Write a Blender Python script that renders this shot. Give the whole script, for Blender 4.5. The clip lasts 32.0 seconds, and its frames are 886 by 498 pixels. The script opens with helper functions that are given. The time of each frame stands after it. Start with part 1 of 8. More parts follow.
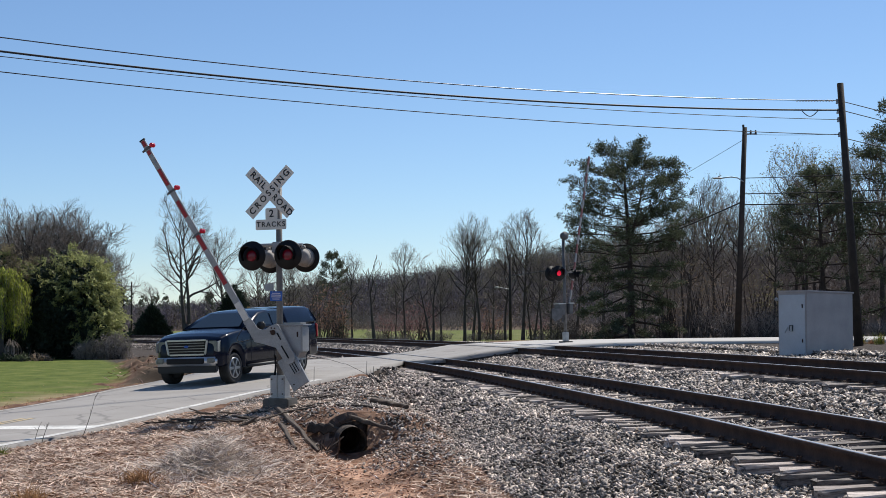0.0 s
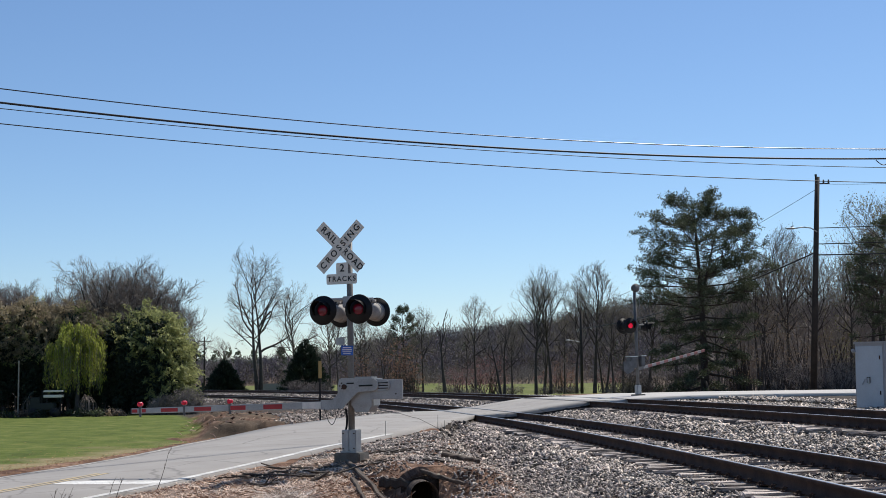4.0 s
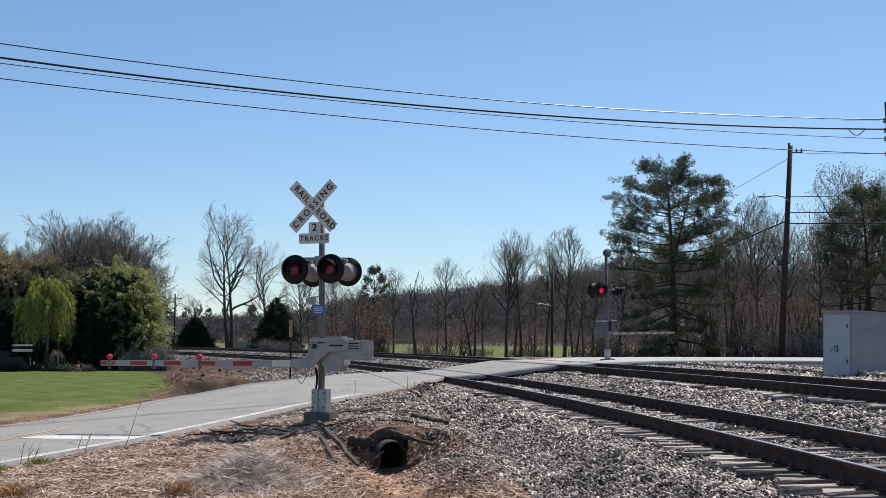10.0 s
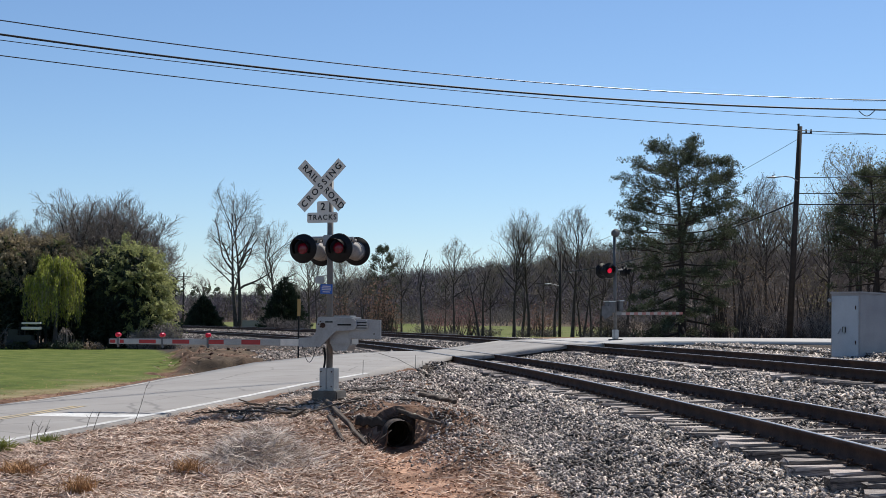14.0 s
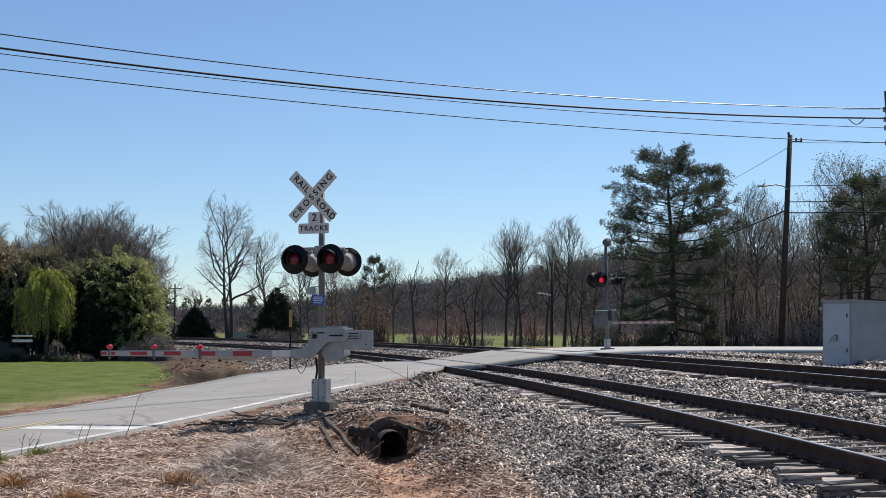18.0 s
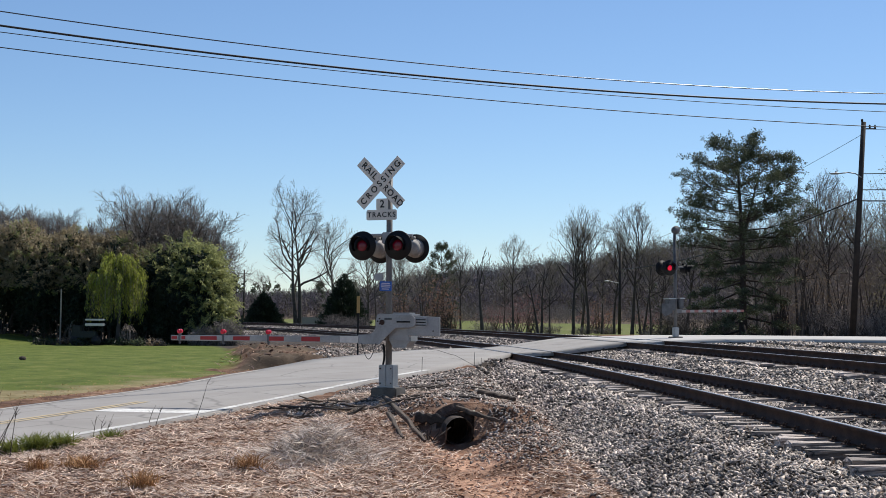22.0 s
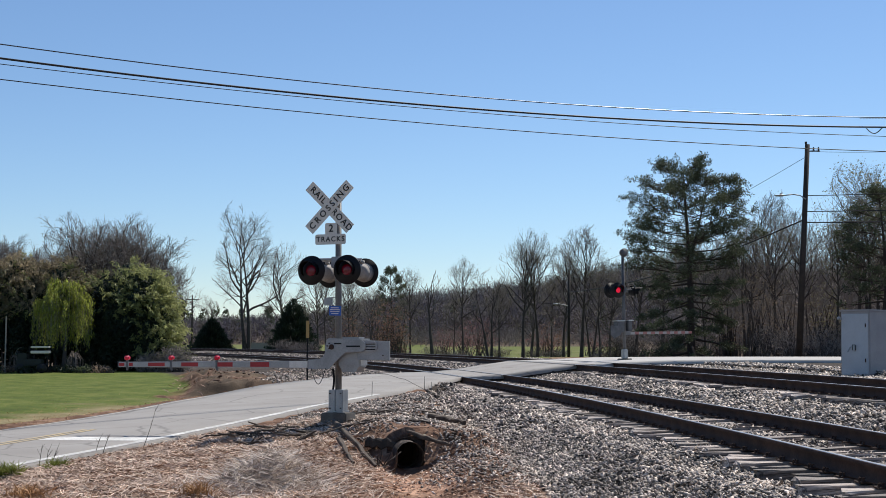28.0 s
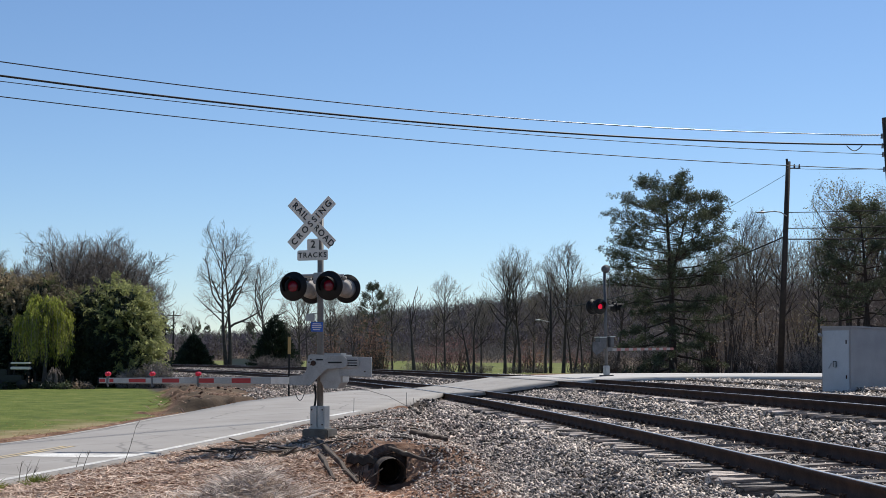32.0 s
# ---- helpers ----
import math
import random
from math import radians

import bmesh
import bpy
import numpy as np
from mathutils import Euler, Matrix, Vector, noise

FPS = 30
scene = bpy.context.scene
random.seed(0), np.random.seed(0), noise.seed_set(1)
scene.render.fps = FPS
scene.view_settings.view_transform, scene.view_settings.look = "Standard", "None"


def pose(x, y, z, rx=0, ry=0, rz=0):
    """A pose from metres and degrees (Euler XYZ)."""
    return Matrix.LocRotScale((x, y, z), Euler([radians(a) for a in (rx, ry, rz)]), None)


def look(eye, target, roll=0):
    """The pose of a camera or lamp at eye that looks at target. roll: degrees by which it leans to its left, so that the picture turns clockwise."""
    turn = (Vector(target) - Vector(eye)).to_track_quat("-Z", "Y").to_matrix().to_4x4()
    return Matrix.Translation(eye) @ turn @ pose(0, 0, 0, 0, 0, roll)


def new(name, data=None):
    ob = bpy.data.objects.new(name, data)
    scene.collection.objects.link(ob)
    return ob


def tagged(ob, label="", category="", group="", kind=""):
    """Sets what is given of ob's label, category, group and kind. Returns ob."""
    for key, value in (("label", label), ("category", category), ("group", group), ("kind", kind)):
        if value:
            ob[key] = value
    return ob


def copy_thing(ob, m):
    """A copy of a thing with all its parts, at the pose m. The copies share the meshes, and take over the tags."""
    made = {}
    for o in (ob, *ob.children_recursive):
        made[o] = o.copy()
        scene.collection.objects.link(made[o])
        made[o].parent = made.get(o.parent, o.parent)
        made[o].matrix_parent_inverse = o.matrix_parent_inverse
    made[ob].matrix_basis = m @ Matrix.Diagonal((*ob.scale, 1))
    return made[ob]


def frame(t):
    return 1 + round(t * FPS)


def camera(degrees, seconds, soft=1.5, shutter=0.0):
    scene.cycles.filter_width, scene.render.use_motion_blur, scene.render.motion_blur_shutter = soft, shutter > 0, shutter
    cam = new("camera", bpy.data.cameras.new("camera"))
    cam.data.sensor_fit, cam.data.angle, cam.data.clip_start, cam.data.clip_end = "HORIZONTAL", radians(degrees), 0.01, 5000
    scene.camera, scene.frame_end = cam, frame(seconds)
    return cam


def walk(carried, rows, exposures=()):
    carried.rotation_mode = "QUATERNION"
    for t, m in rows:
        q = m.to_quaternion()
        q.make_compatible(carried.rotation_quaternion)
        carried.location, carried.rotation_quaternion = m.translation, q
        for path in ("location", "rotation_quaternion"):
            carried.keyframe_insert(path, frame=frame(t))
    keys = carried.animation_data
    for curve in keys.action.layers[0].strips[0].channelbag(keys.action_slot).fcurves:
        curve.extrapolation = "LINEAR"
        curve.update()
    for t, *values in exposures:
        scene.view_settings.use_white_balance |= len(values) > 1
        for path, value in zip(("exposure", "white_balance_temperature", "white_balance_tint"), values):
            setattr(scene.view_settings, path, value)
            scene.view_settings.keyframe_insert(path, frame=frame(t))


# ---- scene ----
cam = camera(35.49, 32.0, soft=0.8)
EYE = (0.0, 0.0, 1.6)
# seconds, tilt, roll, yaw of the hand-held camera, which stands still and pans
ROWS = [
    (0.0, 3.173, 0.499, 0.028),
    (0.5, 3.135, 0.454, 0.209),
    (1.0, 3.25, 0.471, 0.466),
    (1.5, 3.505, 0.494, 0.802),
    (2.0, 3.86, 0.576, 1.203),
    (2.5, 4.24, 0.686, 1.603),
    (3.0, 4.652, 0.826, 2.06),
    (3.5, 5.071, 0.864, 2.55),
    (4.0, 5.414, 0.768, 2.953),
    (4.5, 5.58, 0.582, 3.204),
    (6.5, 5.111, 0.089, 3.331),
    (7.0, 4.903, 0.031, 3.005),
    (7.5, 4.657, -0.042, 2.486),
    (8.0, 4.399, -0.133, 1.991),
    (8.5, 4.165, -0.21, 1.679),
    (9.0, 4.034, -0.209, 1.614),
    (9.5, 3.936, -0.204, 1.68),
    (10.0, 3.818, -0.244, 1.738),
    (10.5, 3.695, -0.2, 1.814),
    (11.0, 3.526, -0.15, 1.852),
    (11.5, 3.371, -0.126, 1.885),
    (12.0, 3.245, -0.141, 1.872),
    (12.5, 3.174, -0.176, 1.853),
    (13.0, 3.122, -0.276, 1.894),
    (13.5, 3.067, -0.391, 1.964),
    (14.0, 2.974, -0.471, 2.067),
    (14.5, 2.929, -0.423, 2.11),
    (16.5, 3.269, -0.27, 1.818),
    (17.0, 3.303, -0.246, 1.758),
    (17.5, 3.35, -0.194, 1.679),
    (18.0, 3.397, -0.146, 1.732),
    (18.5, 3.329, -0.073, 2.144),
    (19.0, 3.157, -0.02, 3.02),
    (19.5, 2.913, -0.026, 4.169),
    (20.0, 2.696, -0.156, 5.215),
    (20.5, 2.614, -0.222, 5.755),
    (21.0, 2.625, -0.457, 5.616),
    (21.5, 2.742, -0.543, 5.041),
    (22.0, 2.836, -0.573, 4.504),
    (22.5, 2.884, -0.301, 4.161),
    (23.0, 2.837, -0.001, 4.039),
    (23.5, 2.749, 0.241, 4.039),
    (24.0, 2.692, 0.394, 3.988),
    (24.5, 2.713, 0.238, 3.887),
    (25.0, 2.816, 0.146, 3.74),
    (25.5, 2.947, 0.057, 3.57),
    (27.5, 3.623, -0.159, 2.741),
    (28.0, 3.833, -0.053, 2.43),
    (28.5, 3.958, 0.015, 2.162),
    (29.0, 3.962, 0.082, 1.999),
    (29.5, 3.9, 0.113, 1.951),
    (30.0, 3.861, 0.221, 1.94),
    (30.5, 3.896, 0.228, 1.905),
    (31.0, 4.057, 0.133, 1.832),
    (31.5, 4.271, 0.048, 1.757),
    (32.0, 4.502, -0.093, 1.687),
]
walk(cam, [(t, pose(*EYE, 90 + tilt, roll, yaw)) for t, tilt, roll, yaw in ROWS])


# ---- light ----
SUN_AZ, SUN_EL = 31.0, 51.0          # degrees to the right of +y, and above the horizon
world = bpy.data.worlds.new("world")
scene.world = world
world.use_nodes = True
wn = world.node_tree
sky = wn.nodes.new("ShaderNodeTexSky")
sky.sky_type, sky.sun_disc = "NISHITA", False
sky.sun_elevation, sky.sun_rotation = radians(SUN_EL), radians(SUN_AZ)
sky.altitude, sky.air_density, sky.dust_density, sky.ozone_density = 1500, 1.1, 0.35, 6.2
wn.links.new(sky.outputs[0], wn.nodes["Background"].inputs[0])
wn.nodes["Background"].inputs[1].default_value = 0.112
sun_data = bpy.data.lights.new("sun", "SUN")
sun_data.energy, sun_data.angle, sun_data.color = 4.9, radians(0.55), (1.0, 0.95, 0.87)
sun = new("sun", sun_data)
sun.matrix_world = look((0, 0, 60), (-math.sin(radians(SUN_AZ)), -math.cos(radians(SUN_AZ)), 60 - math.tan(radians(SUN_EL))))
scene.view_settings.exposure = 0.0


# ---- materials ----
def mat(name, c1, c2=None, rough=0.7, metal=0.0, scale=6.0, fine=60.0, bump=0.2, coords="Object", spread=0.0, spec=0.5, depth=0.01, coat=0.0, grain=None):
    """A surface that drifts from c1 to c2 at two scales, with fine relief. spread: how far alike pieces differ; grain: how the pattern is squeezed along x, y and z."""
    m = bpy.data.materials.new(name)
    m.use_nodes = True
    nt = m.node_tree
    b = nt.nodes["Principled BSDF"]
    b.inputs["Roughness"].default_value, b.inputs["Metallic"].default_value = rough, metal
    b.inputs["Specular IOR Level"].default_value = spec
    b.inputs["Coat Weight"].default_value = coat
    c2 = c2 or tuple(v * 0.75 for v in c1)
    tc = nt.nodes.new("ShaderNodeTexCoord")
    if grain:
        stretch = nt.nodes.new("ShaderNodeMapping")
        stretch.inputs["Scale"].default_value = grain
        nt.links.new(tc.outputs["Object"], stretch.inputs["Vector"])
    big, small = nt.nodes.new("ShaderNodeTexNoise"), nt.nodes.new("ShaderNodeTexNoise")
    for n, s, d in ((big, scale, 5), (small, fine, 4)):
        n.inputs["Scale"].default_value, n.inputs["Detail"].default_value = s, d
        if coords == "World":
            geo = nt.nodes.new("ShaderNodeNewGeometry")
            nt.links.new(geo.outputs["Position"], n.inputs["Vector"])
        else:
            nt.links.new(stretch.outputs[0] if grain else tc.outputs["Object"], n.inputs["Vector"])
    add = nt.nodes.new("ShaderNodeMath")
    add.operation = "MULTIPLY_ADD"
    nt.links.new(small.outputs["Fac"], add.inputs[0])
    add.inputs[1].default_value = 0.6
    nt.links.new(big.outputs["Fac"], add.inputs[2])
    ramp = nt.nodes.new("ShaderNodeValToRGB")
    ramp.color_ramp.elements[0].position, ramp.color_ramp.elements[1].position = 0.55, 1.05 - 0.05
    ramp.color_ramp.elements[0].color, ramp.color_ramp.elements[1].color = (*c1, 1), (*c2, 1)
    nt.links.new(add.outputs[0], ramp.inputs[0])
    out = ramp.outputs[0]
    if spread:
        hsv = nt.nodes.new("ShaderNodeHueSaturation")
        info = nt.nodes.new("ShaderNodeObjectInfo")
        isl = nt.nodes.new("ShaderNodeNewGeometry")
        mix = nt.nodes.new("ShaderNodeMath")
        mix.operation = "ADD"
        nt.links.new(info.outputs["Random"], mix.inputs[0])
        nt.links.new(isl.outputs["Random Per Island"], mix.inputs[1])
        frac = nt.nodes.new("ShaderNodeMath")
        frac.operation = "FRACT"
        nt.links.new(mix.outputs[0], frac.inputs[0])
        mr = nt.nodes.new("ShaderNodeMapRange")
        mr.inputs["To Min"].default_value, mr.inputs["To Max"].default_value = 1 - spread, 1 + spread
        nt.links.new(frac.outputs[0], mr.inputs["Value"])
        nt.links.new(mr.outputs[0], hsv.inputs["Value"])
        nt.links.new(out, hsv.inputs["Color"])
        out = hsv.outputs[0]
    nt.links.new(out, b.inputs["Base Color"])
    if bump:
        bp = nt.nodes.new("ShaderNodeBump")
        bp.inputs["Strength"].default_value, bp.inputs["Distance"].default_value = bump, depth
        nt.links.new(small.outputs["Fac"], bp.inputs["Height"])
        nt.links.new(bp.outputs[0], b.inputs["Normal"])
    return m


def leafy(name, c1, c2, spread=0.35, rough=0.6, shine=0.35):
    """Thin leaves: they let some of the sun through."""
    m = mat(name, c1, c2, rough=rough, scale=0.6, fine=8.0, bump=0.0, coords="World", spread=spread, spec=0.25)
    nt = m.node_tree
    b = nt.nodes["Principled BSDF"]
    tr = nt.nodes.new("ShaderNodeBsdfTranslucent")
    mx = nt.nodes.new("ShaderNodeMixShader")
    mx.inputs[0].default_value = shine
    col = b.inputs["Base Color"].links[0].from_socket
    nt.links.new(col, tr.inputs[0])
    nt.links.new(b.outputs[0], mx.inputs[1])
    nt.links.new(tr.outputs[0], mx.inputs[2])
    nt.links.new(mx.outputs[0], nt.nodes["Material Output"].inputs[0])
    return m


def glowing(name, colour, strength, rough=0.25):
    m = mat(name, colour, colour, rough=rough, bump=0.0)
    b = m.node_tree.nodes["Principled BSDF"]
    b.inputs["Emission Color"].default_value = (*colour, 1)
    b.inputs["Emission Strength"].default_value = strength
    return m


STEEL_RAIL = mat("weathered_rail_steel", (0.04, 0.027, 0.023), (0.085, 0.052, 0.04), rough=0.85, metal=0.0, scale=3, fine=40, bump=0.3, spec=0.12)
STEEL_TOP = mat("polished_rail_head", (0.42, 0.41, 0.4), (0.3, 0.29, 0.28), rough=0.32, metal=0.9, scale=4, fine=60, bump=0.05)
TIE_WOOD = mat("weathered_tie_wood", (0.05, 0.036, 0.03), (0.6, 0.51, 0.45), rough=0.8, scale=5, fine=26, bump=0.8, spread=0.6, grain=(0.5, 7, 7))
STONE = mat("ballast_stone", (0.026, 0.02, 0.017), (0.6, 0.5, 0.42), rough=0.6, spec=0.3, scale=2.5, fine=45, bump=0.2, spread=0.88, coords="World")
GALV = mat("galvanised_steel", (0.42, 0.43, 0.43), (0.3, 0.31, 0.32), rough=0.5, metal=0.45, scale=5, fine=50, bump=0.06)
GLINT_LID = mat("glint_lid_metal", (0.72, 0.73, 0.74), (0.6, 0.61, 0.62), rough=0.3, metal=0.85, bump=0.0)
GREY_PAINT = mat("aluminium_grey_paint", (0.4, 0.4, 0.4), (0.27, 0.27, 0.265), rough=0.5, metal=0.15, scale=3, fine=40, bump=0.05)
CONCRETE = mat("old_concrete", (0.18, 0.168, 0.148), (0.09, 0.083, 0.072), rough=0.9, scale=5, fine=60, bump=0.4)
BLACK = mat("black_enamel", (0.009, 0.009, 0.011), (0.013, 0.013, 0.014), rough=0.55, scale=8, bump=0.03, spec=0.25)
WHITE_SHEET = mat("white_sign_sheeting", (0.76, 0.72, 0.66), (0.62, 0.585, 0.53), rough=0.5, scale=7, fine=50, bump=0.02)
SIGN_INK = mat("black_sign_ink", (0.012, 0.012, 0.012), (0.02, 0.02, 0.02), rough=0.6, bump=0.0)
RED_SHEET = mat("red_sheeting", (0.4, 0.02, 0.026), (0.3, 0.016, 0.02), rough=0.45, scale=9, bump=0.02)
LAMP_BACK = mat("dull_cast_housing", (0.36, 0.34, 0.32), (0.25, 0.235, 0.22), rough=0.8, scale=5, fine=40, bump=0.1)
LAMP_RED = glowing("red_signal_lens", (0.13, 0.003, 0.016), 0.06)
LAMP_BRIGHT = glowing("lit_red_signal_lens", (0.85, 0.012, 0.05), 0.5)
GATE_LAMP = glowing("red_gate_lamp_lens", (0.5, 0.008, 0.03), 0.12)
BLUE_SIGN = mat("blue_notice", (0.03, 0.12, 0.48), (0.025, 0.1, 0.4), rough=0.45, bump=0.0)
POLE_WOOD = mat("creosoted_pole", (0.022, 0.017, 0.014), (0.05, 0.038, 0.03), rough=0.85, scale=3, fine=40, bump=0.5)
CABLE = mat("cable_sheath", (0.012, 0.012, 0.014), (0.02, 0.02, 0.022), rough=0.6, bump=0.0)
WIRE_BRIGHT = mat("bare_aluminium_wire", (0.1, 0.1, 0.11), (0.07, 0.07, 0.08), rough=0.35, metal=0.8, bump=0.0)
CABINET = mat("cabinet_aluminium", (0.43, 0.395, 0.385), (0.33, 0.305, 0.3), rough=0.55, metal=0.0, scale=2, fine=30, bump=0.03)
OLD_TIMBER = mat("rotting_timber", (0.035, 0.024, 0.018), (0.12, 0.085, 0.06), rough=0.9, scale=4, fine=30, bump=0.6)
DRY_WOOD = mat("dead_stick", (0.1, 0.075, 0.055), (0.05, 0.037, 0.028), rough=0.9, scale=5, bump=0.3)
DULL_STEEL = mat("dull_dark_steel", (0.15, 0.15, 0.155), (0.09, 0.09, 0.095), rough=0.6, metal=0.2, scale=5, bump=0.05)
# duller red and white for the far gate arm
MUTED_RED = mat("muted_red_sheeting", (0.28, 0.1, 0.088), (0.22, 0.08, 0.07), rough=0.6, bump=0.0)
MUTED_WHITE = mat("dull_white_sheeting", (0.32, 0.3, 0.29), (0.25, 0.24, 0.23), rough=0.6, bump=0.0)
PALE_ROAD = mat("sunlit_worn_asphalt", (0.42, 0.4, 0.375), (0.52, 0.5, 0.47), rough=0.85, scale=0.5, fine=60, bump=0.2, coords="World", spec=0.3)
PAINT_WHITE = mat("worn_white_road_paint", (0.85, 0.83, 0.77), (0.42, 0.4, 0.37), rough=0.7, scale=1.8, fine=22, bump=0.1, coords="World")
PAINT_OLD = mat("faded_cream_road_paint", (0.66, 0.6, 0.5), (0.36, 0.33, 0.3), rough=0.75, scale=1.5, fine=16, bump=0.1, coords="World")
PAINT_YELLOW = mat("worn_yellow_road_paint", (0.58, 0.43, 0.2), (0.38, 0.33, 0.26), rough=0.7, scale=2.5, fine=30, bump=0.1, coords="World")
TRUCK_PAINT = mat("dark_blue_truck_paint", (0.003, 0.008, 0.022), (0.003, 0.007, 0.02), rough=0.16, metal=0.0, bump=0.0, spec=0.18, coat=0.0)
TRUCK_GLASS = mat("dark_tinted_glass", (0.012, 0.018, 0.022), (0.012, 0.018, 0.022), rough=0.05, bump=0.0, spec=0.34)
CHROME = mat("chrome", (0.6, 0.61, 0.63), (0.54, 0.55, 0.57), rough=0.3, metal=0.75, bump=0.0)
ALLOY = mat("alloy_wheel", (0.36, 0.36, 0.37), (0.28, 0.28, 0.3), rough=0.3, metal=0.8, bump=0.0)
RUBBER = mat("tyre_rubber", (0.014, 0.014, 0.014), (0.022, 0.021, 0.02), rough=0.8, scale=10, bump=0.2)
TRIM = mat("black_plastic_trim", (0.014, 0.014, 0.015), (0.02, 0.02, 0.02), rough=0.6, bump=0.05)
HEADLIGHT = mat("clear_headlight", (0.3, 0.31, 0.32), (0.16, 0.17, 0.18), rough=0.12, metal=0.3, bump=0.0)
TAIL_LENS = mat("red_tail_lens", (0.36, 0.012, 0.02), (0.3, 0.01, 0.018), rough=0.15, bump=0.0)
PIPE = mat("rusty_culvert_steel", (0.05, 0.04, 0.034), (0.26, 0.21, 0.175), rough=0.7, metal=0.3, scale=5, bump=0.3)
BARK = mat("grey_bark", (0.1, 0.083, 0.072), (0.052, 0.042, 0.036), rough=0.9, scale=3, fine=25, bump=0.5, coords="World")
TWIG = mat("bare_twigs", (0.29, 0.245, 0.215), (0.18, 0.15, 0.13), rough=0.9, scale=1, bump=0.0, coords="World", spread=0.25)
# the haze of distance is mixed into this colour as a grey-lilac tint
FAR_HAZED_WOOD = mat("far_hazed_woods", (0.2, 0.17, 0.18), (0.138, 0.118, 0.126), rough=0.95, scale=0.05, fine=1.0, bump=0.0, coords="World", spread=0.12, spec=0.05)
FAR_PALE = mat("far_pale_woods", (0.25, 0.215, 0.205), (0.17, 0.145, 0.14), rough=0.95, scale=0.05, fine=1.0, bump=0.0, coords="World", spread=0.15, spec=0.05)
FAR_BUD = mat("far_budding_woods", (0.19, 0.17, 0.11), (0.14, 0.115, 0.085), rough=0.95, scale=0.05, fine=1.0, bump=0.0, coords="World", spread=0.15, spec=0.05)
PINE_BARK = mat("pine_bark", (0.07, 0.05, 0.04), (0.04, 0.03, 0.025), rough=0.95, scale=3, fine=20, bump=0.6, coords="World")
NEEDLES = leafy("pine_needles", (0.055, 0.074, 0.042), (0.11, 0.125, 0.072), shine=0.3)
# cedar leaves, also the colour of shaded leaves in the bamboo
CEDAR_AND_SHADE = leafy("cedar_and_shade_foliage", (0.02, 0.03, 0.02), (0.034, 0.05, 0.03), shine=0.1)
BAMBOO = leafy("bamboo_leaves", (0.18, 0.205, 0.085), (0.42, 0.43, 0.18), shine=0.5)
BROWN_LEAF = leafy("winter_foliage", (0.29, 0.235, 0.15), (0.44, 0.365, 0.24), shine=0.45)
WILLOW = leafy("spring_willow_leaves", (0.24, 0.27, 0.05), (0.4, 0.43, 0.095), shine=0.5)
BUDS = leafy("spring_buds", (0.2, 0.19, 0.08), (0.3, 0.27, 0.13), shine=0.4)
RUSSET = leafy("russet_leaves", (0.2, 0.115, 0.085), (0.3, 0.18, 0.13), shine=0.4)
TAN_LEAF = leafy("tan_winter_leaves", (0.2, 0.145, 0.1), (0.3, 0.225, 0.155), shine=0.4)
REDBUD = leafy("redbud_blossom", (0.21, 0.11, 0.105), (0.3, 0.165, 0.155), shine=0.4)
STRAW = mat("dry_straw", (0.29, 0.175, 0.114), (0.88, 0.7, 0.555), rough=0.8, scale=1.2, fine=20, bump=0.0, coords="World", spread=0.45)
TUFT = mat("orange_dry_grass", (0.36, 0.19, 0.08), (0.5, 0.3, 0.14), rough=0.85, scale=3, bump=0.0, spread=0.35, coords="World")
GREEN_BLADE = leafy("green_grass_blades", (0.14, 0.16, 0.03), (0.2, 0.22, 0.05))


# ---- mesh tools ----
def part(name, bm, material, parent=None, label="", smooth=False):
    """Links a bmesh as one mesh object, under parent where there is one."""
    me = bpy.data.meshes.new(name)
    if smooth:
        for fc in bm.faces:
            fc.smooth = True
    bm.to_mesh(me)
    bm.free()
    me.materials.append(material)
    ob = new(name, me)
    ob.parent = parent
    if label:
        tagged(ob, label)
    return ob


def sheet(name, verts, faces, material, parent=None, label="", smooth=False):
    """A mesh from arrays of corners and equal-sided faces."""
    v, fc = np.asarray(verts, dtype=np.float32), np.asarray(faces, dtype=np.int32)
    me = bpy.data.meshes.new(name)
    k = fc.shape[1]
    me.vertices.add(len(v))
    me.vertices.foreach_set("co", v.ravel())
    me.loops.add(fc.size)
    me.loops.foreach_set("vertex_index", fc.ravel())
    me.polygons.add(len(fc))
    me.polygons.foreach_set("loop_start", np.arange(0, fc.size, k, dtype=np.int32))
    if smooth:
        me.polygons.foreach_set("use_smooth", np.ones(len(fc), dtype=bool))
    me.update(calc_edges=True)
    me.materials.append(material)
    ob = new(name, me)
    ob.parent = parent
    if label:
        tagged(ob, label)
    return ob


def thing(name, label, category, m=None, group="", kind=""):
    ob = new(name)
    ob.empty_display_size = 0.2
    tagged(ob, label, category, group, kind)
    if m is not None:
        ob.matrix_basis = m
    return ob


def box(bm, c, s, bevel=0.0, m=None):
    """A box of size s about c, with rounded edges."""
    t = Matrix.Translation(c) @ Matrix.Diagonal((*s, 1))
    r = bmesh.ops.create_cube(bm, size=1, matrix=(m @ t) if m is not None else t)
    if bevel:
        bmesh.ops.bevel(bm, geom=list({e for v in r["verts"] for e in v.link_edges}), offset=bevel, segments=2, affect="EDGES", clamp_overlap=True)
    return bm


def rod(bm, a, b, r0, r1=None, seg=12, caps=True):
    """A round bar from a to b."""
    a, b = Vector(a), Vector(b)
    d = b - a
    m = Matrix.Translation((a + b) / 2) @ d.to_track_quat("Z", "Y").to_matrix().to_4x4()
    bmesh.ops.create_cone(bm, cap_ends=caps, segments=seg, radius1=r0, radius2=r0 if r1 is None else r1, depth=d.length, matrix=m)
    return bm


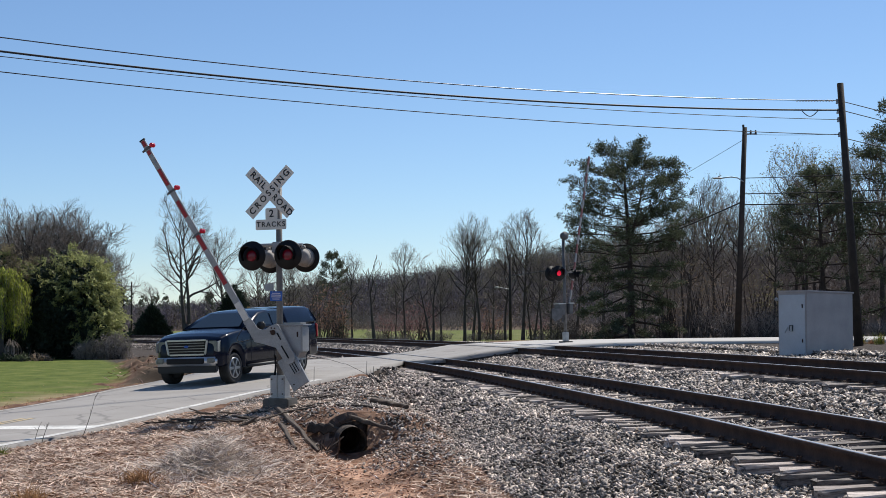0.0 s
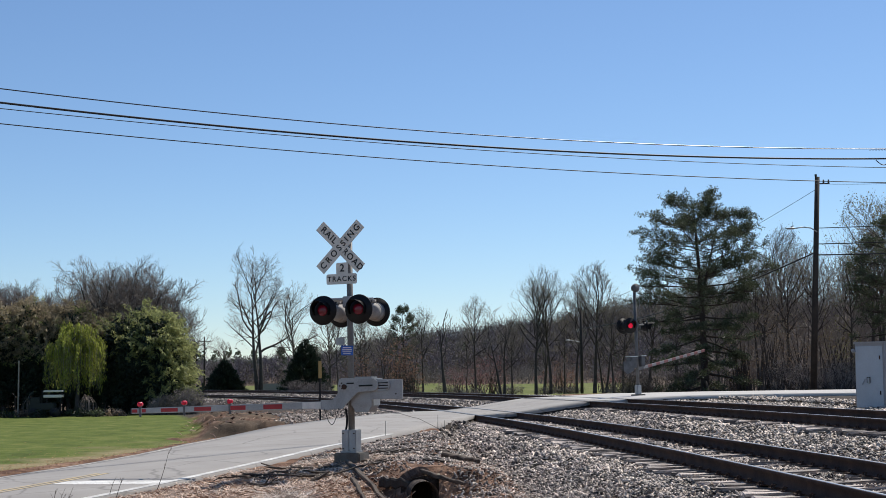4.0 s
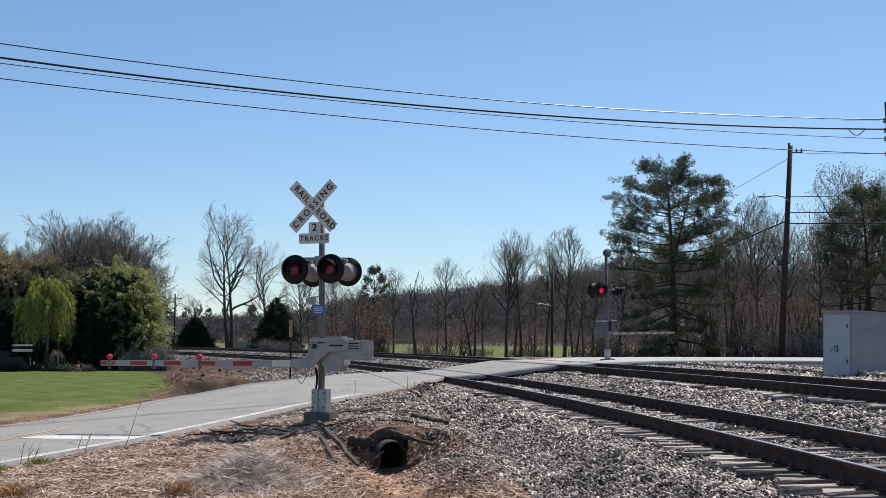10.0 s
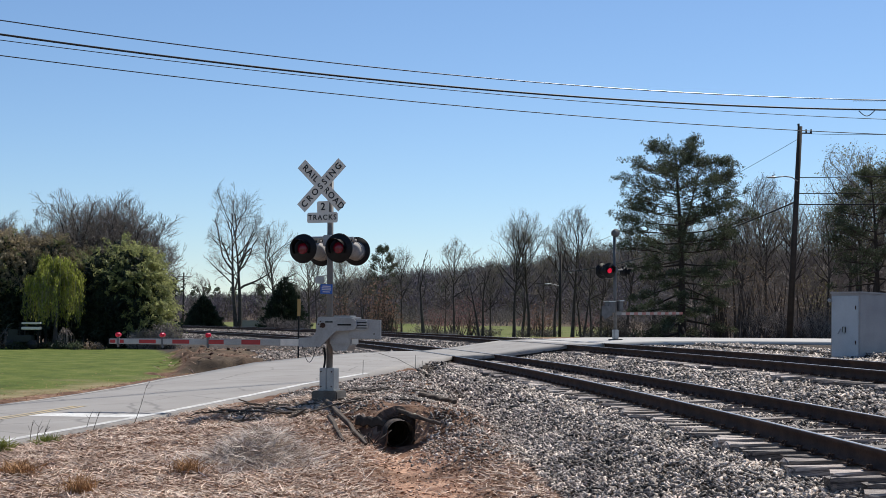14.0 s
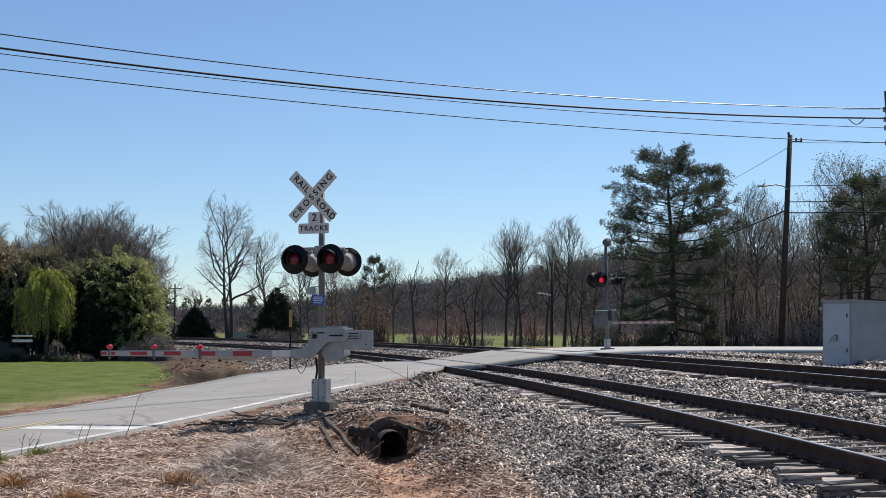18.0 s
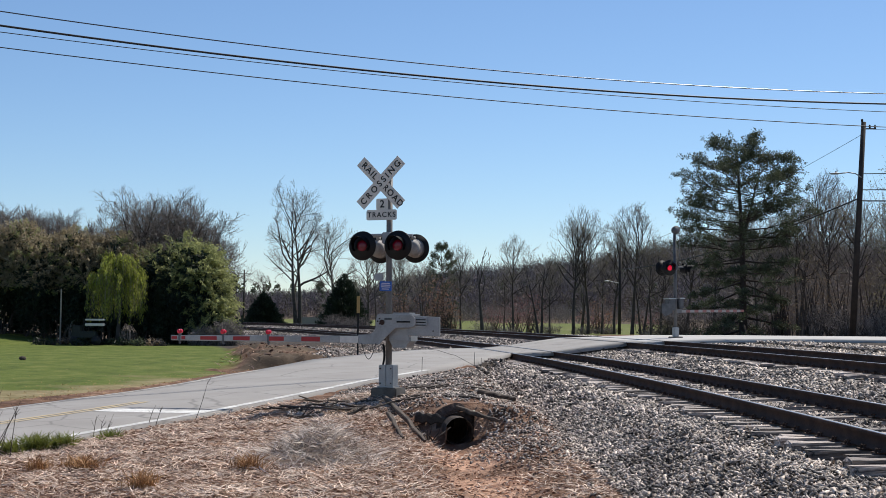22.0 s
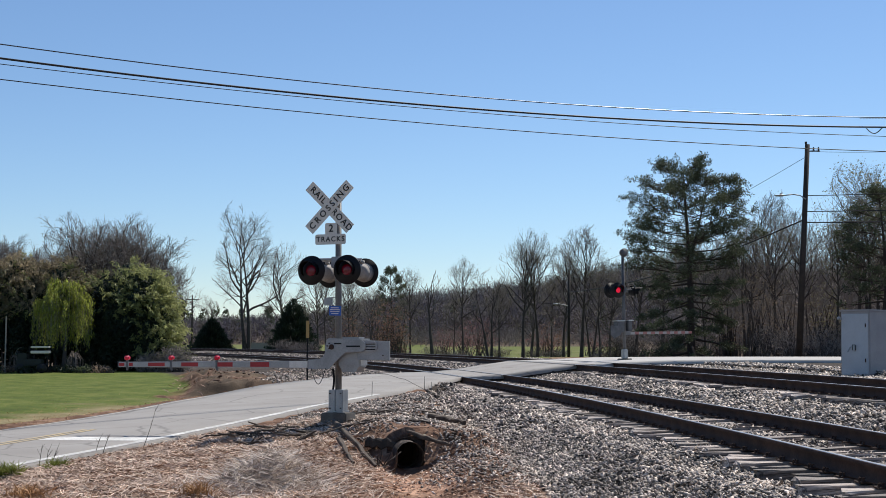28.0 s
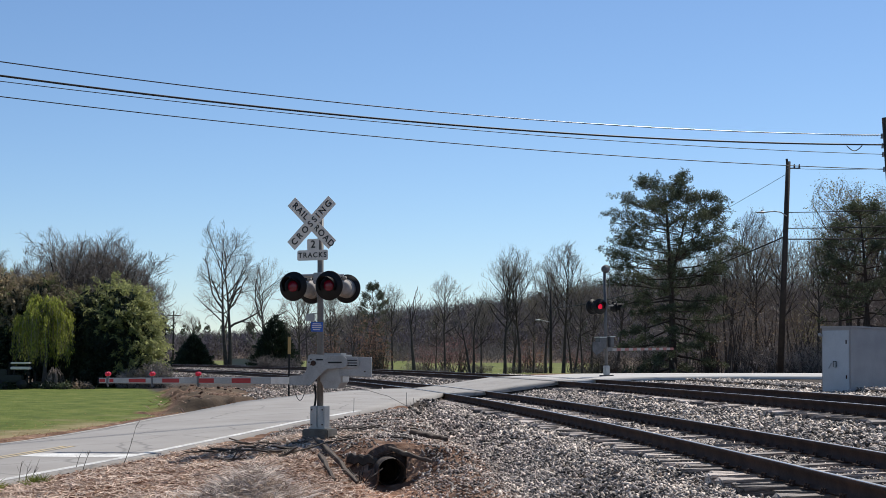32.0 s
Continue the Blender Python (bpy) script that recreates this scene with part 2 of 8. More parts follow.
def ball(bm, c, r, seg=12, squash=1.0):
    bmesh.ops.create_uvsphere(bm, u_segments=seg, v_segments=max(6, seg // 2), radius=r, matrix=Matrix.Translation(c) @ Matrix.Diagonal((1, 1, squash, 1)))
    return bm


def plate(bm, outline, thick, m=None, bevel=0.0):
    """A flat plate: an outline in x and z, of that thickness along y, about y = 0."""
    lo = [bm.verts.new((x, -thick / 2, z)) for x, z in outline]
    hi = [bm.verts.new((x, thick / 2, z)) for x, z in outline]
    fs = [bm.faces.new(lo), bm.faces.new(hi[::-1])]
    k = len(outline)
    for i in range(k):
        fs.append(bm.faces.new((lo[i], hi[i], hi[(i + 1) % k], lo[(i + 1) % k])))
    bmesh.ops.recalc_face_normals(bm, faces=fs)
    if bevel:
        bmesh.ops.bevel(bm, geom=list({e for fc in fs for e in fc.edges}), offset=bevel, segments=1, affect="EDGES", clamp_overlap=True)
    if m is not None:
        bmesh.ops.transform(bm, matrix=m, verts=lo + hi if not bevel else bm.verts)
    return bm


def rounded(w, h, r, k=5):
    """The outline of a plate with rounded corners."""
    return [(sx * (w / 2 - r) + r * math.cos(a0 + math.pi / 2 * i / k), sz * (h / 2 - r) + r * math.sin(a0 + math.pi / 2 * i / k))
            for sx, sz, a0 in ((1, 1, 0), (-1, 1, math.pi / 2), (-1, -1, math.pi), (1, -1, 1.5 * math.pi)) for i in range(k + 1)]


def lettering(name, words, size, m, material, parent, spacing=1.0):
    """Raised letters of the built-in font, centred on m's origin, in m's x-y plane."""
    cu = bpy.data.curves.new(name, "FONT")
    cu.body, cu.size, cu.align_x, cu.align_y, cu.extrude, cu.space_character = words, size, "CENTER", "CENTER", 0.002, spacing
    cu.offset = size * 0.018
    tmp = bpy.data.objects.new(name, cu)
    scene.collection.objects.link(tmp)
    me = bpy.data.meshes.new_from_object(tmp.evaluated_get(bpy.context.evaluated_depsgraph_get()))
    bpy.data.objects.remove(tmp)
    me.materials.clear()
    me.materials.append(material)
    ob = new(name, me)
    ob.parent, ob.matrix_basis = parent, m
    return ob


# ---- the plan ----
# two tracks on one left-hand curve, and a road that climbs to cross them
BEND, PHI, OFFSET, SPACING = 358.3, radians(-3.697), 5.463, 4.112
CANT, LIFT, RAIL_TOP, GAUGE = math.sin(radians(1.807)), 0.386, 0.46, 1.505
RAIL_H = 0.185


def track_at(n, s):
    """Plan of a line n metres right of the near track's middle, s metres along it."""
    th = s / BEND
    nn, tt = (BEND + n) * math.cos(th) - BEND + OFFSET, (BEND + n) * math.sin(th)
    return nn * math.cos(PHI) + tt * math.sin(PHI), -nn * math.sin(PHI) + tt * math.cos(PHI)


def track_coords(x, y):
    """The other way round: n and s of a place (arrays too)."""
    nn = x * np.cos(PHI) - y * np.sin(PHI) - OFFSET + BEND
    tt = x * np.sin(PHI) + y * np.cos(PHI)
    return np.hypot(nn, tt) - BEND, np.arctan2(tt, nn) * BEND


def rail_level(n):
    """Height of the rail heads' plane at n."""
    n = np.asarray(n, dtype=float)
    near, far = RAIL_TOP + n * CANT, RAIL_TOP + LIFT + (n - SPACING) * CANT
    w = np.clip((n - 1.2) / (SPACING - 2.4), 0, 1)
    return near * (1 - w) + far * w


# the road: its edges in plan, from behind the camera to beyond the crossing
ROAD_AT, ROAD_DIR = np.array([-6.43, 25.5]), np.array([math.sin(radians(17.5)), math.cos(radians(17.5))])
ROAD_LEFT = np.array([-ROAD_DIR[1], ROAD_DIR[0]])


def road_z(s, q):
    zr = np.interp(s, [-60, -6.45, 0, 4.1, 6.94, 11.08, 17], [-2.0, -0.42, -0.21, -0.03, 0.11, 0.25, 0.38])
    zl = np.interp(s, [-60, -0.7, 1, 2.9, 5.1, 7.5, 9.2, 13.7, 17.5], [-2.1, -0.37, -0.32, -0.26, -0.19, -0.07, 0.04, 0.25, 0.35])
    return zr + (zl - zr) * q / 5


def road_point(s, q):
    p = ROAD_AT + ROAD_DIR * s + ROAD_LEFT * q
    return float(p[0]), float(p[1]), float(road_z(s, q))


def road_sections():
    """Right and left edge of the surface, section by section: x, y, z each."""
    rows = []
    for s in list(np.arange(-60, -8, 4.0)) + list(np.arange(-8, 11.6, 0.75)):
        rows.append((road_point(s, -0.22), road_point(s, 5.2)))
    rows += [
        ((-2.45, 39.0, 0.31), (-7.2, 41.6, 0.30)),
        ((-1.95, 42.5, 0.36), (-6.1, 46.0, 0.37)),
        ((-1.62, 44.6, 0.40), (-5.0, 50.0, 0.42)),
        ((-1.42, 46.0, 0.425), (-3.7, 53.2, 0.43)),
    ]
    for n, sr, sl in ((-0.75, 46.8, 54.3), (0.0, 46.95, 55.6), (0.75, 47.1, 56.9), (2.0, 47.2, 57.5), (SPACING - 0.75, 47.4, 57.9), (SPACING, 47.7, 58.0), (SPACING + 0.75, 48.0, 58.1)):
        z = float(rail_level(n)) - 0.012
        rows.append(((*track_at(n, sr), z), (*track_at(n, sl), z)))
    rows += [
        ((6.2, 50.4, 0.93), (4.0, 60.6, 0.93)),
        ((9.5, 51.6, 0.94), (8.0, 62.0, 0.95)),
        ((14.0, 52.2, 0.93), (13.5, 62.8, 0.95)),
        ((22.0, 52.4, 0.92), (22.0, 63.0, 0.95)),
        ((60.0, 52.0, 0.9), (60.0, 62.0, 0.95)),
        ((160.0, 50.0, 0.8), (160.0, 60.0, 0.9)),
    ]
    return rows


ROAD = road_sections()


def noise2(x, y, scale, seed=0):
    """Smooth value noise on arrays."""
    x, y = np.asarray(x) / scale, np.asarray(y) / scale
    xi, yi = np.floor(x), np.floor(y)
    fx, fy = x - xi, y - yi
    fx, fy = fx * fx * (3 - 2 * fx), fy * fy * (3 - 2 * fy)

    def h(a, b):
        v = np.sin(a * 127.1 + b * 311.7 + seed * 74.7) * 43758.5453
        return v - np.floor(v)
    return (h(xi, yi) * (1 - fx) + h(xi + 1, yi) * fx) * (1 - fy) + (h(xi, yi + 1) * (1 - fx) + h(xi + 1, yi + 1) * fx) * fy - 0.5


def smooth(a, b, v):
    t = np.clip((v - a) / (b - a), 0, 1)
    return t * t * (3 - 2 * t)




def bed_z(n, s):
    """Top of the ballast across both tracks, and its shoulders."""
    tie_top = rail_level(n) - RAIL_H
    bare = 0.118 + 0.03 * smooth(24, 11, s) + 0.08 * noise2(s * 1.0, n * 2.0, 1.1, 51)
    inner = np.exp(-(n / 0.62) ** 4) + np.exp(-((n - SPACING) / 0.62) ** 4)
    crown = tie_top - np.clip(bare, 0.03, 0.2) * (1 - inner) - inner * (0.07 + 0.07 * noise2(s, n * 2, 0.8, 52))
    left = -2.0 - n
    right = n - (SPACING + 2.1)
    mid = np.exp(-((n - SPACING / 2) / 0.7) ** 2) * 0.06
    return crown + mid - np.maximum(left, 0) * 0.40 - np.maximum(right, 0) * 0.22


def washout(x, y, n, rq):
    """The washed-out bank between the lawn and the tracks, beside the road."""
    w = n + 1.3 * noise2(x, y, 3.0, 67) + 0.8 * noise2(x, y, 0.8, 68)
    return smooth(-10.7, -9.5, w) * smooth(-5.9, -7.1, w) * smooth(43.0, 46.5, y) * smooth(68, 60, y) * (rq > 5.6)


def ground_z(x, y):
    x, y = np.asarray(x, dtype=float), np.asarray(y, dtype=float)
    n, s = track_coords(x, y)
    rel = np.stack([x - ROAD_AT[0], y - ROAD_AT[1]])
    rs, rq = rel[0] * ROAD_DIR[0] + rel[1] * ROAD_DIR[1], rel[0] * ROAD_LEFT[0] + rel[1] * ROAD_LEFT[1]
    # the strip between road and track, with the ditch that leads to the culvert
    strip = np.interp(y, [-40, 5, 15, 19, 22.6, 23.3, 26.5, 32, 40, 46], [-0.4, -0.35, -0.3, -0.26, -0.13, 0.06, 0.05, 0.16, 0.28, 0.36])
    ditch_x = np.interp(y, [0, 12, 17, 23, 25], [1.2, 0.2, -0.7, -1.55, -1.8])
    ditch = np.exp(-((x - ditch_x) / np.interp(y, [5, 15, 22], [1.3, 1.15, 0.75])) ** 2) * np.interp(y, [0, 12, 20, 22.7, 23.0, 23.4], [0.3, 0.32, 0.42, 0.44, 0.3, -0.12])
    edge = road_z(rs, 0.0) - 0.05
    lip = smooth(-2.6, -0.4, rq) * smooth(16, 10, rs)
    over = np.exp(-((x + 1.6) / 1.7) ** 4)
    strip = np.where((y > 22.6) & (y < 27), strip * over + (1 - over) * np.interp(y, [22.6, 27], [-0.16, 0.05]), strip)
    strip = strip * (1 - lip) + edge * lip
    strip = strip - 0.27 * np.exp(-((x + 2.42 + 0.3 * (y - 23.6)) / 0.42) ** 2 - ((y - 23.6) / 1.0) ** 2)
    strip = strip - ditch + noise2(x, y, 1.7, 3) * 0.10 + noise2(x, y, 0.6, 5) * 0.05
    # beyond the road: lawn, level with the road's far edge and rising gently
    lawn = -0.42 + smooth(26, 75, y) * (0.83 - 0.44 * smooth(-33, -27, x)) + noise2(x, y, 9, 8) * 0.06
    lawn = lawn - smooth(80, 140, y) * 0.3
    w = smooth(4.6, 7.5, rq) * smooth(70, 40, rs)
    w = np.maximum(w, smooth(38, 46, y) * (n < -1))
    base = strip * (1 - w) + lawn * w
    shore = smooth(-3.6, -2.6, n) * (n < SPACING)
    base = base * (1 - shore) + np.minimum(base, bed_z(n, s) - 0.08) * shore
    erode = smooth(-7.5, -5.8, n) * smooth(-3.0, -4.2, n) * smooth(41, 46, y) * smooth(90, 75, y)
    gully = washout(x, y, n, rq)
    # sharp ridges and gullies, and a broken step that faces the road
    ridge = 0.85 * (0.16 - np.abs(noise2(x + 0.4 * y, y * 0.3, 1.5, 35))) + 0.5 * (0.16 - np.abs(noise2(x + 0.6 * y, y * 0.5, 0.6, 36)))
    step = 0.36 * smooth(48.6, 49.5, y + 2.4 * noise2(x, y * 0.3, 1.8, 37) + 0.9 * noise2(x, y, 0.6, 38)) - 0.1
    base = base + gully * (0.05 * smooth(46, 57, y) - 0.15 * np.exp(-((y - 46.8) / 1.6) ** 2) + ridge + step + 0.06 * noise2(x, y, 0.45, 34))
    base = base + erode * (-0.1 + 0.25 * noise2(x, y * 0.5, 0.9, 31) + 0.15 * noise2(x, y, 0.4, 32))
    # beyond the tracks: level ground at the crossing, low fields farther off
    beyond = 0.82 + noise2(x, y, 8, 2) * 0.08 - smooth(64, 115, y - 0.35 * np.maximum(x, 0)) * 0.85 + smooth(130, 290, y) * 1.0
    base = np.where(n > SPACING + 1.5, beyond, base)
    # a wooded hill
    hill = 17.5 * np.exp(-((x - 75) / 150) ** 2) * smooth(300, 620, y) + 8.5 * np.exp(-((x - 85) / 60) ** 2) * smooth(330, 620, y) + 0.8 * np.exp(-((x + 100) / 110) ** 2) * smooth(300, 600, y) + 3 * smooth(330, 700, y) * (0.6 + 0.8 * noise2(x, y, 160, 4))
    base = base + hill
    bed = bed_z(n, s)
    use = np.where(n > SPACING + 1, np.where(n < SPACING + 4, np.maximum(base - 0.1, bed), base), np.maximum(base, bed))
    return use + noise2(x, y, 0.45, 11) * 0.03, n, s, rs, rq, bed, base


def road_mask(x, y):
    """How deep inside the road's outline a place lies (rough): 1 inside, 0 outside."""
    poly = [(r[0][0], r[0][1]) for r in ROAD] + [(r[1][0], r[1][1]) for r in ROAD[::-1]]
    inside = np.zeros(np.shape(x), dtype=bool)
    k = len(poly)
    for i in range(k):
        (x0, y0), (x1, y1) = poly[i], poly[(i + 1) % k]
        if y0 == y1:
            continue
        cross = ((y0 > y) != (y1 > y)) & (x < (x1 - x0) * (y - y0) / (y1 - y0) + x0)
        inside ^= cross
    return inside


def road_height(x, y):
    """Height of the road surface near its sections (nearest point on the straight, else a blend)."""
    best, z = np.full(np.shape(x), 1e9), np.zeros(np.shape(x))
    for r, l in ROAD:
        for k in range(7):
            u = k / 6
            px, py, pz = (r[i] * (1 - u) + l[i] * u for i in range(3))
            d = (x - px) ** 2 + (y - py) ** 2
            z = np.where(d < best, pz, z)
            best = np.minimum(best, d)
    return z


def finished_ground(gx, gy):
    """The ground as it lies: sunk under the road, its verges meeting the road's edge."""
    z, n, s, rs, rq, bed, base = ground_z(gx, gy)
    on = road_mask(gx, gy)
    rz = road_height(gx, gy)
    z = np.where(on & (gy > -25), rz - 0.09, z)
    # verges meet the road's edge
    near = np.zeros(gx.shape)
    for r, l in ROAD:
        for p, side in ((r, 0), (l, 1)):
            d = np.hypot(gx - p[0], gy - p[1])
            near = np.maximum(near, 1 - smooth(0.2, 1.3, d))
    flat = (~on) & (n < -1.6)
    z = np.where(flat, z * (1 - near) + (rz - 0.05) * near, z)
    on_bed = (n > -1.7) & (n < SPACING + 1.8) & on
    z = np.where(on_bed, rail_level(n) - 0.12, z)
    return z, n, s, rs, rq, bed, base


def surface_z(x, y):
    return finished_ground(x, y)[0]


# ---- ground ----
def ground_material():
    """Red clay, straw litter, lawn and ballast fines darkened for the shade between stones, by what lies there."""
    m = bpy.data.materials.new("ground")
    m.use_nodes = True
    nt = m.node_tree
    b = nt.nodes["Principled BSDF"]
    b.inputs["Roughness"].default_value = 0.95
    b.inputs["Specular IOR Level"].default_value = 0.15
    geo = nt.nodes.new("ShaderNodeNewGeometry")

    def noisy(scale, detail=5, rough=0.6):
        t = nt.nodes.new("ShaderNodeTexNoise")
        t.inputs["Scale"].default_value, t.inputs["Detail"].default_value, t.inputs["Roughness"].default_value = scale, detail, rough
        nt.links.new(geo.outputs["Position"], t.inputs["Vector"])
        return t.outputs["Fac"]

    def ramp(fac, *stops):
        r = nt.nodes.new("ShaderNodeValToRGB")
        while len(r.color_ramp.elements) < len(stops):
            r.color_ramp.elements.new(0.5)
        for e, (p, c) in zip(r.color_ramp.elements, stops):
            e.position, e.color = p, (*c, 1)
        nt.links.new(fac, r.inputs[0])
        return r.outputs[0]

    def blend(fac, a, c):
        x = nt.nodes.new("ShaderNodeMix")
        x.data_type = "RGBA"
        nt.links.new(fac, x.inputs[0])
        nt.links.new(a, x.inputs[6])
        nt.links.new(c, x.inputs[7])
        return x.outputs[2]

    def mask(name, scale, contrast=0.35):
        at = nt.nodes.new("ShaderNodeAttribute")
        at.attribute_name = name
        a = nt.nodes.new("ShaderNodeMath")
        a.operation = "MULTIPLY_ADD"
        nt.links.new(noisy(scale), a.inputs[0])
        a.inputs[1].default_value = contrast * 2
        s = nt.nodes.new("ShaderNodeMath")
        s.operation = "SUBTRACT"
        nt.links.new(at.outputs["Fac"], s.inputs[0])
        s.inputs[1].default_value = contrast
        nt.links.new(s.outputs[0], a.inputs[2])
        mr = nt.nodes.new("ShaderNodeMapRange")
        mr.inputs["From Min"].default_value, mr.inputs["From Max"].default_value = 0.3, 0.7
        nt.links.new(a.outputs[0], mr.inputs["Value"])
        return mr.outputs[0]

    litter = ramp(noisy(2.3), (0.35, (0.1, 0.054, 0.035)), (0.5, (0.2, 0.112, 0.072)), (0.68, (0.34, 0.222, 0.152)))
    clay = ramp(noisy(4.0), (0.32, (0.24, 0.12, 0.075)), (0.6, (0.66, 0.41, 0.28)))
    turf = ramp(noisy(0.9, 8, 0.75), (0.35, (0.066, 0.092, 0.018)), (0.5, (0.108, 0.14, 0.026)), (0.68, (0.185, 0.195, 0.055)))
    dry = ramp(noisy(1.1, 8, 0.7), (0.35, (0.17, 0.14, 0.06)), (0.65, (0.33, 0.27, 0.15)))
    # darkened so that gaps between the ballast stones look shaded
    shaded_dust = ramp(noisy(14), (0.35, (0.028, 0.022, 0.019)), (0.65, (0.1, 0.08, 0.066)))
    wood = ramp(noisy(0.3), (0.35, (0.07, 0.05, 0.035)), (0.65, (0.15, 0.11, 0.075)))
    col = blend(mask("clay", 1.2), litter, clay)
    col = blend(mask("turf", 0.35, 0.2), col, blend(mask("dry", 0.25, 0.3), turf, dry))
    col = blend(mask("wood", 0.1, 0.2), col, wood)
    col = blend(mask("bed", 1.6, 0.25), col, shaded_dust)
    nt.links.new(col, b.inputs["Base Color"])
    bp = nt.nodes.new("ShaderNodeBump")
    bp.inputs["Strength"].default_value, bp.inputs["Distance"].default_value = 0.7, 0.05
    nt.links.new(noisy(18, 6, 0.7), bp.inputs["Height"])
    nt.links.new(bp.outputs[0], b.inputs["Normal"])
    return m


def axis(*stretches):
    vals = []
    for a, b, step in stretches:
        vals += list(np.arange(a, b, step))
    return np.array(vals + [stretches[-1][1]])


def build_ground():
    xs = axis((-2500, -400, 350), (-400, -100, 30), (-100, -40, 4), (-40, -16, 0.6), (-16, 10, 0.16), (10, 30, 0.5), (30, 120, 4), (120, 400, 28), (400, 2500, 350))
    ys = axis((-300, -20, 40), (-20, 10, 2), (10, 32, 0.16), (32, 46, 0.3), (46, 56, 0.14), (56, 64, 0.3), (64, 130, 1.2), (130, 340, 10), (340, 760, 20), (760, 3000, 320))
    gx, gy = np.meshgrid(xs, ys)
    z, n, s, rs, rq, bed, base = finished_ground(gx, gy)
    k, r = gx.shape
    verts = np.stack([gx.ravel(), gy.ravel(), z.ravel()], 1)
    i = np.arange(k * r).reshape(k, r)
    faces = np.stack([i[:-1, :-1].ravel(), i[:-1, 1:].ravel(), i[1:, 1:].ravel(), i[1:, :-1].ravel()], 1)
    mid = verts[faces].mean(1)
    inside = (np.abs(mid[:, 0] + 1.5 + 0.21 * (mid[:, 1] - 22.75)) < 0.27) & (mid[:, 1] > 22.76) & (mid[:, 1] < 25.0) & (mid[:, 2] < 0.02)
    faces = faces[~inside]
    ob = sheet("ground", verts, faces, ground_material(), smooth=True)
    tagged(ob, "straw-littered clay, mown lawn and fields round the crossing", "ground", kind="structure")
    ditch_x = np.interp(gy, [0, 12, 17, 23, 25], [1.2, 0.2, -0.7, -1.55, -1.8])
    clay = np.exp(-((gx - ditch_x) / 0.75) ** 2) * smooth(23.2, 21.8, gy) * (0.72 + 1.1 * noise2(gx, gy, 0.9, 63))
    gully = washout(gx, gy, n, rq)
    wander = n + 1.3 * noise2(gx, gy, 3.0, 67) + 0.8 * noise2(gx, gy, 0.8, 68)
    clay = np.maximum(clay * (1 - gully), gully * (0.12 + 0.8 * noise2(gx, gy, 1.2, 64)))
    turf = smooth(5.6, 7.2, rq + 0.8 * noise2(gx, gy, 0.7, 41)) * smooth(-9.0, -10.8, wander)
    turf = turf * (1 - gully)
    turf = np.maximum(turf, smooth(66, 75, gy) * (n > SPACING + 3))
    dry = np.maximum(smooth(13.5, 6.8, rq + 5.0 * noise2(gx, gy * 1.6, 2.2, 43)) * smooth(60, 38, gy), 0) * 0.85 + 0.1 + 0.27 * smooth(100, 130, gy)
    wood = smooth(78, 84, gy) * (n < -6) + (n > SPACING) * smooth(5, 9, gx) * smooth(63, 68, gy) * smooth(0.05, 0.12, gx / np.maximum(gy, 1)) + smooth(232, 262, gy + 14 * noise2(gx, gy, 25, 77)) * (gx > -14) + smooth(270, 300, gy)
    # the bank's brown earth, darkened in patches to deepen its folds' shade
    wood = np.maximum(wood, gully * (0.6 + 1.0 * noise2(gx, gy * 0.5, 0.9, 61)))
    bedm = smooth(-4.3, -3.2, n + 1.7 * noise2(gx, gy, 1.5, 71)) * (n < SPACING + 5) * smooth(0.12, 0.02, base - bed)
    bedm = np.maximum(bedm, (n > SPACING) * smooth(SPACING + 26, SPACING + 14, n) * smooth(58, 52, gy))
    shoulder = smooth(-11.5, -9.5, wander) * (n < -3) * smooth(62, 66, gy) * smooth(140, 120, gy) + smooth(-7.0, -6.2, wander) * (n < -3) * smooth(44, 46, gy) * smooth(140, 120, gy)
    bedm = np.maximum(bedm, np.clip(shoulder, 0, 1) * 0.95)
    for name, vals in (("clay", clay), ("turf", turf), ("dry", dry), ("wood", np.clip(wood, 0, 1)), ("bed", bedm)):
        at = ob.data.attributes.new(name, "FLOAT", "POINT")
        at.data.foreach_set("value", np.clip(vals, 0, 1.2).ravel().astype(np.float32))
    return ob


ground = build_ground()


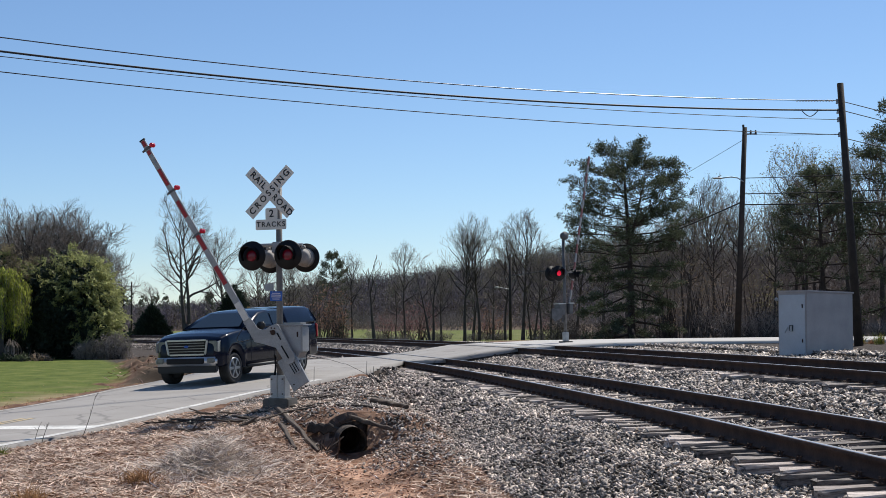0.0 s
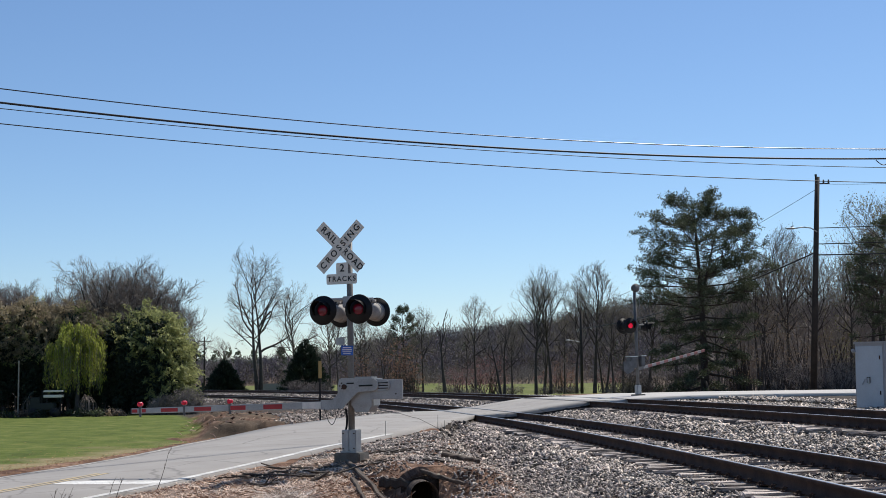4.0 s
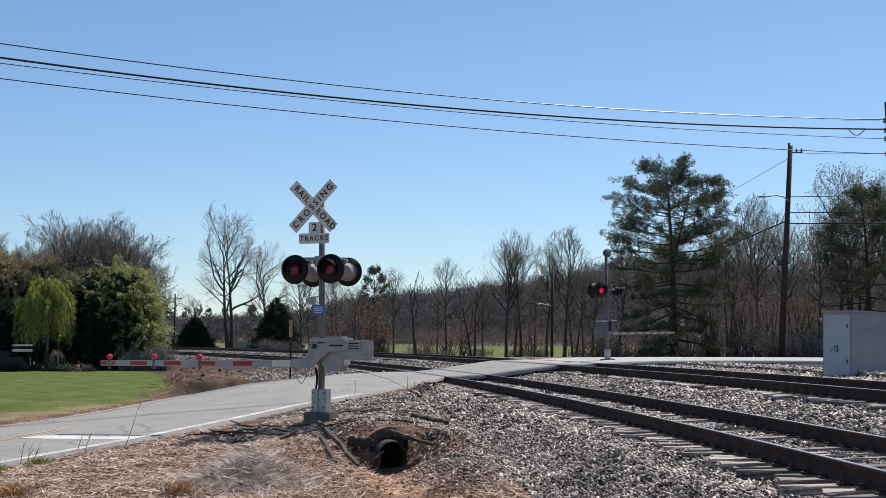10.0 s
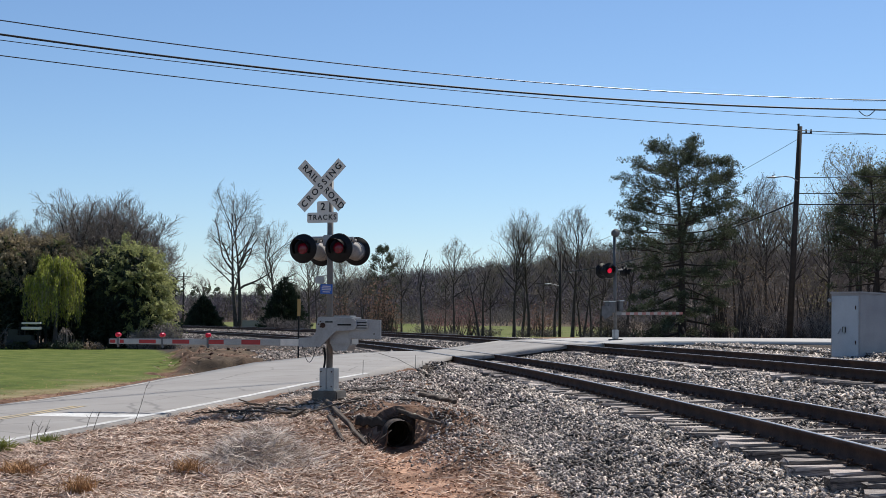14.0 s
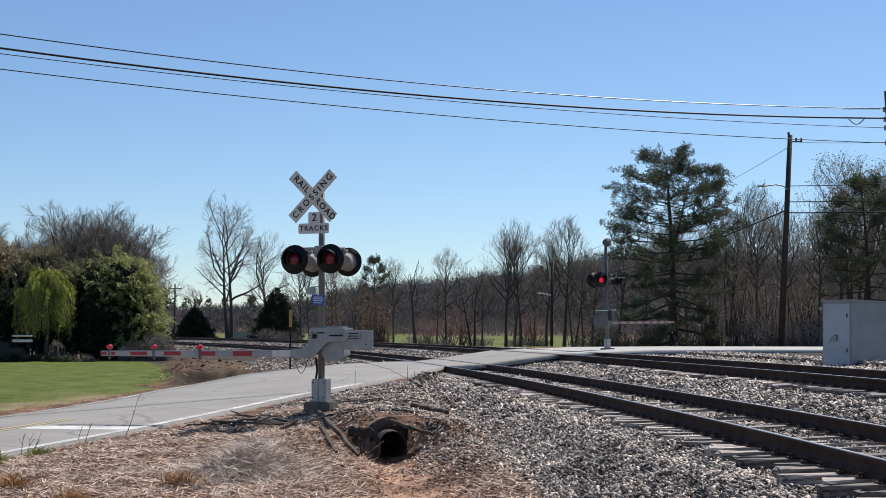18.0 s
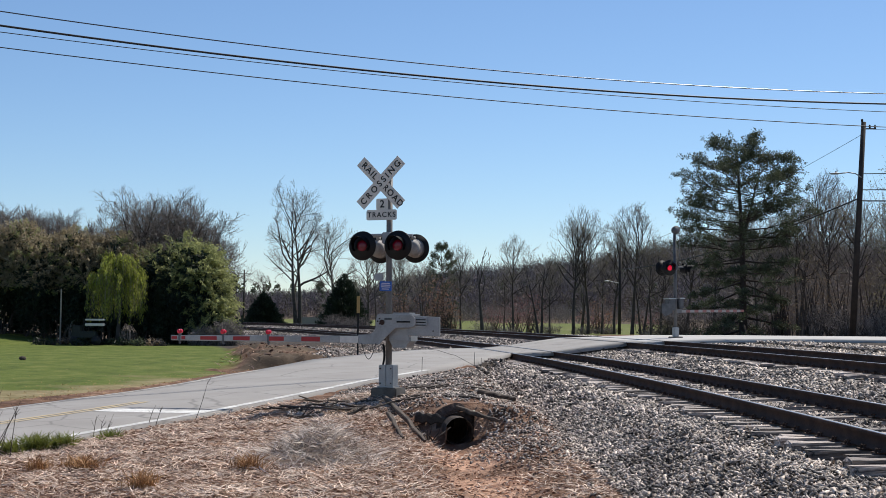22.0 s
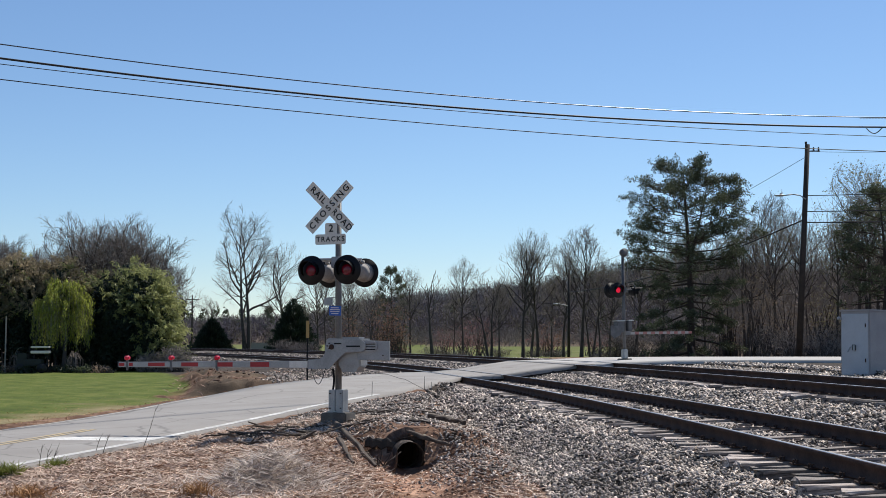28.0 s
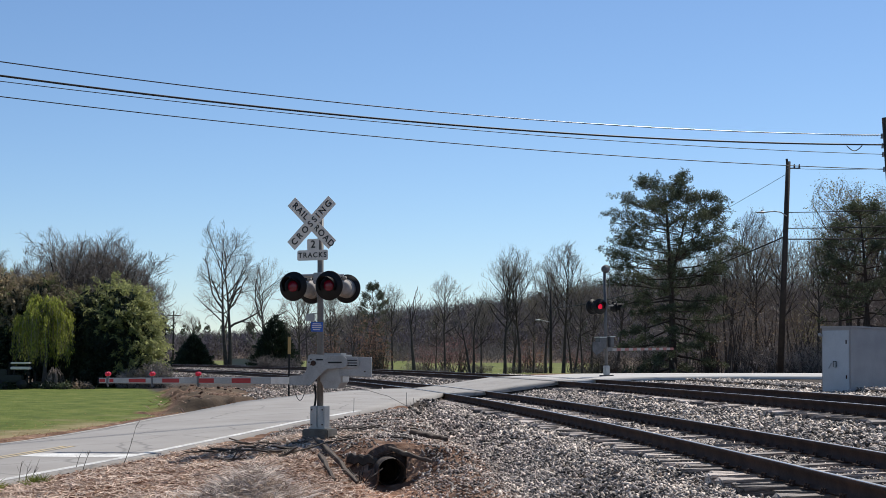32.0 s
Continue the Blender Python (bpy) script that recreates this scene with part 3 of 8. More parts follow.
def asphalt_material():
    m = mat("worn_asphalt", (0.285, 0.263, 0.24), (0.355, 0.332, 0.305), rough=0.85, scale=0.7, fine=90, bump=0.25, coords="World", spec=0.3)
    nt = m.node_tree
    b = nt.nodes["Principled BSDF"]
    col = b.inputs["Base Color"].links[0].from_socket
    geo = nt.nodes.new("ShaderNodeNewGeometry")
    warp = nt.nodes.new("ShaderNodeTexNoise")
    warp.inputs["Scale"].default_value = 1.5
    nt.links.new(geo.outputs["Position"], warp.inputs["Vector"])
    mixv = nt.nodes.new("ShaderNodeMix")
    mixv.data_type = "VECTOR"
    mixv.inputs[0].default_value = 0.22
    nt.links.new(geo.outputs["Position"], mixv.inputs[4])
    nt.links.new(warp.outputs["Color"], mixv.inputs[5])
    vor = nt.nodes.new("ShaderNodeTexVoronoi")
    vor.feature = "DISTANCE_TO_EDGE"
    vor.inputs["Scale"].default_value = 0.55
    nt.links.new(mixv.outputs[1], vor.inputs["Vector"])
    mr = nt.nodes.new("ShaderNodeMapRange")
    mr.inputs["From Max"].default_value = 0.016
    mr.inputs["To Min"].default_value = 0.55
    nt.links.new(vor.outputs["Distance"], mr.inputs["Value"])
    mul = nt.nodes.new("ShaderNodeMix")
    mul.data_type, mul.blend_type = "RGBA", "MULTIPLY"
    mul.inputs[0].default_value = 0.8
    nt.links.new(col, mul.inputs[6])
    nt.links.new(mr.outputs[0], mul.inputs[7])
    nt.links.new(mul.outputs[2], b.inputs["Base Color"])
    return m


ASPHALT = asphalt_material()


def build_road():
    rows, verts, faces = ROAD, [], []
    cols = 9
    for r, l in rows:
        for c in range(cols):
            u = c / (cols - 1)
            e = noise2(r[0] * 3.1, r[1] * 3.3, 1.0, 7) * 0.12 if c in (0, cols - 1) else 0.0
            verts.append((r[0] + (l[0] - r[0]) * u + float(e), r[1] + (l[1] - r[1]) * u, r[2] + (l[2] - r[2]) * u + (0.03 * math.sin(math.pi * u) if r[1] < 38 else 0.0)))
    top = len(verts)
    for r, l in rows:
        verts += [(r[0], r[1], r[2] - 0.12), (l[0], l[1], l[2] - 0.12)]
    for i in range(len(rows) - 1):
        for c in range(cols - 1):
            a = i * cols + c
            faces.append((a, a + 1, a + cols + 1, a + cols))
        a, b = i * cols, (i + 1) * cols
        faces.append((a, b, top + 2 * i + 2, top + 2 * i))
        faces.append((a + cols - 1, top + 2 * i + 1, top + 2 * i + 3, b + cols - 1))
    ob = sheet("road", verts, faces, ASPHALT, smooth=False)
    # second asphalt, lightened for grazing sun on the road beyond the tracks
    ob.data.materials.append(PALE_ROAD)
    idx = np.array([1 if rows[min(i // (cols + 1), len(rows) - 1)][0][0] > 3.2 else 0 for i in range(len(faces))], dtype=np.int32)
    ob.data.polygons.foreach_set("material_index", idx)
    tagged(ob, "cracked grey two-lane asphalt road climbing to the crossing", "road", kind="structure")
    return ob


road = build_road()


def stripe(name, q0, q1, s0, s1, material, label, lift=0.03, step=0.75):
    verts, faces = [], []
    ss = np.arange(s0, s1 + 0.01, step)
    for i, s in enumerate(ss):
        for q in (q0, q1):
            x, y, z = road_point(float(s), q)
            u = (q + 0.22) / 5.42
            verts.append((x, y, z + 0.03 * math.sin(math.pi * u) + 0.006))
        if i:
            a = 2 * i
            faces.append((a - 2, a - 1, a + 1, a))
    ob = sheet(name, verts, faces, material, road, label)
    return ob


stripe("edge_line", -0.08, 0.11, -50, 11.2, PAINT_WHITE, "worn white edge line")
stripe("edge_line", 4.92, 5.05, -50, 11.2, PAINT_OLD, "faded white edge line")
stripe("centre_line", 2.4, 2.53, -50, 2.2, PAINT_YELLOW, "worn yellow centre line")
stripe("centre_line", 2.63, 2.76, -50, 2.2, PAINT_YELLOW, "worn yellow centre line")
stripe("stop_line", 0.1, 2.35, -0.3, 0.3, PAINT_WHITE, "white stop line", step=0.3)


# ---- tracks ----
RAIL_PROFILE = [(-0.07, 0.0), (0.07, 0.0), (0.07, 0.012), (0.012, 0.03), (0.010, 0.125), (0.036, 0.142), (0.036, 0.172), (0.028, 0.182), (-0.028, 0.182), (-0.036, 0.172), (-0.036, 0.142), (-0.010, 0.125), (-0.012, 0.03), (-0.07, 0.012)]


def build_rail(n, s0, s1, parent):
    ss = np.arange(s0, s1 + 0.1, 1.5)
    k = len(RAIL_PROFILE)
    verts, faces = [], []
    zt = float(rail_level(n)) - 0.182
    for i, s in enumerate(ss):
        for dx, dz in RAIL_PROFILE:
            x, y = track_at(n + dx, float(s))
            verts.append((x, y, zt + dz + CANT * dx))
        if i:
            for j in range(k):
                a, b = (i - 1) * k + j, (i - 1) * k + (j + 1) % k
                faces.append((a, b, b + k, a + k))
    ob = sheet("rail", verts, faces, STEEL_RAIL, parent, "rust-brown rail with a polished head")
    ob.data.materials.append(STEEL_TOP)
    idx = np.zeros(len(faces), dtype=np.int32)
    idx[7::k] = 1
    ob.data.polygons.foreach_set("material_index", idx)
    return ob


def tie_mesh(kind):
    rnd = random.Random(kind)
    bm = bmesh.new()
    box(bm, (0, 0, -0.09), (2.6, 0.21, 0.18), 0.006)
    bmesh.ops.subdivide_edges(bm, edges=[e for e in bm.edges if abs(e.verts[0].co.x - e.verts[1].co.x) > 1], cuts=7)
    for v in bm.verts:
        worn = 0.012 + 0.03 * max(0.0, abs(v.co.x) - 0.9)
        v.co += Vector((rnd.uniform(-0.05, 0.05) * (abs(v.co.x) > 1.2), rnd.uniform(-1, 1) * worn, rnd.uniform(-1.4, 0.6) * worn * (v.co.z > -0.05)))
    me = bpy.data.meshes.new("tie")
    bm.to_mesh(me)
    bm.free()
    me.materials.append(TIE_WOOD)
    return me


def plate_mesh():
    bm = bmesh.new()
    box(bm, (0, 0, 0.008), (0.3, 0.18, 0.014), 0.003)
    for dx in (-0.1, 0.1, -0.14):
        for dy in (-0.05, 0.05):
            if dx == -0.14 and dy > 0:
                continue
            box(bm, (dx, dy, 0.03), (0.018, 0.018, 0.04))
            box(bm, (dx * 0.93, dy, 0.05), (0.03, 0.026, 0.012), 0.003)
    me = bpy.data.meshes.new("tie_plate")
    bm.to_mesh(me)
    bm.free()
    me.materials.append(STEEL_RAIL)
    return me


TIES = [tie_mesh(k) for k in range(4)]
PLATE = plate_mesh()


def build_track(middle, label, seed, spans):
    rnd = random.Random(seed)
    tr = thing("railway_track", label, "railway track", group="railway tracks")
    for side in (-GAUGE / 2, GAUGE / 2):
        build_rail(middle + side, -30, 175, tr)
    for s0, s1, step in spans:
        for s in np.arange(s0, s1, step):
            s = float(s) + rnd.uniform(-0.03, 0.03)
            n = middle + rnd.uniform(-0.16, 0.16)
            x, y = track_at(n, s)
            z = float(rail_level(middle)) - 0.182 - 0.012 + rnd.uniform(-0.012, 0.004)
            ob = new("tie", TIES[rnd.randrange(4)])
            yaw = -PHI + s / BEND + rnd.uniform(-0.015, 0.015)
            ob.parent = tr
            ob.matrix_basis = Matrix.Translation((x, y, z)) @ Euler((rnd.uniform(-0.01, 0.01), -math.asin(CANT), yaw)).to_matrix().to_4x4()
            if s < 44:
                for side in (-GAUGE / 2, GAUGE / 2):
                    p = new("tie_plate", PLATE)
                    p.parent = tr
                    px, py = track_at(middle + side, s)
                    p.matrix_basis = Matrix.Translation((px, py, float(rail_level(middle + side)) - 0.182 - 0.012)) @ Euler((0, -math.asin(CANT), yaw + (math.pi if side > 0 else 0))).to_matrix().to_4x4()
    return tr


build_track(0.0, "curving railway track on weathered wooden ties, nearer the road's stop line", 1, ((7.0, 46.6, 0.5), (58, 110, 0.55)))
build_track(SPACING, "second curving railway track behind the first one", 2, ((12.0, 47, 0.5), (60, 110, 0.55)))


# ---- crossing surface: flat dark strips for the flangeways along the rails ----
def flangeways():
    for mid in (0.0, SPACING):
        for side in (-1, 1):
            for off, w in ((-0.075, 0.055), (0.075, 0.055)):
                n = mid + side * GAUGE / 2 + off
                verts, faces = [], []
                for i, s in enumerate(np.arange(46.9, 58.2, 0.6)):
                    for dn in (-w / 2, w / 2):
                        verts.append((*track_at(n + dn, float(s)), float(rail_level(n + dn)) - 0.004))
                    if i:
                        a = 2 * i
                        faces.append((a - 2, a - 1, a + 1, a))
                # no groove is cut: the strip's dark colour gives the gap's shade
                sheet("flangeway", verts, faces, TRIM, road, "dark strip for the shade in the flangeway gap")


flangeways()


# ---- ballast ----
def stones(name, places, sizes, seed, label, material=None, category="ballast"):
    """Many broken stones in one mesh: uneven angular chips."""
    rng = np.random.default_rng(seed)
    proto = np.array([(-1, -1, -0.5), (1, -0.8, -0.4), (0.8, 1, -0.6), (-0.9, 0.8, 0.3), (-0.5, -0.9, 0.9), (0.9, 0.1, 0.9)], dtype=float) * 0.55
    tris = np.array([(0, 1, 4), (1, 5, 4), (1, 2, 5), (2, 3, 5), (3, 4, 5), (3, 0, 4), (0, 2, 1), (0, 3, 2)])
    k = len(places)
    v = proto[None] * (0.6 + 0.6 * rng.random((k, 6, 3)))
    v = v * (sizes[:, None, None] * np.stack([0.8 + 1.2 * rng.random(k), 0.55 + 0.45 * rng.random(k), 0.36 + 0.36 * rng.random(k)], 1)[:, None, :])
    a, b, c = (rng.random((3, k)) - 0.5) * np.array([[1.9], [1.9], [6.28]])
    ca, sa, cb, sb, cc, sc = np.cos(a), np.sin(a), np.cos(b), np.sin(b), np.cos(c), np.sin(c)
    rx = np.zeros((k, 3, 3)); rx[:, 0, 0] = 1; rx[:, 1, 1] = ca; rx[:, 1, 2] = -sa; rx[:, 2, 1] = sa; rx[:, 2, 2] = ca
    ry = np.zeros((k, 3, 3)); ry[:, 1, 1] = 1; ry[:, 0, 0] = cb; ry[:, 0, 2] = sb; ry[:, 2, 0] = -sb; ry[:, 2, 2] = cb
    rz = np.zeros((k, 3, 3)); rz[:, 2, 2] = 1; rz[:, 0, 0] = cc; rz[:, 0, 1] = -sc; rz[:, 1, 0] = sc; rz[:, 1, 1] = cc
    v = np.einsum("kij,kvj->kvi", rz @ ry @ rx, v) + places[:, None, :]
    faces = (tris[None] + 6 * np.arange(k)[:, None, None]).reshape(-1, 3)
    ob = sheet(name, v.reshape(-1, 3), faces, material or STONE)
    return tagged(ob, label, category, kind="stuff")


def ballast(seed=5):
    rng = np.random.default_rng(seed)
    spots, sizes = [], []
    for s0, s1, n0, n1, density, size in ((9, 17, -4.6, 1.0, 700, 0.046), (17, 25, -4.6, 1.6, 540, 0.05), (17, 25, 1.6, 2.8, 320, 0.056), (25, 47, -5.2, 2.6, 220, 0.07), (15, 30, 2.6, 7.4, 170, 0.066), (30, 48, 2.6, 9.5, 105, 0.084), (47, 75, -8.0, -2.5, 110, 0.075), (54, 90, -6.0, 8, 60, 0.08), (90, 150, -6, 8, 12, 0.12)):
        k = int((s1 - s0) * (n1 - n0) * density)
        s, n = rng.uniform(s0, s1, k), rng.uniform(n0, n1, k)
        th = s / BEND
        nn, tt = (BEND + n) * np.cos(th) - BEND + OFFSET, (BEND + n) * np.sin(th)
        x, y = nn * np.cos(PHI) + tt * np.sin(PHI), -nn * np.sin(PHI) + tt * np.cos(PHI)
        z, n, s, rs, rq, bed, base = finished_ground(x, y)
        keep = (bed > base - 0.05 - 0.12 * rng.random(k)) | (n > SPACING + 1) | ((s0 == 47) & (n > -6.7 + 1.3 * noise2(x, y, 3.0, 67)))
        toe = n + 1.7 * noise2(x, y, 1.5, 71) + 0.9 * noise2(x, y, 0.5, 72)
        keep &= (rng.random(k) < 1 - smooth(-3.2, -4.7, toe) * 0.9) | (s0 == 47)
        keep &= ~road_mask(x, y)
        edge = np.abs(n - np.round(n / SPACING) * SPACING)
        keep &= np.minimum(np.abs(edge - GAUGE / 2), 9) > 0.09
        spots.append(np.stack([x, y, z + 0.006 + 0.035 * rng.random(k) ** 2], 1)[keep])
        sizes.append((size * (0.6 + 0.8 * rng.random(k)))[keep])
    return stones("ballast", np.concatenate(spots), np.concatenate(sizes), seed, "broken grey and brown ballast stones under the tracks")


ballast()


# ---- crossing signal beside the road ----
def disc_light(parent, x, z, y, facing, lit, r=0.28, shell=None):
    """One flashing light: background disc, housing, lens and hood. facing -1: towards -y."""
    bm = bmesh.new()
    rod(bm, (x, y, z), (x, y + 0.022 * facing, z), r, r * 0.985, 40)
    bg = part("background_disc", bm, BLACK, parent, "black background disc", True)
    bm = bmesh.new()
    rod(bm, (x, y, z), (x, y - 0.16 * facing, z), 0.185, 0.17, 24)
    rod(bm, (x, y - 0.16 * facing, z), (x, y - 0.24 * facing, z), 0.17, 0.1, 24)
    box(bm, (x, y - 0.12 * facing, z + 0.2), (0.06, 0.1, 0.07), 0.008)
    part("lamp_housing", bm, shell or LAMP_BACK, parent, "dull silver lamp housing", True)
    bm = bmesh.new()
    ball(bm, (x, y + 0.03 * facing, z), 0.105, 24)
    for v in bm.verts:
        v.co.y = y + 0.03 * facing + (v.co.y - y - 0.03 * facing) * 0.3
    part("lens", bm, lit, bg, "red lens", True)
    bm = bmesh.new()
    rings, seg = 6, 30
    grid = []
    for i in range(rings):
        u = i / (rings - 1)
        row = []
        for j in range(seg + 1):
            a = radians(-35) + radians(250) * j / seg
            reach = 0.3 * (0.35 + 0.65 * max(0, math.sin(max(0.0, min(math.pi, a)))))
            row.append(bm.verts.new((x + 0.168 * math.cos(a), y + facing * (0.03 + reach * u), z + 0.168 * math.sin(a))))
        grid.append(row)
    for i in range(rings - 1):
        for j in range(seg):
            bm.faces.new((grid[i][j], grid[i][j + 1], grid[i + 1][j + 1], grid[i + 1][j]))
    bmesh.ops.solidify(bm, geom=list(bm.faces), thickness=0.006)
    part("hood", bm, BLACK, bg, "black hood", True)


def blade(words, angle, depth, parent, label, size, spacing):
    """One arm of the crossbuck."""
    bm = bmesh.new()
    box(bm, (0, 0, 0), (1.22, 0.004, 0.229), 0.0)
    m = pose(-0.15, depth, 4.14, 0, angle, 0)
    ob = part("crossbuck_blade", bm, WHITE_SHEET, parent, label)
    ob.matrix_basis = m
    for w, dx in words:
        lettering("lettering", w, size, pose(dx, -0.0045, 0.0, 90, 0, 0), SIGN_INK, ob, spacing)
    return ob


def mesh_gate_arm(parent, length, start, drop, mats, bands, lamps):
    """A tapered gate arm along -x, hung drop below the pivot: a pale beam with sheeting bands on its two faces, and lamps on clamps."""
    high = lambda a: 0.13 * (1.1 - 0.3 * a / length)
    bm = bmesh.new()
    plate(bm, [(-start, drop - high(start) / 2), (-start, drop + high(start) / 2), (-length, drop + high(length) / 2), (-length, drop - high(length) / 2)], 0.04, bevel=0.008)
    part("arm_beam", bm, mats[1], parent, "silver-grey beam of the gate arm")
    for a, b, colour in bands:
        bm = bmesh.new()
        h0, h1 = (high(a) / 2 - 0.02, high(b) / 2 - 0.02) if colour == 0 else (high(a) / 2 - 0.004, high(b) / 2 - 0.004)
        for y in (-0.0225, 0.0225):
            plate(bm, [(-a, drop - h0), (-a, drop + h0), (-b, drop + h1), (-b, drop - h1)], 0.004, Matrix.Translation((0, y, 0)))
        part("arm_band", bm, mats[colour], parent, ("red", "silver-grey", "off-white")[colour] + " sheeting band of the gate arm")
    for x in lamps:
        bm = bmesh.new()
        box(bm, (-x, 0, drop), (0.05, 0.056, high(x) + 0.035), 0.006)
        box(bm, (-x, 0.0, drop - 0.09), (0.04, 0.03, 0.06), 0.006)
        rod(bm, (-x, 0, drop + 0.06), (-x, 0, drop + 0.1), 0.02, 0.035, 12)
        br = part("lamp_bracket", bm, DULL_STEEL, parent, "dull grey clamp of a gate lamp")
        bm = bmesh.new()
        rod(bm, (-x, -0.04, drop + 0.13), (-x, 0.04, drop + 0.13), 0.046, 0.046, 18)
        for y in (-0.05, 0.05):
            ball(bm, (-x, y * 0.8, drop + 0.13), 0.042, 14)
        part("gate_lamp", bm, GATE_LAMP, br, "red gate lamp", True)
    bm = bmesh.new()
    box(bm, (-length - 0.005, 0, drop), (0.03, 0.052, high(length) + 0.02), 0.006)
    part("end_cap", bm, BLACK, parent, "dark end cap")


SIGNAL_AT = pose(-3.11, 26.4, 0.04, 0, -0.35, -17.5)


def near_signal():
    sg = thing("crossing_signal", "grey railroad crossing signal with crossbuck, flashing lights and striped gate", "crossing signal", SIGNAL_AT, "crossing signals")
    bm = bmesh.new()
    box(bm, (0, 0, 0.08), (0.52, 0.5, 0.28), 0.02)
    for v in bm.verts:
        v.co += Vector((noise.noise(v.co * 9) * 0.02, noise.noise(v.co * 7 + Vector((3, 0, 0))) * 0.02, 0))
    part("foundation", bm, CONCRETE, sg, "weathered concrete foundation block")
    bm = bmesh.new()
    rod(bm, (0, 0, 0.2), (0, 0, 0.25), 0.17, 0.15, 20)
    rod(bm, (0, 0, 0.2), (0, 0, 4.42), 0.063, 0.058, 20)
    ball(bm, (0, 0, 4.42), 0.058, 16, 0.5)
    part("mast", bm, mat("weathered_mast_steel", (0.21, 0.195, 0.18), (0.13, 0.12, 0.11), rough=0.6, metal=0.1, scale=2.5, fine=40, bump=0.08), sg, "weathered grey steel mast", True)
    bm = bmesh.new()
    for sx in (-0.075, 0.075):
        box(bm, (sx, -0.01, 0.45), (0.145, 0.26, 0.4), 0.012)
    box(bm, (0, -0.01, 0.235), (0.33, 0.3, 0.03), 0.006)
    base = part("junction_box_base", bm, GALV, sg, "split galvanised junction box base")
    for sx in (-0.11, 0.11):
        for z in (0.3, 0.58):
            part("bolt", rod(bmesh.new(), (sx, -0.14, z), (sx, -0.16, z), 0.014, 0.014, 6), STEEL_RAIL, base, "rusty bolt")
    bm = bmesh.new()
    for k in range(10):
        a, b = k / 10, (k + 1) / 10
        rod(bm, (-0.09 + 0.03 * math.sin(3 * a), -0.07, 0.62 + 0.42 * a), (-0.09 + 0.03 * math.sin(3 * b), -0.07, 0.62 + 0.42 * b), 0.022, 0.022, 8)
    part("cable_conduit", bm, BLACK, sg, "black flexible conduit", True)
    # mechanism housing behind the arm's side plate
    bm = bmesh.new()
    box(bm, (0.31, -0.02, 1.33), (0.46, 0.36, 0.5), 0.025)
    plate(bm, [(0.1, 1.1), (0.5, 1.1), (0.42, 0.98), (0.16, 0.98)], 0.34)
    hs = part("mechanism_housing", bm, GREY_PAINT, sg, "grey gate mechanism housing")
    bm = bmesh.new()
    box(bm, (0.32, -0.02, 1.6), (0.52, 0.42, 0.03), 0.01)
    box(bm, (0.32, -0.02, 1.63), (0.36, 0.28, 0.03), 0.01)
    part("housing_lid", bm, GREY_PAINT, hs, "overhanging housing lid")
    bm = bmesh.new()
    box(bm, (0.45, -0.205, 1.42), (0.03, 0.02, 0.1), 0.006)
    part("latch", bm, STEEL_RAIL, hs, "dark latch")
    bm = bmesh.new()
    rod(bm, (0, 0.2, 1.46), (0, -0.33, 1.46), 0.05, 0.05, 16)
    part("main_shaft", bm, STEEL_RAIL, sg, "gate shaft")
    bm = bmesh.new()
    box(bm, (0, 0, 1.46), (0.2, 0.18, 0.3), 0.02)
    part("mast_clamp", bm, GREY_PAINT, sg)
    # lights
    bm = bmesh.new()
    rod(bm, (-0.42, -0.12, 3.13), (0.42, -0.12, 3.13), 0.028, 0.028, 12)
    rod(bm, (-0.42, 0.14, 3.13), (0.42, 0.14, 3.13), 0.028, 0.028, 12)
    box(bm, (0, 0.0, 3.07), (0.17, 0.34, 0.22), 0.015)
    part("light_crossarm", bm, GREY_PAINT, sg, "grey crossarm for the lights")
    for x in (-0.37, 0.37):
        disc_light(sg, x, 2.91, -0.42, -1, LAMP_RED)
        disc_light(sg, x, 2.89, 0.42, 1, LAMP_RED)
    # signs
    blade((("RAIL", -0.335), ("ROAD", 0.362)), 45, -0.085, sg, "white crossbuck blade with black letters", 0.17, 1.22)
    blade((("CROSSING", 0.0),), -45, -0.093, sg, "white crossbuck blade with black letters", 0.17, 1.5)
    bm = bmesh.new()
    plate(bm, rounded(0.64, 0.2, 0.035), 0.004)
    ob = part("track_sign", bm, WHITE_SHEET, sg, "white plate with black letters")
    ob.matrix_basis = pose(-0.13, -0.087, 3.52)
    lettering("lettering", "TRACKS", 0.137, pose(0, -0.0045, 0, 90, 0, 0), SIGN_INK, ob, 1.25)
    bm = bmesh.new()
    plate(bm, rounded(0.25, 0.22, 0.03), 0.004)
    ob = part("track_count_sign", bm, WHITE_SHEET, sg, "white plate with a black figure")
    ob.matrix_basis = pose(-0.12, -0.083, 3.725)
    lettering("lettering", "2", 0.2, pose(0, -0.0045, 0, 90, 0, 0), SIGN_INK, ob)
    bm = bmesh.new()
    for x in (-0.19, -0.06):
        rod(bm, (x, -0.05, 3.56), (x, -0.095, 3.56), 0.012, 0.012, 8)
    box(bm, (-0.1, -0.06, 4.15), (0.2, 0.03, 0.06), 0.004)
    box(bm, (-0.1, -0.06, 3.62), (0.2, 0.03, 0.05), 0.004)
    part("sign_bracket", bm, GALV, sg, "galvanised sign bracket")
    bm = bmesh.new()
    box(bm, (0, 0, 0), (0.25, 0.004, 0.185), 0.0)
    ob = part("emergency_notice", bm, BLUE_SIGN, sg, "small blue notice with white lines")
    ob.matrix_basis = pose(-0.04, -0.075, 2.15, 0, 2, 0)
    bm = bmesh.new()
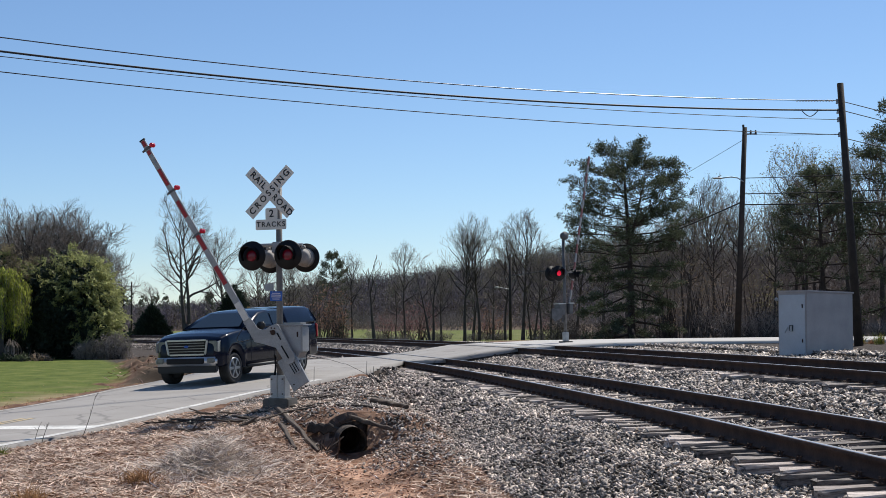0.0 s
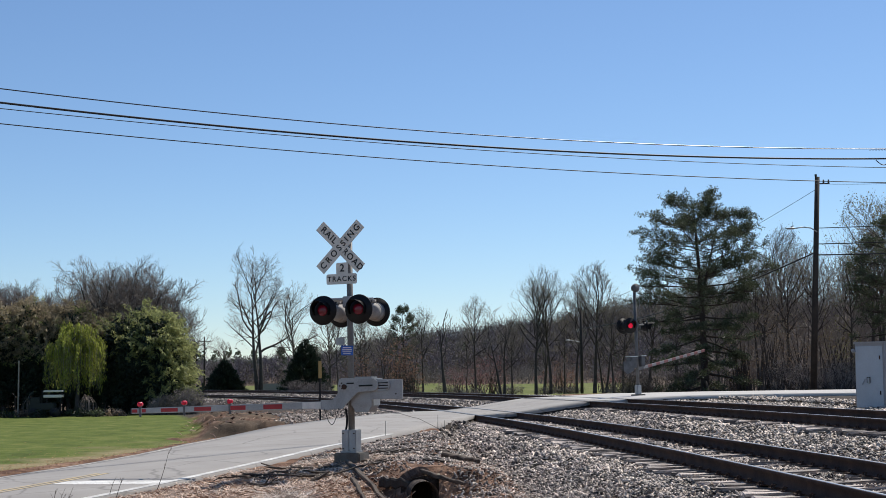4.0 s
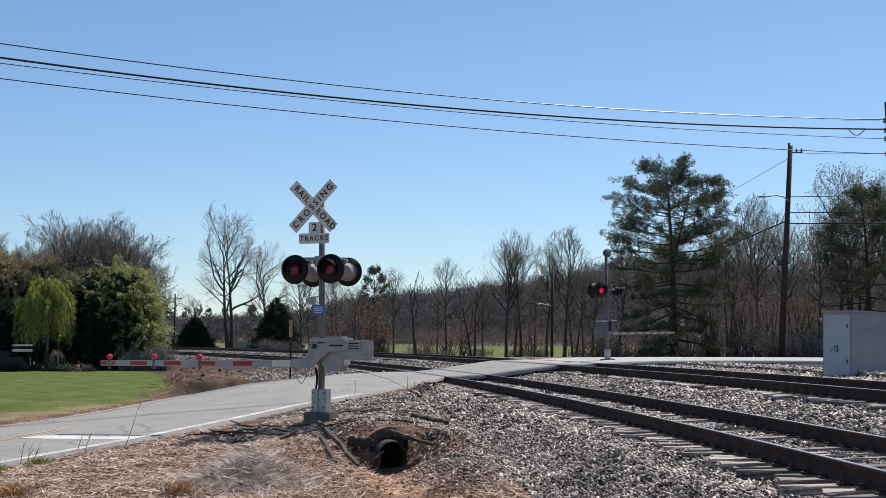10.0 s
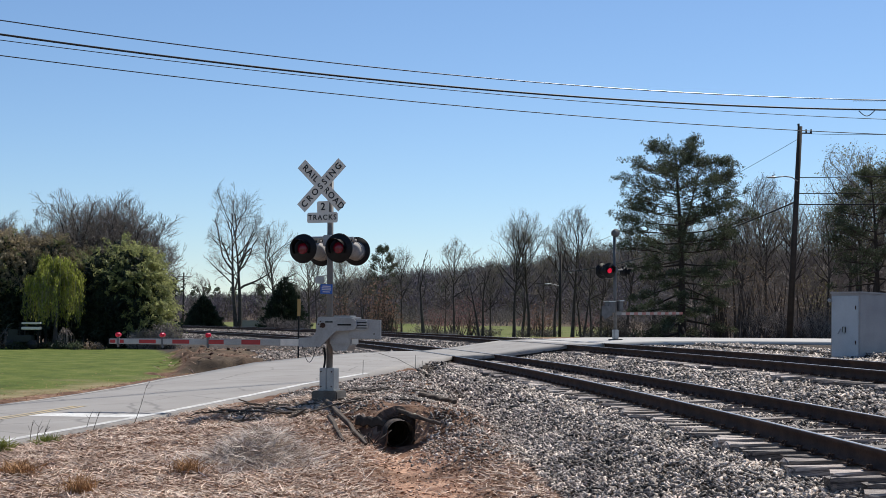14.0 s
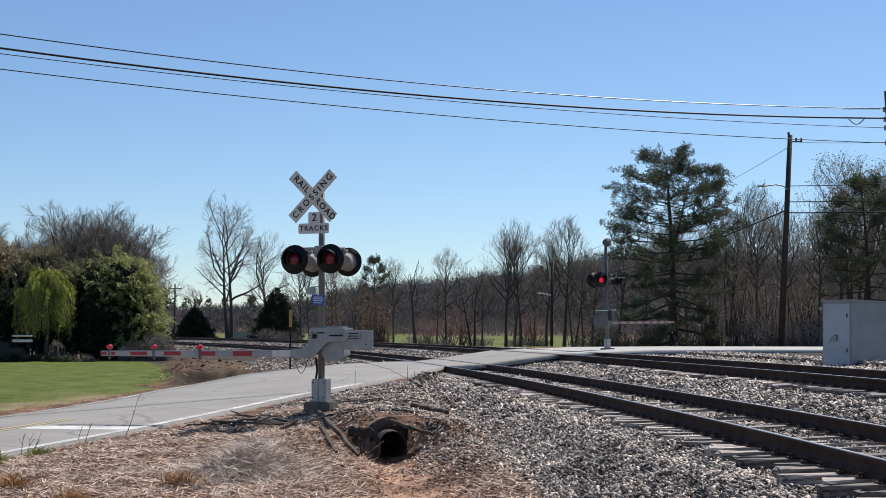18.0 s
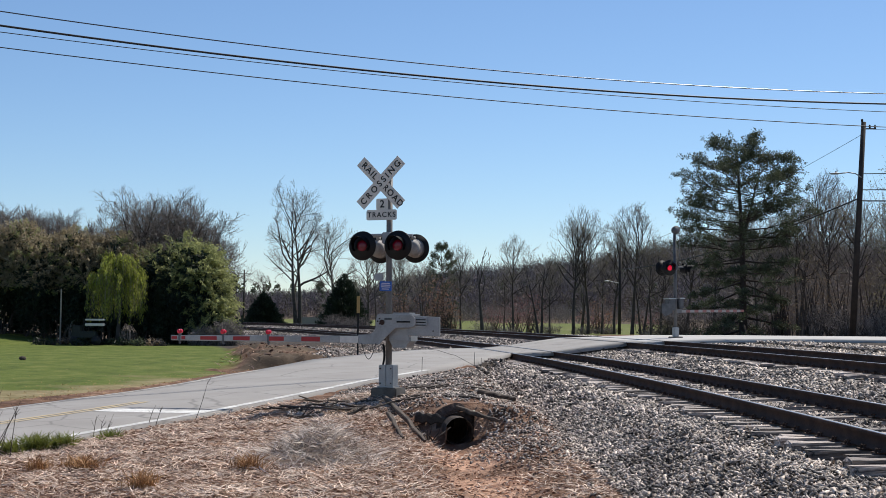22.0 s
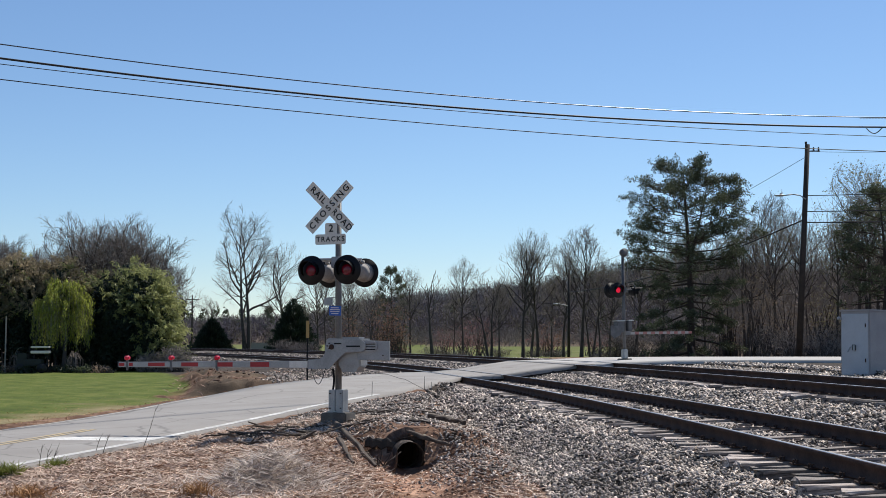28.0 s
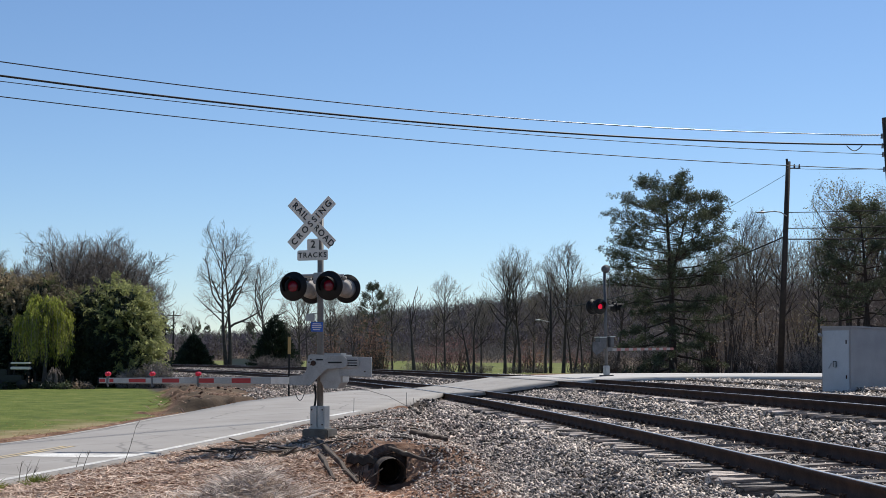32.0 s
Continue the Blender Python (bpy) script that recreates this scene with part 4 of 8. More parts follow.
    for z, w in ((0.055, 0.17), (0.02, 0.2), (-0.015, 0.19), (-0.055, 0.15)):
        box(bm, (0, -0.004, z), (w, 0.003, 0.014))
    part("notice_lines", bm, WHITE_SHEET, ob, "white lines of small writing")
    bm = bmesh.new()
    box(bm, (-0.27, 0.12, 2.33), (0.18, 0.05, 0.14), 0.008)
    rod(bm, (-0.27, 0.12, 2.4), (0.0, 0.02, 2.42), 0.012, 0.012, 8)
    part("small_box", bm, GALV, sg, "small grey box on a bracket")
    # the moving gate: side plates, counterweight and striped arm
    arm = part("gate_arm", plate(bmesh.new(), [(-0.11, 0.14), (-0.06, 0.165), (0.57, 0.14), (0.63, 0.12), (0.675, 0.08), (0.695, 0.03), (0.685, -0.03), (0.65, -0.08), (0.59, -0.1), (0.27, -0.11), (0.1, -0.26), (-0.06, -0.42), (-0.5, -0.42), (-0.5, -0.24), (-0.25, -0.23), (-0.17, -0.17), (-0.14, -0.1), (-0.14, 0.0)], 0.022, bevel=0.004), GREY_PAINT, sg, "counterweighted grey gate with red and white striped arm")
    arm.matrix_basis = pose(0, -0.3, 1.46)
    bm = bmesh.new()
    plate(bm, [(0.5, 0.13), (1.15, 0.1), (1.15, -0.26), (0.5, -0.25)], 0.05, Matrix.Translation((0, 0.07, 0)), 0.006)
    part("counterweight", bm, GREY_PAINT, arm, "flat grey counterweight plate")
    bm = bmesh.new()
    plate(bm, [(0.66, 0.11), (0.86, 0.1), (0.91, 0.06), (0.92, 0.0), (0.9, -0.06), (0.84, -0.1), (0.66, -0.1)], 0.02, Matrix.Translation((0, 0.03, 0)), 0.004)
    bracket = part("weight_bracket", bm, GREY_PAINT, arm, "rounded slotted bracket that holds the counterweight")
    for z in (0.05, 0.0, -0.05):
        part("slot", rod(bmesh.new(), (0.68, 0.017, z), (0.88, 0.017, z), 0.009, 0.009, 8), BLACK, bracket, "dark slot")
    for x, z in ((-0.05, 0.07), (-0.05, -0.03), (0.02, 0.02), (-0.09, 0.02), (1.05, -0.16)):
        part("bolt", rod(bmesh.new(), (x, -0.012, z), (x, -0.03, z), 0.014, 0.014, 6), STEEL_RAIL, arm, "dark bolt")
    bm = bmesh.new()
    plate(bm, [(0.05, 0.05), (0.2, 0.05), (0.2, 0.075), (0.05, 0.075)], 0.01, Matrix.Translation((0, -0.014, 0)))
    plate(bm, [(0.3, -0.005), (0.58, -0.005), (0.58, 0.025), (0.3, 0.025)], 0.01, Matrix.Translation((0, -0.014, 0)))
    part("slot", bm, BLACK, arm, "dark slots in the side plate")
    bm = bmesh.new()
    loop = [(-0.42 + 0.3 * k / 12, -0.03, -0.4 - 0.3 * math.sin(math.pi * k / 12)) for k in range(13)]
    for p, q in zip(loop, loop[1:]):
        rod(bm, p, q, 0.007, 0.007, 6)
    part("cable_loop", bm, CABLE, arm, "thin black lamp cable hanging in a loop", True)
    bands = [(0.5, 0.88, 2), (1.31, 1.715, 0), (2.1, 2.43, 0), (2.86, 3.236, 0), (3.61, 3.99, 0), (4.34, 4.43, 0), (4.535, 4.66, 0)]
    mesh_gate_arm(arm, 4.68, 0.5, -0.33, (RED_SHEET, GREY_PAINT, WHITE_SHEET), bands, (2.45, 3.47, 4.48))
    return sg, arm


signal, gate_arm = near_signal()


# ---- signal on the other side of the tracks, seen from behind ----
def far_signal():
    sg = thing("crossing_signal", "distant crossing signal seen from behind, with bell and gate", "crossing signal", pose(4.75, 54.0, 0.88, 0, -0.8, 28), "crossing signals")
    bm = bmesh.new()
    box(bm, (0, 0, 0.0), (0.42, 0.42, 0.16), 0.02)
    part("foundation", bm, CONCRETE, sg, "concrete foundation")
    bm = bmesh.new()
    rod(bm, (0, 0, 0.1), (0, 0, 4.05), 0.065, 0.06, 16)
    part("mast", bm, DULL_STEEL, sg, "grey steel mast", True)
    bm = bmesh.new()
    rod(bm, (0, -0.12, 4.18), (0, 0.04, 4.18), 0.17, 0.13, 24)
    rod(bm, (0, 0.04, 4.18), (0, 0.1, 4.18), 0.13, 0.05, 24)
    rod(bm, (0, 0, 4.0), (0, 0, 4.1), 0.03, 0.03, 8)
    part("bell", bm, DULL_STEEL, sg, "round crossing bell", True)
    bm = bmesh.new()
    rod(bm, (-0.42, 0, 2.75), (0.75, 0, 2.75), 0.028, 0.028, 10)
    box(bm, (0, 0, 2.75), (0.15, 0.26, 0.2), 0.015)
    part("light_crossarm", bm, DULL_STEEL, sg, "grey crossarm")
    disc_light(sg, -0.4, 2.72, -0.22, -1, LAMP_BRIGHT, 0.3, BLACK)
    disc_light(sg, -0.42, 2.72, 0.24, 1, LAMP_RED, 0.3, BLACK)
    # the third light is turned along the road that joins from the side
    before = set(sg.children)
    disc_light(sg, 0.55, 2.68, 0.06, 1, LAMP_RED, 0.26, BLACK)
    turned = Matrix.Translation((0.55, 0.06, 0)) @ Matrix.Rotation(radians(-118), 4, "Z") @ Matrix.Translation((-0.55, -0.06, 0))
    for ob in sg.children:
        if ob not in before:
            ob.matrix_basis = turned @ ob.matrix_basis
    for a in (45, -45):
        bm = bmesh.new()
        box(bm, (0, 0, 0), (1.22, 0.006, 0.229), 0.0)
        ob = part("crossbuck_blade", bm, DULL_STEEL, sg, "bare back of a crossbuck blade")
        ob.matrix_basis = pose(0.28, 0.1, 3.5, 0, a, 58)
    bm = bmesh.new()
    box(bm, (-0.24, 0.0, 1.3), (0.3, 0.36, 0.44), 0.03)
    box(bm, (0.2, 0.0, 1.34), (0.2, 0.3, 0.4), 0.03)
    hs = part("mechanism_housing", bm, DULL_STEEL, sg, "grey gate mechanism housing")
    # bright lids added to stand for sun glints on the housing tops
    for x, z, w in ((-0.24, 1.535, 0.36), (0.2, 1.555, 0.25)):
        bm = bmesh.new()
        box(bm, (x, 0.0, z), (w, 0.4, 0.035), 0.014)
        part("lid", bm, GLINT_LID, hs, "bright aluminium lid")
    bm = bmesh.new()
    plate(bm, [(-0.75, 1.35), (-0.3, 1.35), (-0.3, 1.0), (-0.6, 0.86), (-0.75, 1.0)], 0.04, Matrix.Translation((0, -0.22, 0)))
    part("side_bracket", bm, DULL_STEEL, hs)
    bm = bmesh.new()
    box(bm, (0, 0, 0.26), (0.2, 0.2, 0.36), 0.02)
    part("junction_box_base", bm, GALV, sg, "galvanised base box")
    arm = part("gate_arm", plate(bmesh.new(), [(-0.6, 0.12), (0.1, 0.12), (0.12, -0.1), (0.5, -0.22), (0.5, -0.36), (0.0, -0.36), (-0.15, -0.12), (-0.6, -0.14)], 0.03), DULL_STEEL, sg, "counterweighted gate with striped arm")
    arm.matrix_basis = pose(0.1, 0.12, 1.35, 0, 0, 32)
    bands = [(-0.5 - 0.39 * (k + 1), -0.5 - 0.39 * k, 1 - k % 2) for k in range(16)]
    for a, b, colour in bands:
        bm = bmesh.new()
        plate(bm, [(-a, -0.35), (-a, -0.245), (-b, -0.245), (-b, -0.35)], 0.045)
        part("arm_band", bm, (MUTED_RED, MUTED_WHITE)[colour], arm, ("red", "white")[colour] + " band of the gate arm")
    return sg, arm


far_sig, far_arm = far_signal()


# ---- equipment cabinet ----
def cabinet():
    cb = thing("equipment_cabinet", "plain grey aluminium signal equipment cabinet beside the tracks", "cabinet", pose(9.42, 36.0, 0.68, 0, 1.0, 38))
    w, d, h = 1.98, 0.92, 1.72
    bm = bmesh.new()
    box(bm, (w / 2, d / 2, h / 2), (w, d, h), 0.012)
    part("body", bm, CABINET, cb, "grey aluminium sheet body")
    bm = bmesh.new()
    box(bm, (w / 2, d / 2, h + 0.02), (w + 0.06, d + 0.06, 0.05), 0.012)
    part("roof", bm, CABINET, cb, "flat overhanging roof sheet")
    bm = bmesh.new()
    box(bm, (w / 2, d / 2, -0.1), (w + 0.1, d + 0.1, 0.3), 0.02)
    part("plinth", bm, CONCRETE, cb, "concrete plinth")
    bm = bmesh.new()
    box(bm, (-0.012, d / 2, h / 2), (0.02, d - 0.08, h - 0.14), 0.006)
    # paler, bluer colour than the body puts sky light on this face
    door = part("door", bm, mat("sky_lit_door_paint", (0.52, 0.54, 0.57), (0.44, 0.455, 0.48), rough=0.45, scale=2, fine=30, bump=0.03), cb, "flush cabinet door")
    bm = bmesh.new()
    box(bm, (-0.035, d * 0.52, 0.78), (0.03, 0.1, 0.15), 0.006)
    part("lock_plate", bm, BLACK, door, "dark lock recess")
    bm = bmesh.new()
    rod(bm, (-0.06, d * 0.62, 0.8), (-0.1, d * 0.68, 0.66), 0.016, 0.016, 8)
    box(bm, (-0.06, d * 0.5, 0.76), (0.03, 0.06, 0.16), 0.006)
    part("handle", bm, GALV, door, "cast handle")
    for y, z in ((0.12, 1.35), (0.12, 0.45)):
        bm = bmesh.new()
        rod(bm, (-0.03, y, z - 0.05), (-0.03, y, z + 0.05), 0.016, 0.016, 8)
        part("hinge", bm, STEEL_RAIL, door, "dark hinge")
    bm = bmesh.new()
    rod(bm, (-0.1, d - 0.03, h - 0.2), (-0.02, d - 0.03, h - 0.2), 0.035, 0.02, 12)
    ball(bm, (-0.11, d - 0.03, h - 0.18), 0.05, 12)
    part("lamp", bm, GALV, cb, "small bulkhead lamp", True)
    return cb


cabinet()


# ---- poles and wires ----
POLE_A, POLE_B = (13.2, 45.0), (-30.0, 24.0)


def utility_pole(base, top, r0, r1, label, group="utility poles"):
    p = thing("utility_pole", label, "utility pole", Matrix.Translation(base), group)
    bm = bmesh.new()
    d = Vector(top) - Vector(base)
    rod(bm, -d * 0.04, d, r0, r1, 16)
    part("pole", bm, POLE_WOOD, p, "dark creosoted timber pole", True)
    return p, d


def insulator(bm, c):
    rod(bm, c, (c[0], c[1], c[2] + 0.1), 0.05, 0.035, 10)
    rod(bm, (c[0], c[1], c[2] + 0.1), (c[0], c[1], c[2] + 0.16), 0.045, 0.03, 10)


def poles():
    p, d = utility_pole((13.46, 45.0, 0.75), (13.06, 45.0, 9.42), 0.15, 0.105, "leaning dark timber utility pole carrying the road-crossing wires")
    for z in (8.82, 8.5, 8.22, 7.73):
        bm = bmesh.new()
        f = (z - 0.75) / d.z
        insulator(bm, (d.x * f - 0.14, 0, z - 0.75 - 0.08))
        rod(bm, (d.x * f, 0, z - 0.75), (d.x * f - 0.16, 0, z - 0.75), 0.015, 0.015, 8)
        part("insulator", bm, GALV, p, "wire insulator and clamp")
    bm = bmesh.new()
    for k in range(14):
        a, b = k / 14, (k + 1) / 14
        rod(bm, (d.x - 1.26 + a * 0.5, 0, 7.76 - 0.17 * math.sin(math.pi * a)), (d.x - 1.26 + b * 0.5, 0, 7.76 - 0.17 * math.sin(math.pi * b)), 0.015, 0.015, 6)
    part("drip_loop", bm, CABLE, p, "hanging cable loop")
    bm = bmesh.new()
    turns = [(d.x - 0.2 - 1.4 * k / 90, -0.6 * k / 90 + 0.03 * math.cos(0.9 * k), 8.1 - 0.095 * k / 90 + 0.03 * math.sin(0.9 * k)) for k in range(91)]
    for a, b in zip(turns, turns[1:]):
        rod(bm, a, b, 0.009, 0.009, 5)
    part("wire_grip", bm, GALV, p, "twisted wire grip at the upper wire's end")
    p, d = utility_pole((14.81, 70.0, 0.7), (15.41, 70.0, 11.54), 0.17, 0.12, "dark leaning utility pole with a street lamp by the far road")
    bm = bmesh.new()
    box(bm, (d.x + 0.3, 0, 10.5), (0.6, 0.08, 0.06), 0.01)
    insulator(bm, (d.x + 0.3, 0, 10.54))
    insulator(bm, (d.x + 0.55, 0, 10.54))
    rod(bm, (d.x - 0.05, 0, 10.6), (d.x - 0.08, 0, 10.98), 0.05, 0.06, 10)
    part("crossarm", bm, POLE_WOOD, p, "short timber crossarm")
    bm = bmesh.new()
    pts = [(0.45, 8.05), (0.15, 8.25), (-0.2, 8.3), (-0.6, 8.25)]
    for (x0, z0), (x1, z1) in zip(pts, pts[1:]):
        rod(bm, (x0, -0.15, z0), (x1, -0.15, z1), 0.03, 0.03, 8)
    arm = part("lamp_arm", bm, GALV, p, "galvanised street lamp arm", True)
    bm = bmesh.new()
    ball(bm, (-0.85, -0.15, 8.24), 0.28, 16, 0.16)
    rod(bm, (-0.8, -0.15, 8.26), (-0.8, -0.15, 8.36), 0.05, 0.045, 10)
    part("luminaire", bm, GALV, arm, "flat grey street lamp head", True)
    p, d = utility_pole((5.75, 120.0, -0.2), (5.83, 120.0, 7.5), 0.14, 0.1, "thin distant utility pole among bare trees")
    bm = bmesh.new()
    rod(bm, (0, 0, 4.9), (-0.9, 0, 5.1), 0.03, 0.03, 8)
    ball(bm, (-1.1, 0, 5.08), 0.22, 12, 0.35)
    part("lamp_arm", bm, GALV, p, "street lamp on an arm")
    p, d = utility_pole((POLE_B[0], POLE_B[1], -0.8), (POLE_B[0], POLE_B[1], 11.2), 0.16, 0.11, "tall timber utility pole across the road")
    p, d = utility_pole((42.0, 52.0, 0.6), (42.0, 52.0, 10.8), 0.16, 0.11, "timber utility pole along the far road")
    p, d = utility_pole((-59.0, 262.0, -1.0), (-59.0, 262.0, 10.4), 0.18, 0.14, "far utility pole with a crossarm on the skyline")
    bm = bmesh.new()
    box(bm, (0, 0, 10.6), (2.6, 0.15, 0.15), 0.02)
    part("crossarm", bm, POLE_WOOD, p, "timber crossarm")


poles()


def wire(points, r, label, material=None):
    cu = bpy.data.curves.new("overhead_wire", "CURVE")
    cu.dimensions, cu.bevel_depth, cu.bevel_resolution, cu.use_fill_caps = "3D", r, 1, True
    sp = cu.splines.new("POLY")
    sp.points.add(len(points) - 1)
    for q, v in zip(sp.points, points):
        q.co = (*v, 1)
    tmp = bpy.data.objects.new("overhead_wire", cu)
    scene.collection.objects.link(tmp)
    me = bpy.data.meshes.new_from_object(tmp.evaluated_get(bpy.context.evaluated_depsgraph_get()))
    bpy.data.objects.remove(tmp)
    me.materials.clear()
    me.materials.append(material or CABLE)
    return tagged(new("overhead_wire", me), label, "overhead wire", "overhead wires")


def sag_wire(a, b, sag, r, label, k=24, material=None):
    a, b = Vector(a), Vector(b)
    return wire([a.lerp(b, i / k) - Vector((0, 0, 4 * sag * (i / k) * (1 - i / k))) for i in range(k + 1)], r, label, material)


def wires():
    for a, b, c, r, label, m in ((4.849, -2.926, 8.851, 0.015, "thin upper bare wire over the road", WIRE_BRIGHT), (4.84, -2.969, 8.535, 0.028, "thick black cable bundle over the road", CABLE),
                                 (3.394, -1.827, 8.22, 0.011, "thin black cable under the thick bundle", CABLE), (3.266, -1.552, 7.728, 0.0135, "lowest black cable over the road", CABLE)):
        pts = []
        for i in range(61):
            u = i / 60
            pts.append((POLE_A[0] - 0.2 * (1 - u) + (POLE_B[0] - POLE_A[0]) * u, POLE_A[1] + (POLE_B[1] - POLE_A[1]) * u, a * u * u + b * u + c))
        wire(pts, r, label, m)
    for z, z2 in ((8.8, 9.6), (8.5, 9.2), (7.6, 8.4)):
        sag_wire((13.2, 45.0, z), (42.0, 52.0, z2), 1.8, 0.014, "black cable from pole to pole along the far road")
    sag_wire((15.3, 70.0, 7.6), (42.0, 52.0, 8.0), 0.5, 0.034, "black cable from pole to pole along the far road")
    sag_wire((15.25, 70.0, 8.15), (42.0, 52.0, 8.6), 0.5, 0.026, "black cable from pole to pole along the far road")
    sag_wire((15.2, 70.0, 8.95), (42.0, 52.0, 9.4), 0.5, 0.022, "black cable from pole to pole along the far road")
    sag_wire((15.2, 70.0, 7.75), (5.8, 120.0, 5.9), 0.7, 0.034, "sagging black cable towards the far trees")
    sag_wire((15.3, 70.0, 10.9), (5.8, 120.0, 7.4), 0.5, 0.011, "thin wire towards the far trees")
    sag_wire((15.3, 70.0, 11.2), (13.1, 45.0, 7.75), 0.04, 0.01, "thin wire between two poles")


wires()


# ---- culvert, timbers and marker ----
def culvert():
    c = thing("culvert_pipe", "dark open culvert pipe end under fallen timbers in the ditch", "culvert pipe", pose(-1.5, 22.72, -0.265, 0, 0, 12))
    bm = bmesh.new()
    seg, rings = 36, 40
    rows = []
    for i in range(rings):
        y = i * 0.06
        r = 0.238 + 0.009 * math.sin(i * math.pi / 1.0 + 0.5) * (1 if i % 2 else -1)
        rows.append([bm.verts.new((r * math.cos(2 * math.pi * j / seg), y, r * math.sin(2 * math.pi * j / seg))) for j in range(seg)])
    for a, b in zip(rows, rows[1:]):
        for j in range(seg):
            bm.faces.new((a[j], a[(j + 1) % seg], b[(j + 1) % seg], b[j]))
    bmesh.ops.solidify(bm, geom=list(bm.faces), thickness=0.014)
    part("pipe", bm, PIPE, c, "corrugated rusty steel pipe", True)
    # added earth ring that covers the hole cut in the ground
    bm = bmesh.new()
    seg = 40
    rows = []
    for r, y in ((0.22, 0.62), (0.26, 0.58), (0.32, 0.57), (0.42, 0.64)):
        rows.append([bm.verts.new(((r + 0.02 * math.sin(5 * j) * (r > 0.3)) * math.cos(2 * math.pi * j / seg), y + 0.012 * math.sin(2.3 * j + 9 * r), (r + 0.02 * math.cos(7 * j) * (r > 0.3)) * math.sin(2 * math.pi * j / seg))) for j in range(seg)])
    for a, b in zip(rows, rows[1:]):
        for j in range(seg):
            bm.faces.new((a[j], a[(j + 1) % seg], b[(j + 1) % seg], b[j]))
    part("soil_collar", bm, mat("dark_earth", (0.045, 0.028, 0.02), (0.12, 0.075, 0.055), rough=0.95, scale=4, fine=40, bump=0.6), c, "dark earth ring packed round the pipe")
    # dark disc added at the far end for the pipe's unlit depth
    bm = bmesh.new()
    rod(bm, (0, 2.3, 0), (0, 2.36, 0), 0.26, 0.26, 24)
    part("silt", bm, mat("pipe_end_shade", (0.02, 0.015, 0.012)), c, "dark disc closing the pipe, for its unlit depth")
    return c


culvert()


def timber(name, a, b, w, h, label, seed, material=None):
    """A rough-hewn length of wood from a to b."""
    rnd = random.Random(seed)
    a, b = Vector(a), Vector(b)
    d = b - a
    bm = bmesh.new()
    k = 8
    rows = []
    for i in range(k + 1):
        u = i / k
        worn = (0.72 if i in (0, k) else 1.0) * (1.05 - 0.3 * u)
        ww, hh = w * rnd.uniform(0.78, 1.08) * worn, h * rnd.uniform(0.75, 1.1) * worn
        off = Vector((0, rnd.uniform(-0.2, 0.2) * w + 0.25 * w * math.sin(3 * u + seed), rnd.uniform(-0.14, 0.14) * h))
        rows.append([bm.verts.new(Vector((u * d.length, y * ww / 2, z * hh / 2)) + off) for y, z in ((-1, -0.7), (-0.6, -1), (0.7, -1), (1, -0.5), (1, 0.7), (0.6, 1), (-0.7, 1), (-1, 0.6))])
    for p, q in zip(rows, rows[1:]):
        for j in range(8):
            bm.faces.new((p[j], q[j], q[(j + 1) % 8], p[(j + 1) % 8]))
    bm.faces.new(rows[0])
    bm.faces.new(rows[-1][::-1])
    bmesh.ops.recalc_face_normals(bm, faces=bm.faces)
    ob = part(name, bm, material or OLD_TIMBER)
    ob.matrix_basis = Matrix.Translation(a) @ d.to_track_quat("X", "Z").to_matrix().to_4x4()
    return tagged(ob, label, "timber", "fallen timbers")


def gz(x, y):
    return float(surface_z(np.array([x]), np.array([y]))[0])


timber("old_railway_tie", (-3.16, 25.75, 0.13), (-1.92, 21.45, -0.3), 0.1, 0.09, "rotting brown timber leaning into the ditch by the culvert", 1)
timber("old_railway_tie", (-2.74, 23.14, 0.0), (-2.25, 21.2, -0.24), 0.075, 0.07, "dark rotting timber sunk beside the culvert", 2)
timber("old_railway_tie", (-1.6, 23.35, 0.1), (-0.85, 22.85, -0.1), 0.1, 0.08, "brown timber lying over the culvert mouth", 3)
timber("old_railway_tie", (-2.28, 23.3, -0.08), (-1.72, 23.24, -0.12), 0.18, 0.2, "dark timber retaining the bank over the culvert", 4, DRY_WOOD)
timber("old_railway_tie", (-1.35, 26.9, gz(-1.35, 26.9) + 0.05), (-0.75, 25.9, gz(-0.75, 25.9) + 0.05), 0.2, 0.12, "discarded dark tie half sunk in the ballast", 5)


def marker_post():
    m = thing("marker_post", "thin dark marker post with a yellow-orange top beside the track", "marker post", pose(-6.33, 45.0, gz(-6.33, 45.0)))
    bm = bmesh.new()
    box(bm, (0, 0, 0.8), (0.055, 0.03, 1.7), 0.004)
    part("post", bm, BLACK, m, "dark thin post")
    bm = bmesh.new()
    box(bm, (0, -0.004, 1.72), (0.1, 0.035, 0.56), 0.006)
    part("marker_sleeve", bm, mat("faded_orange_plastic", (0.4, 0.25, 0.08), (0.34, 0.22, 0.08), rough=0.5, bump=0.0), m, "faded orange-yellow plastic sleeve")
    return m


marker_post()


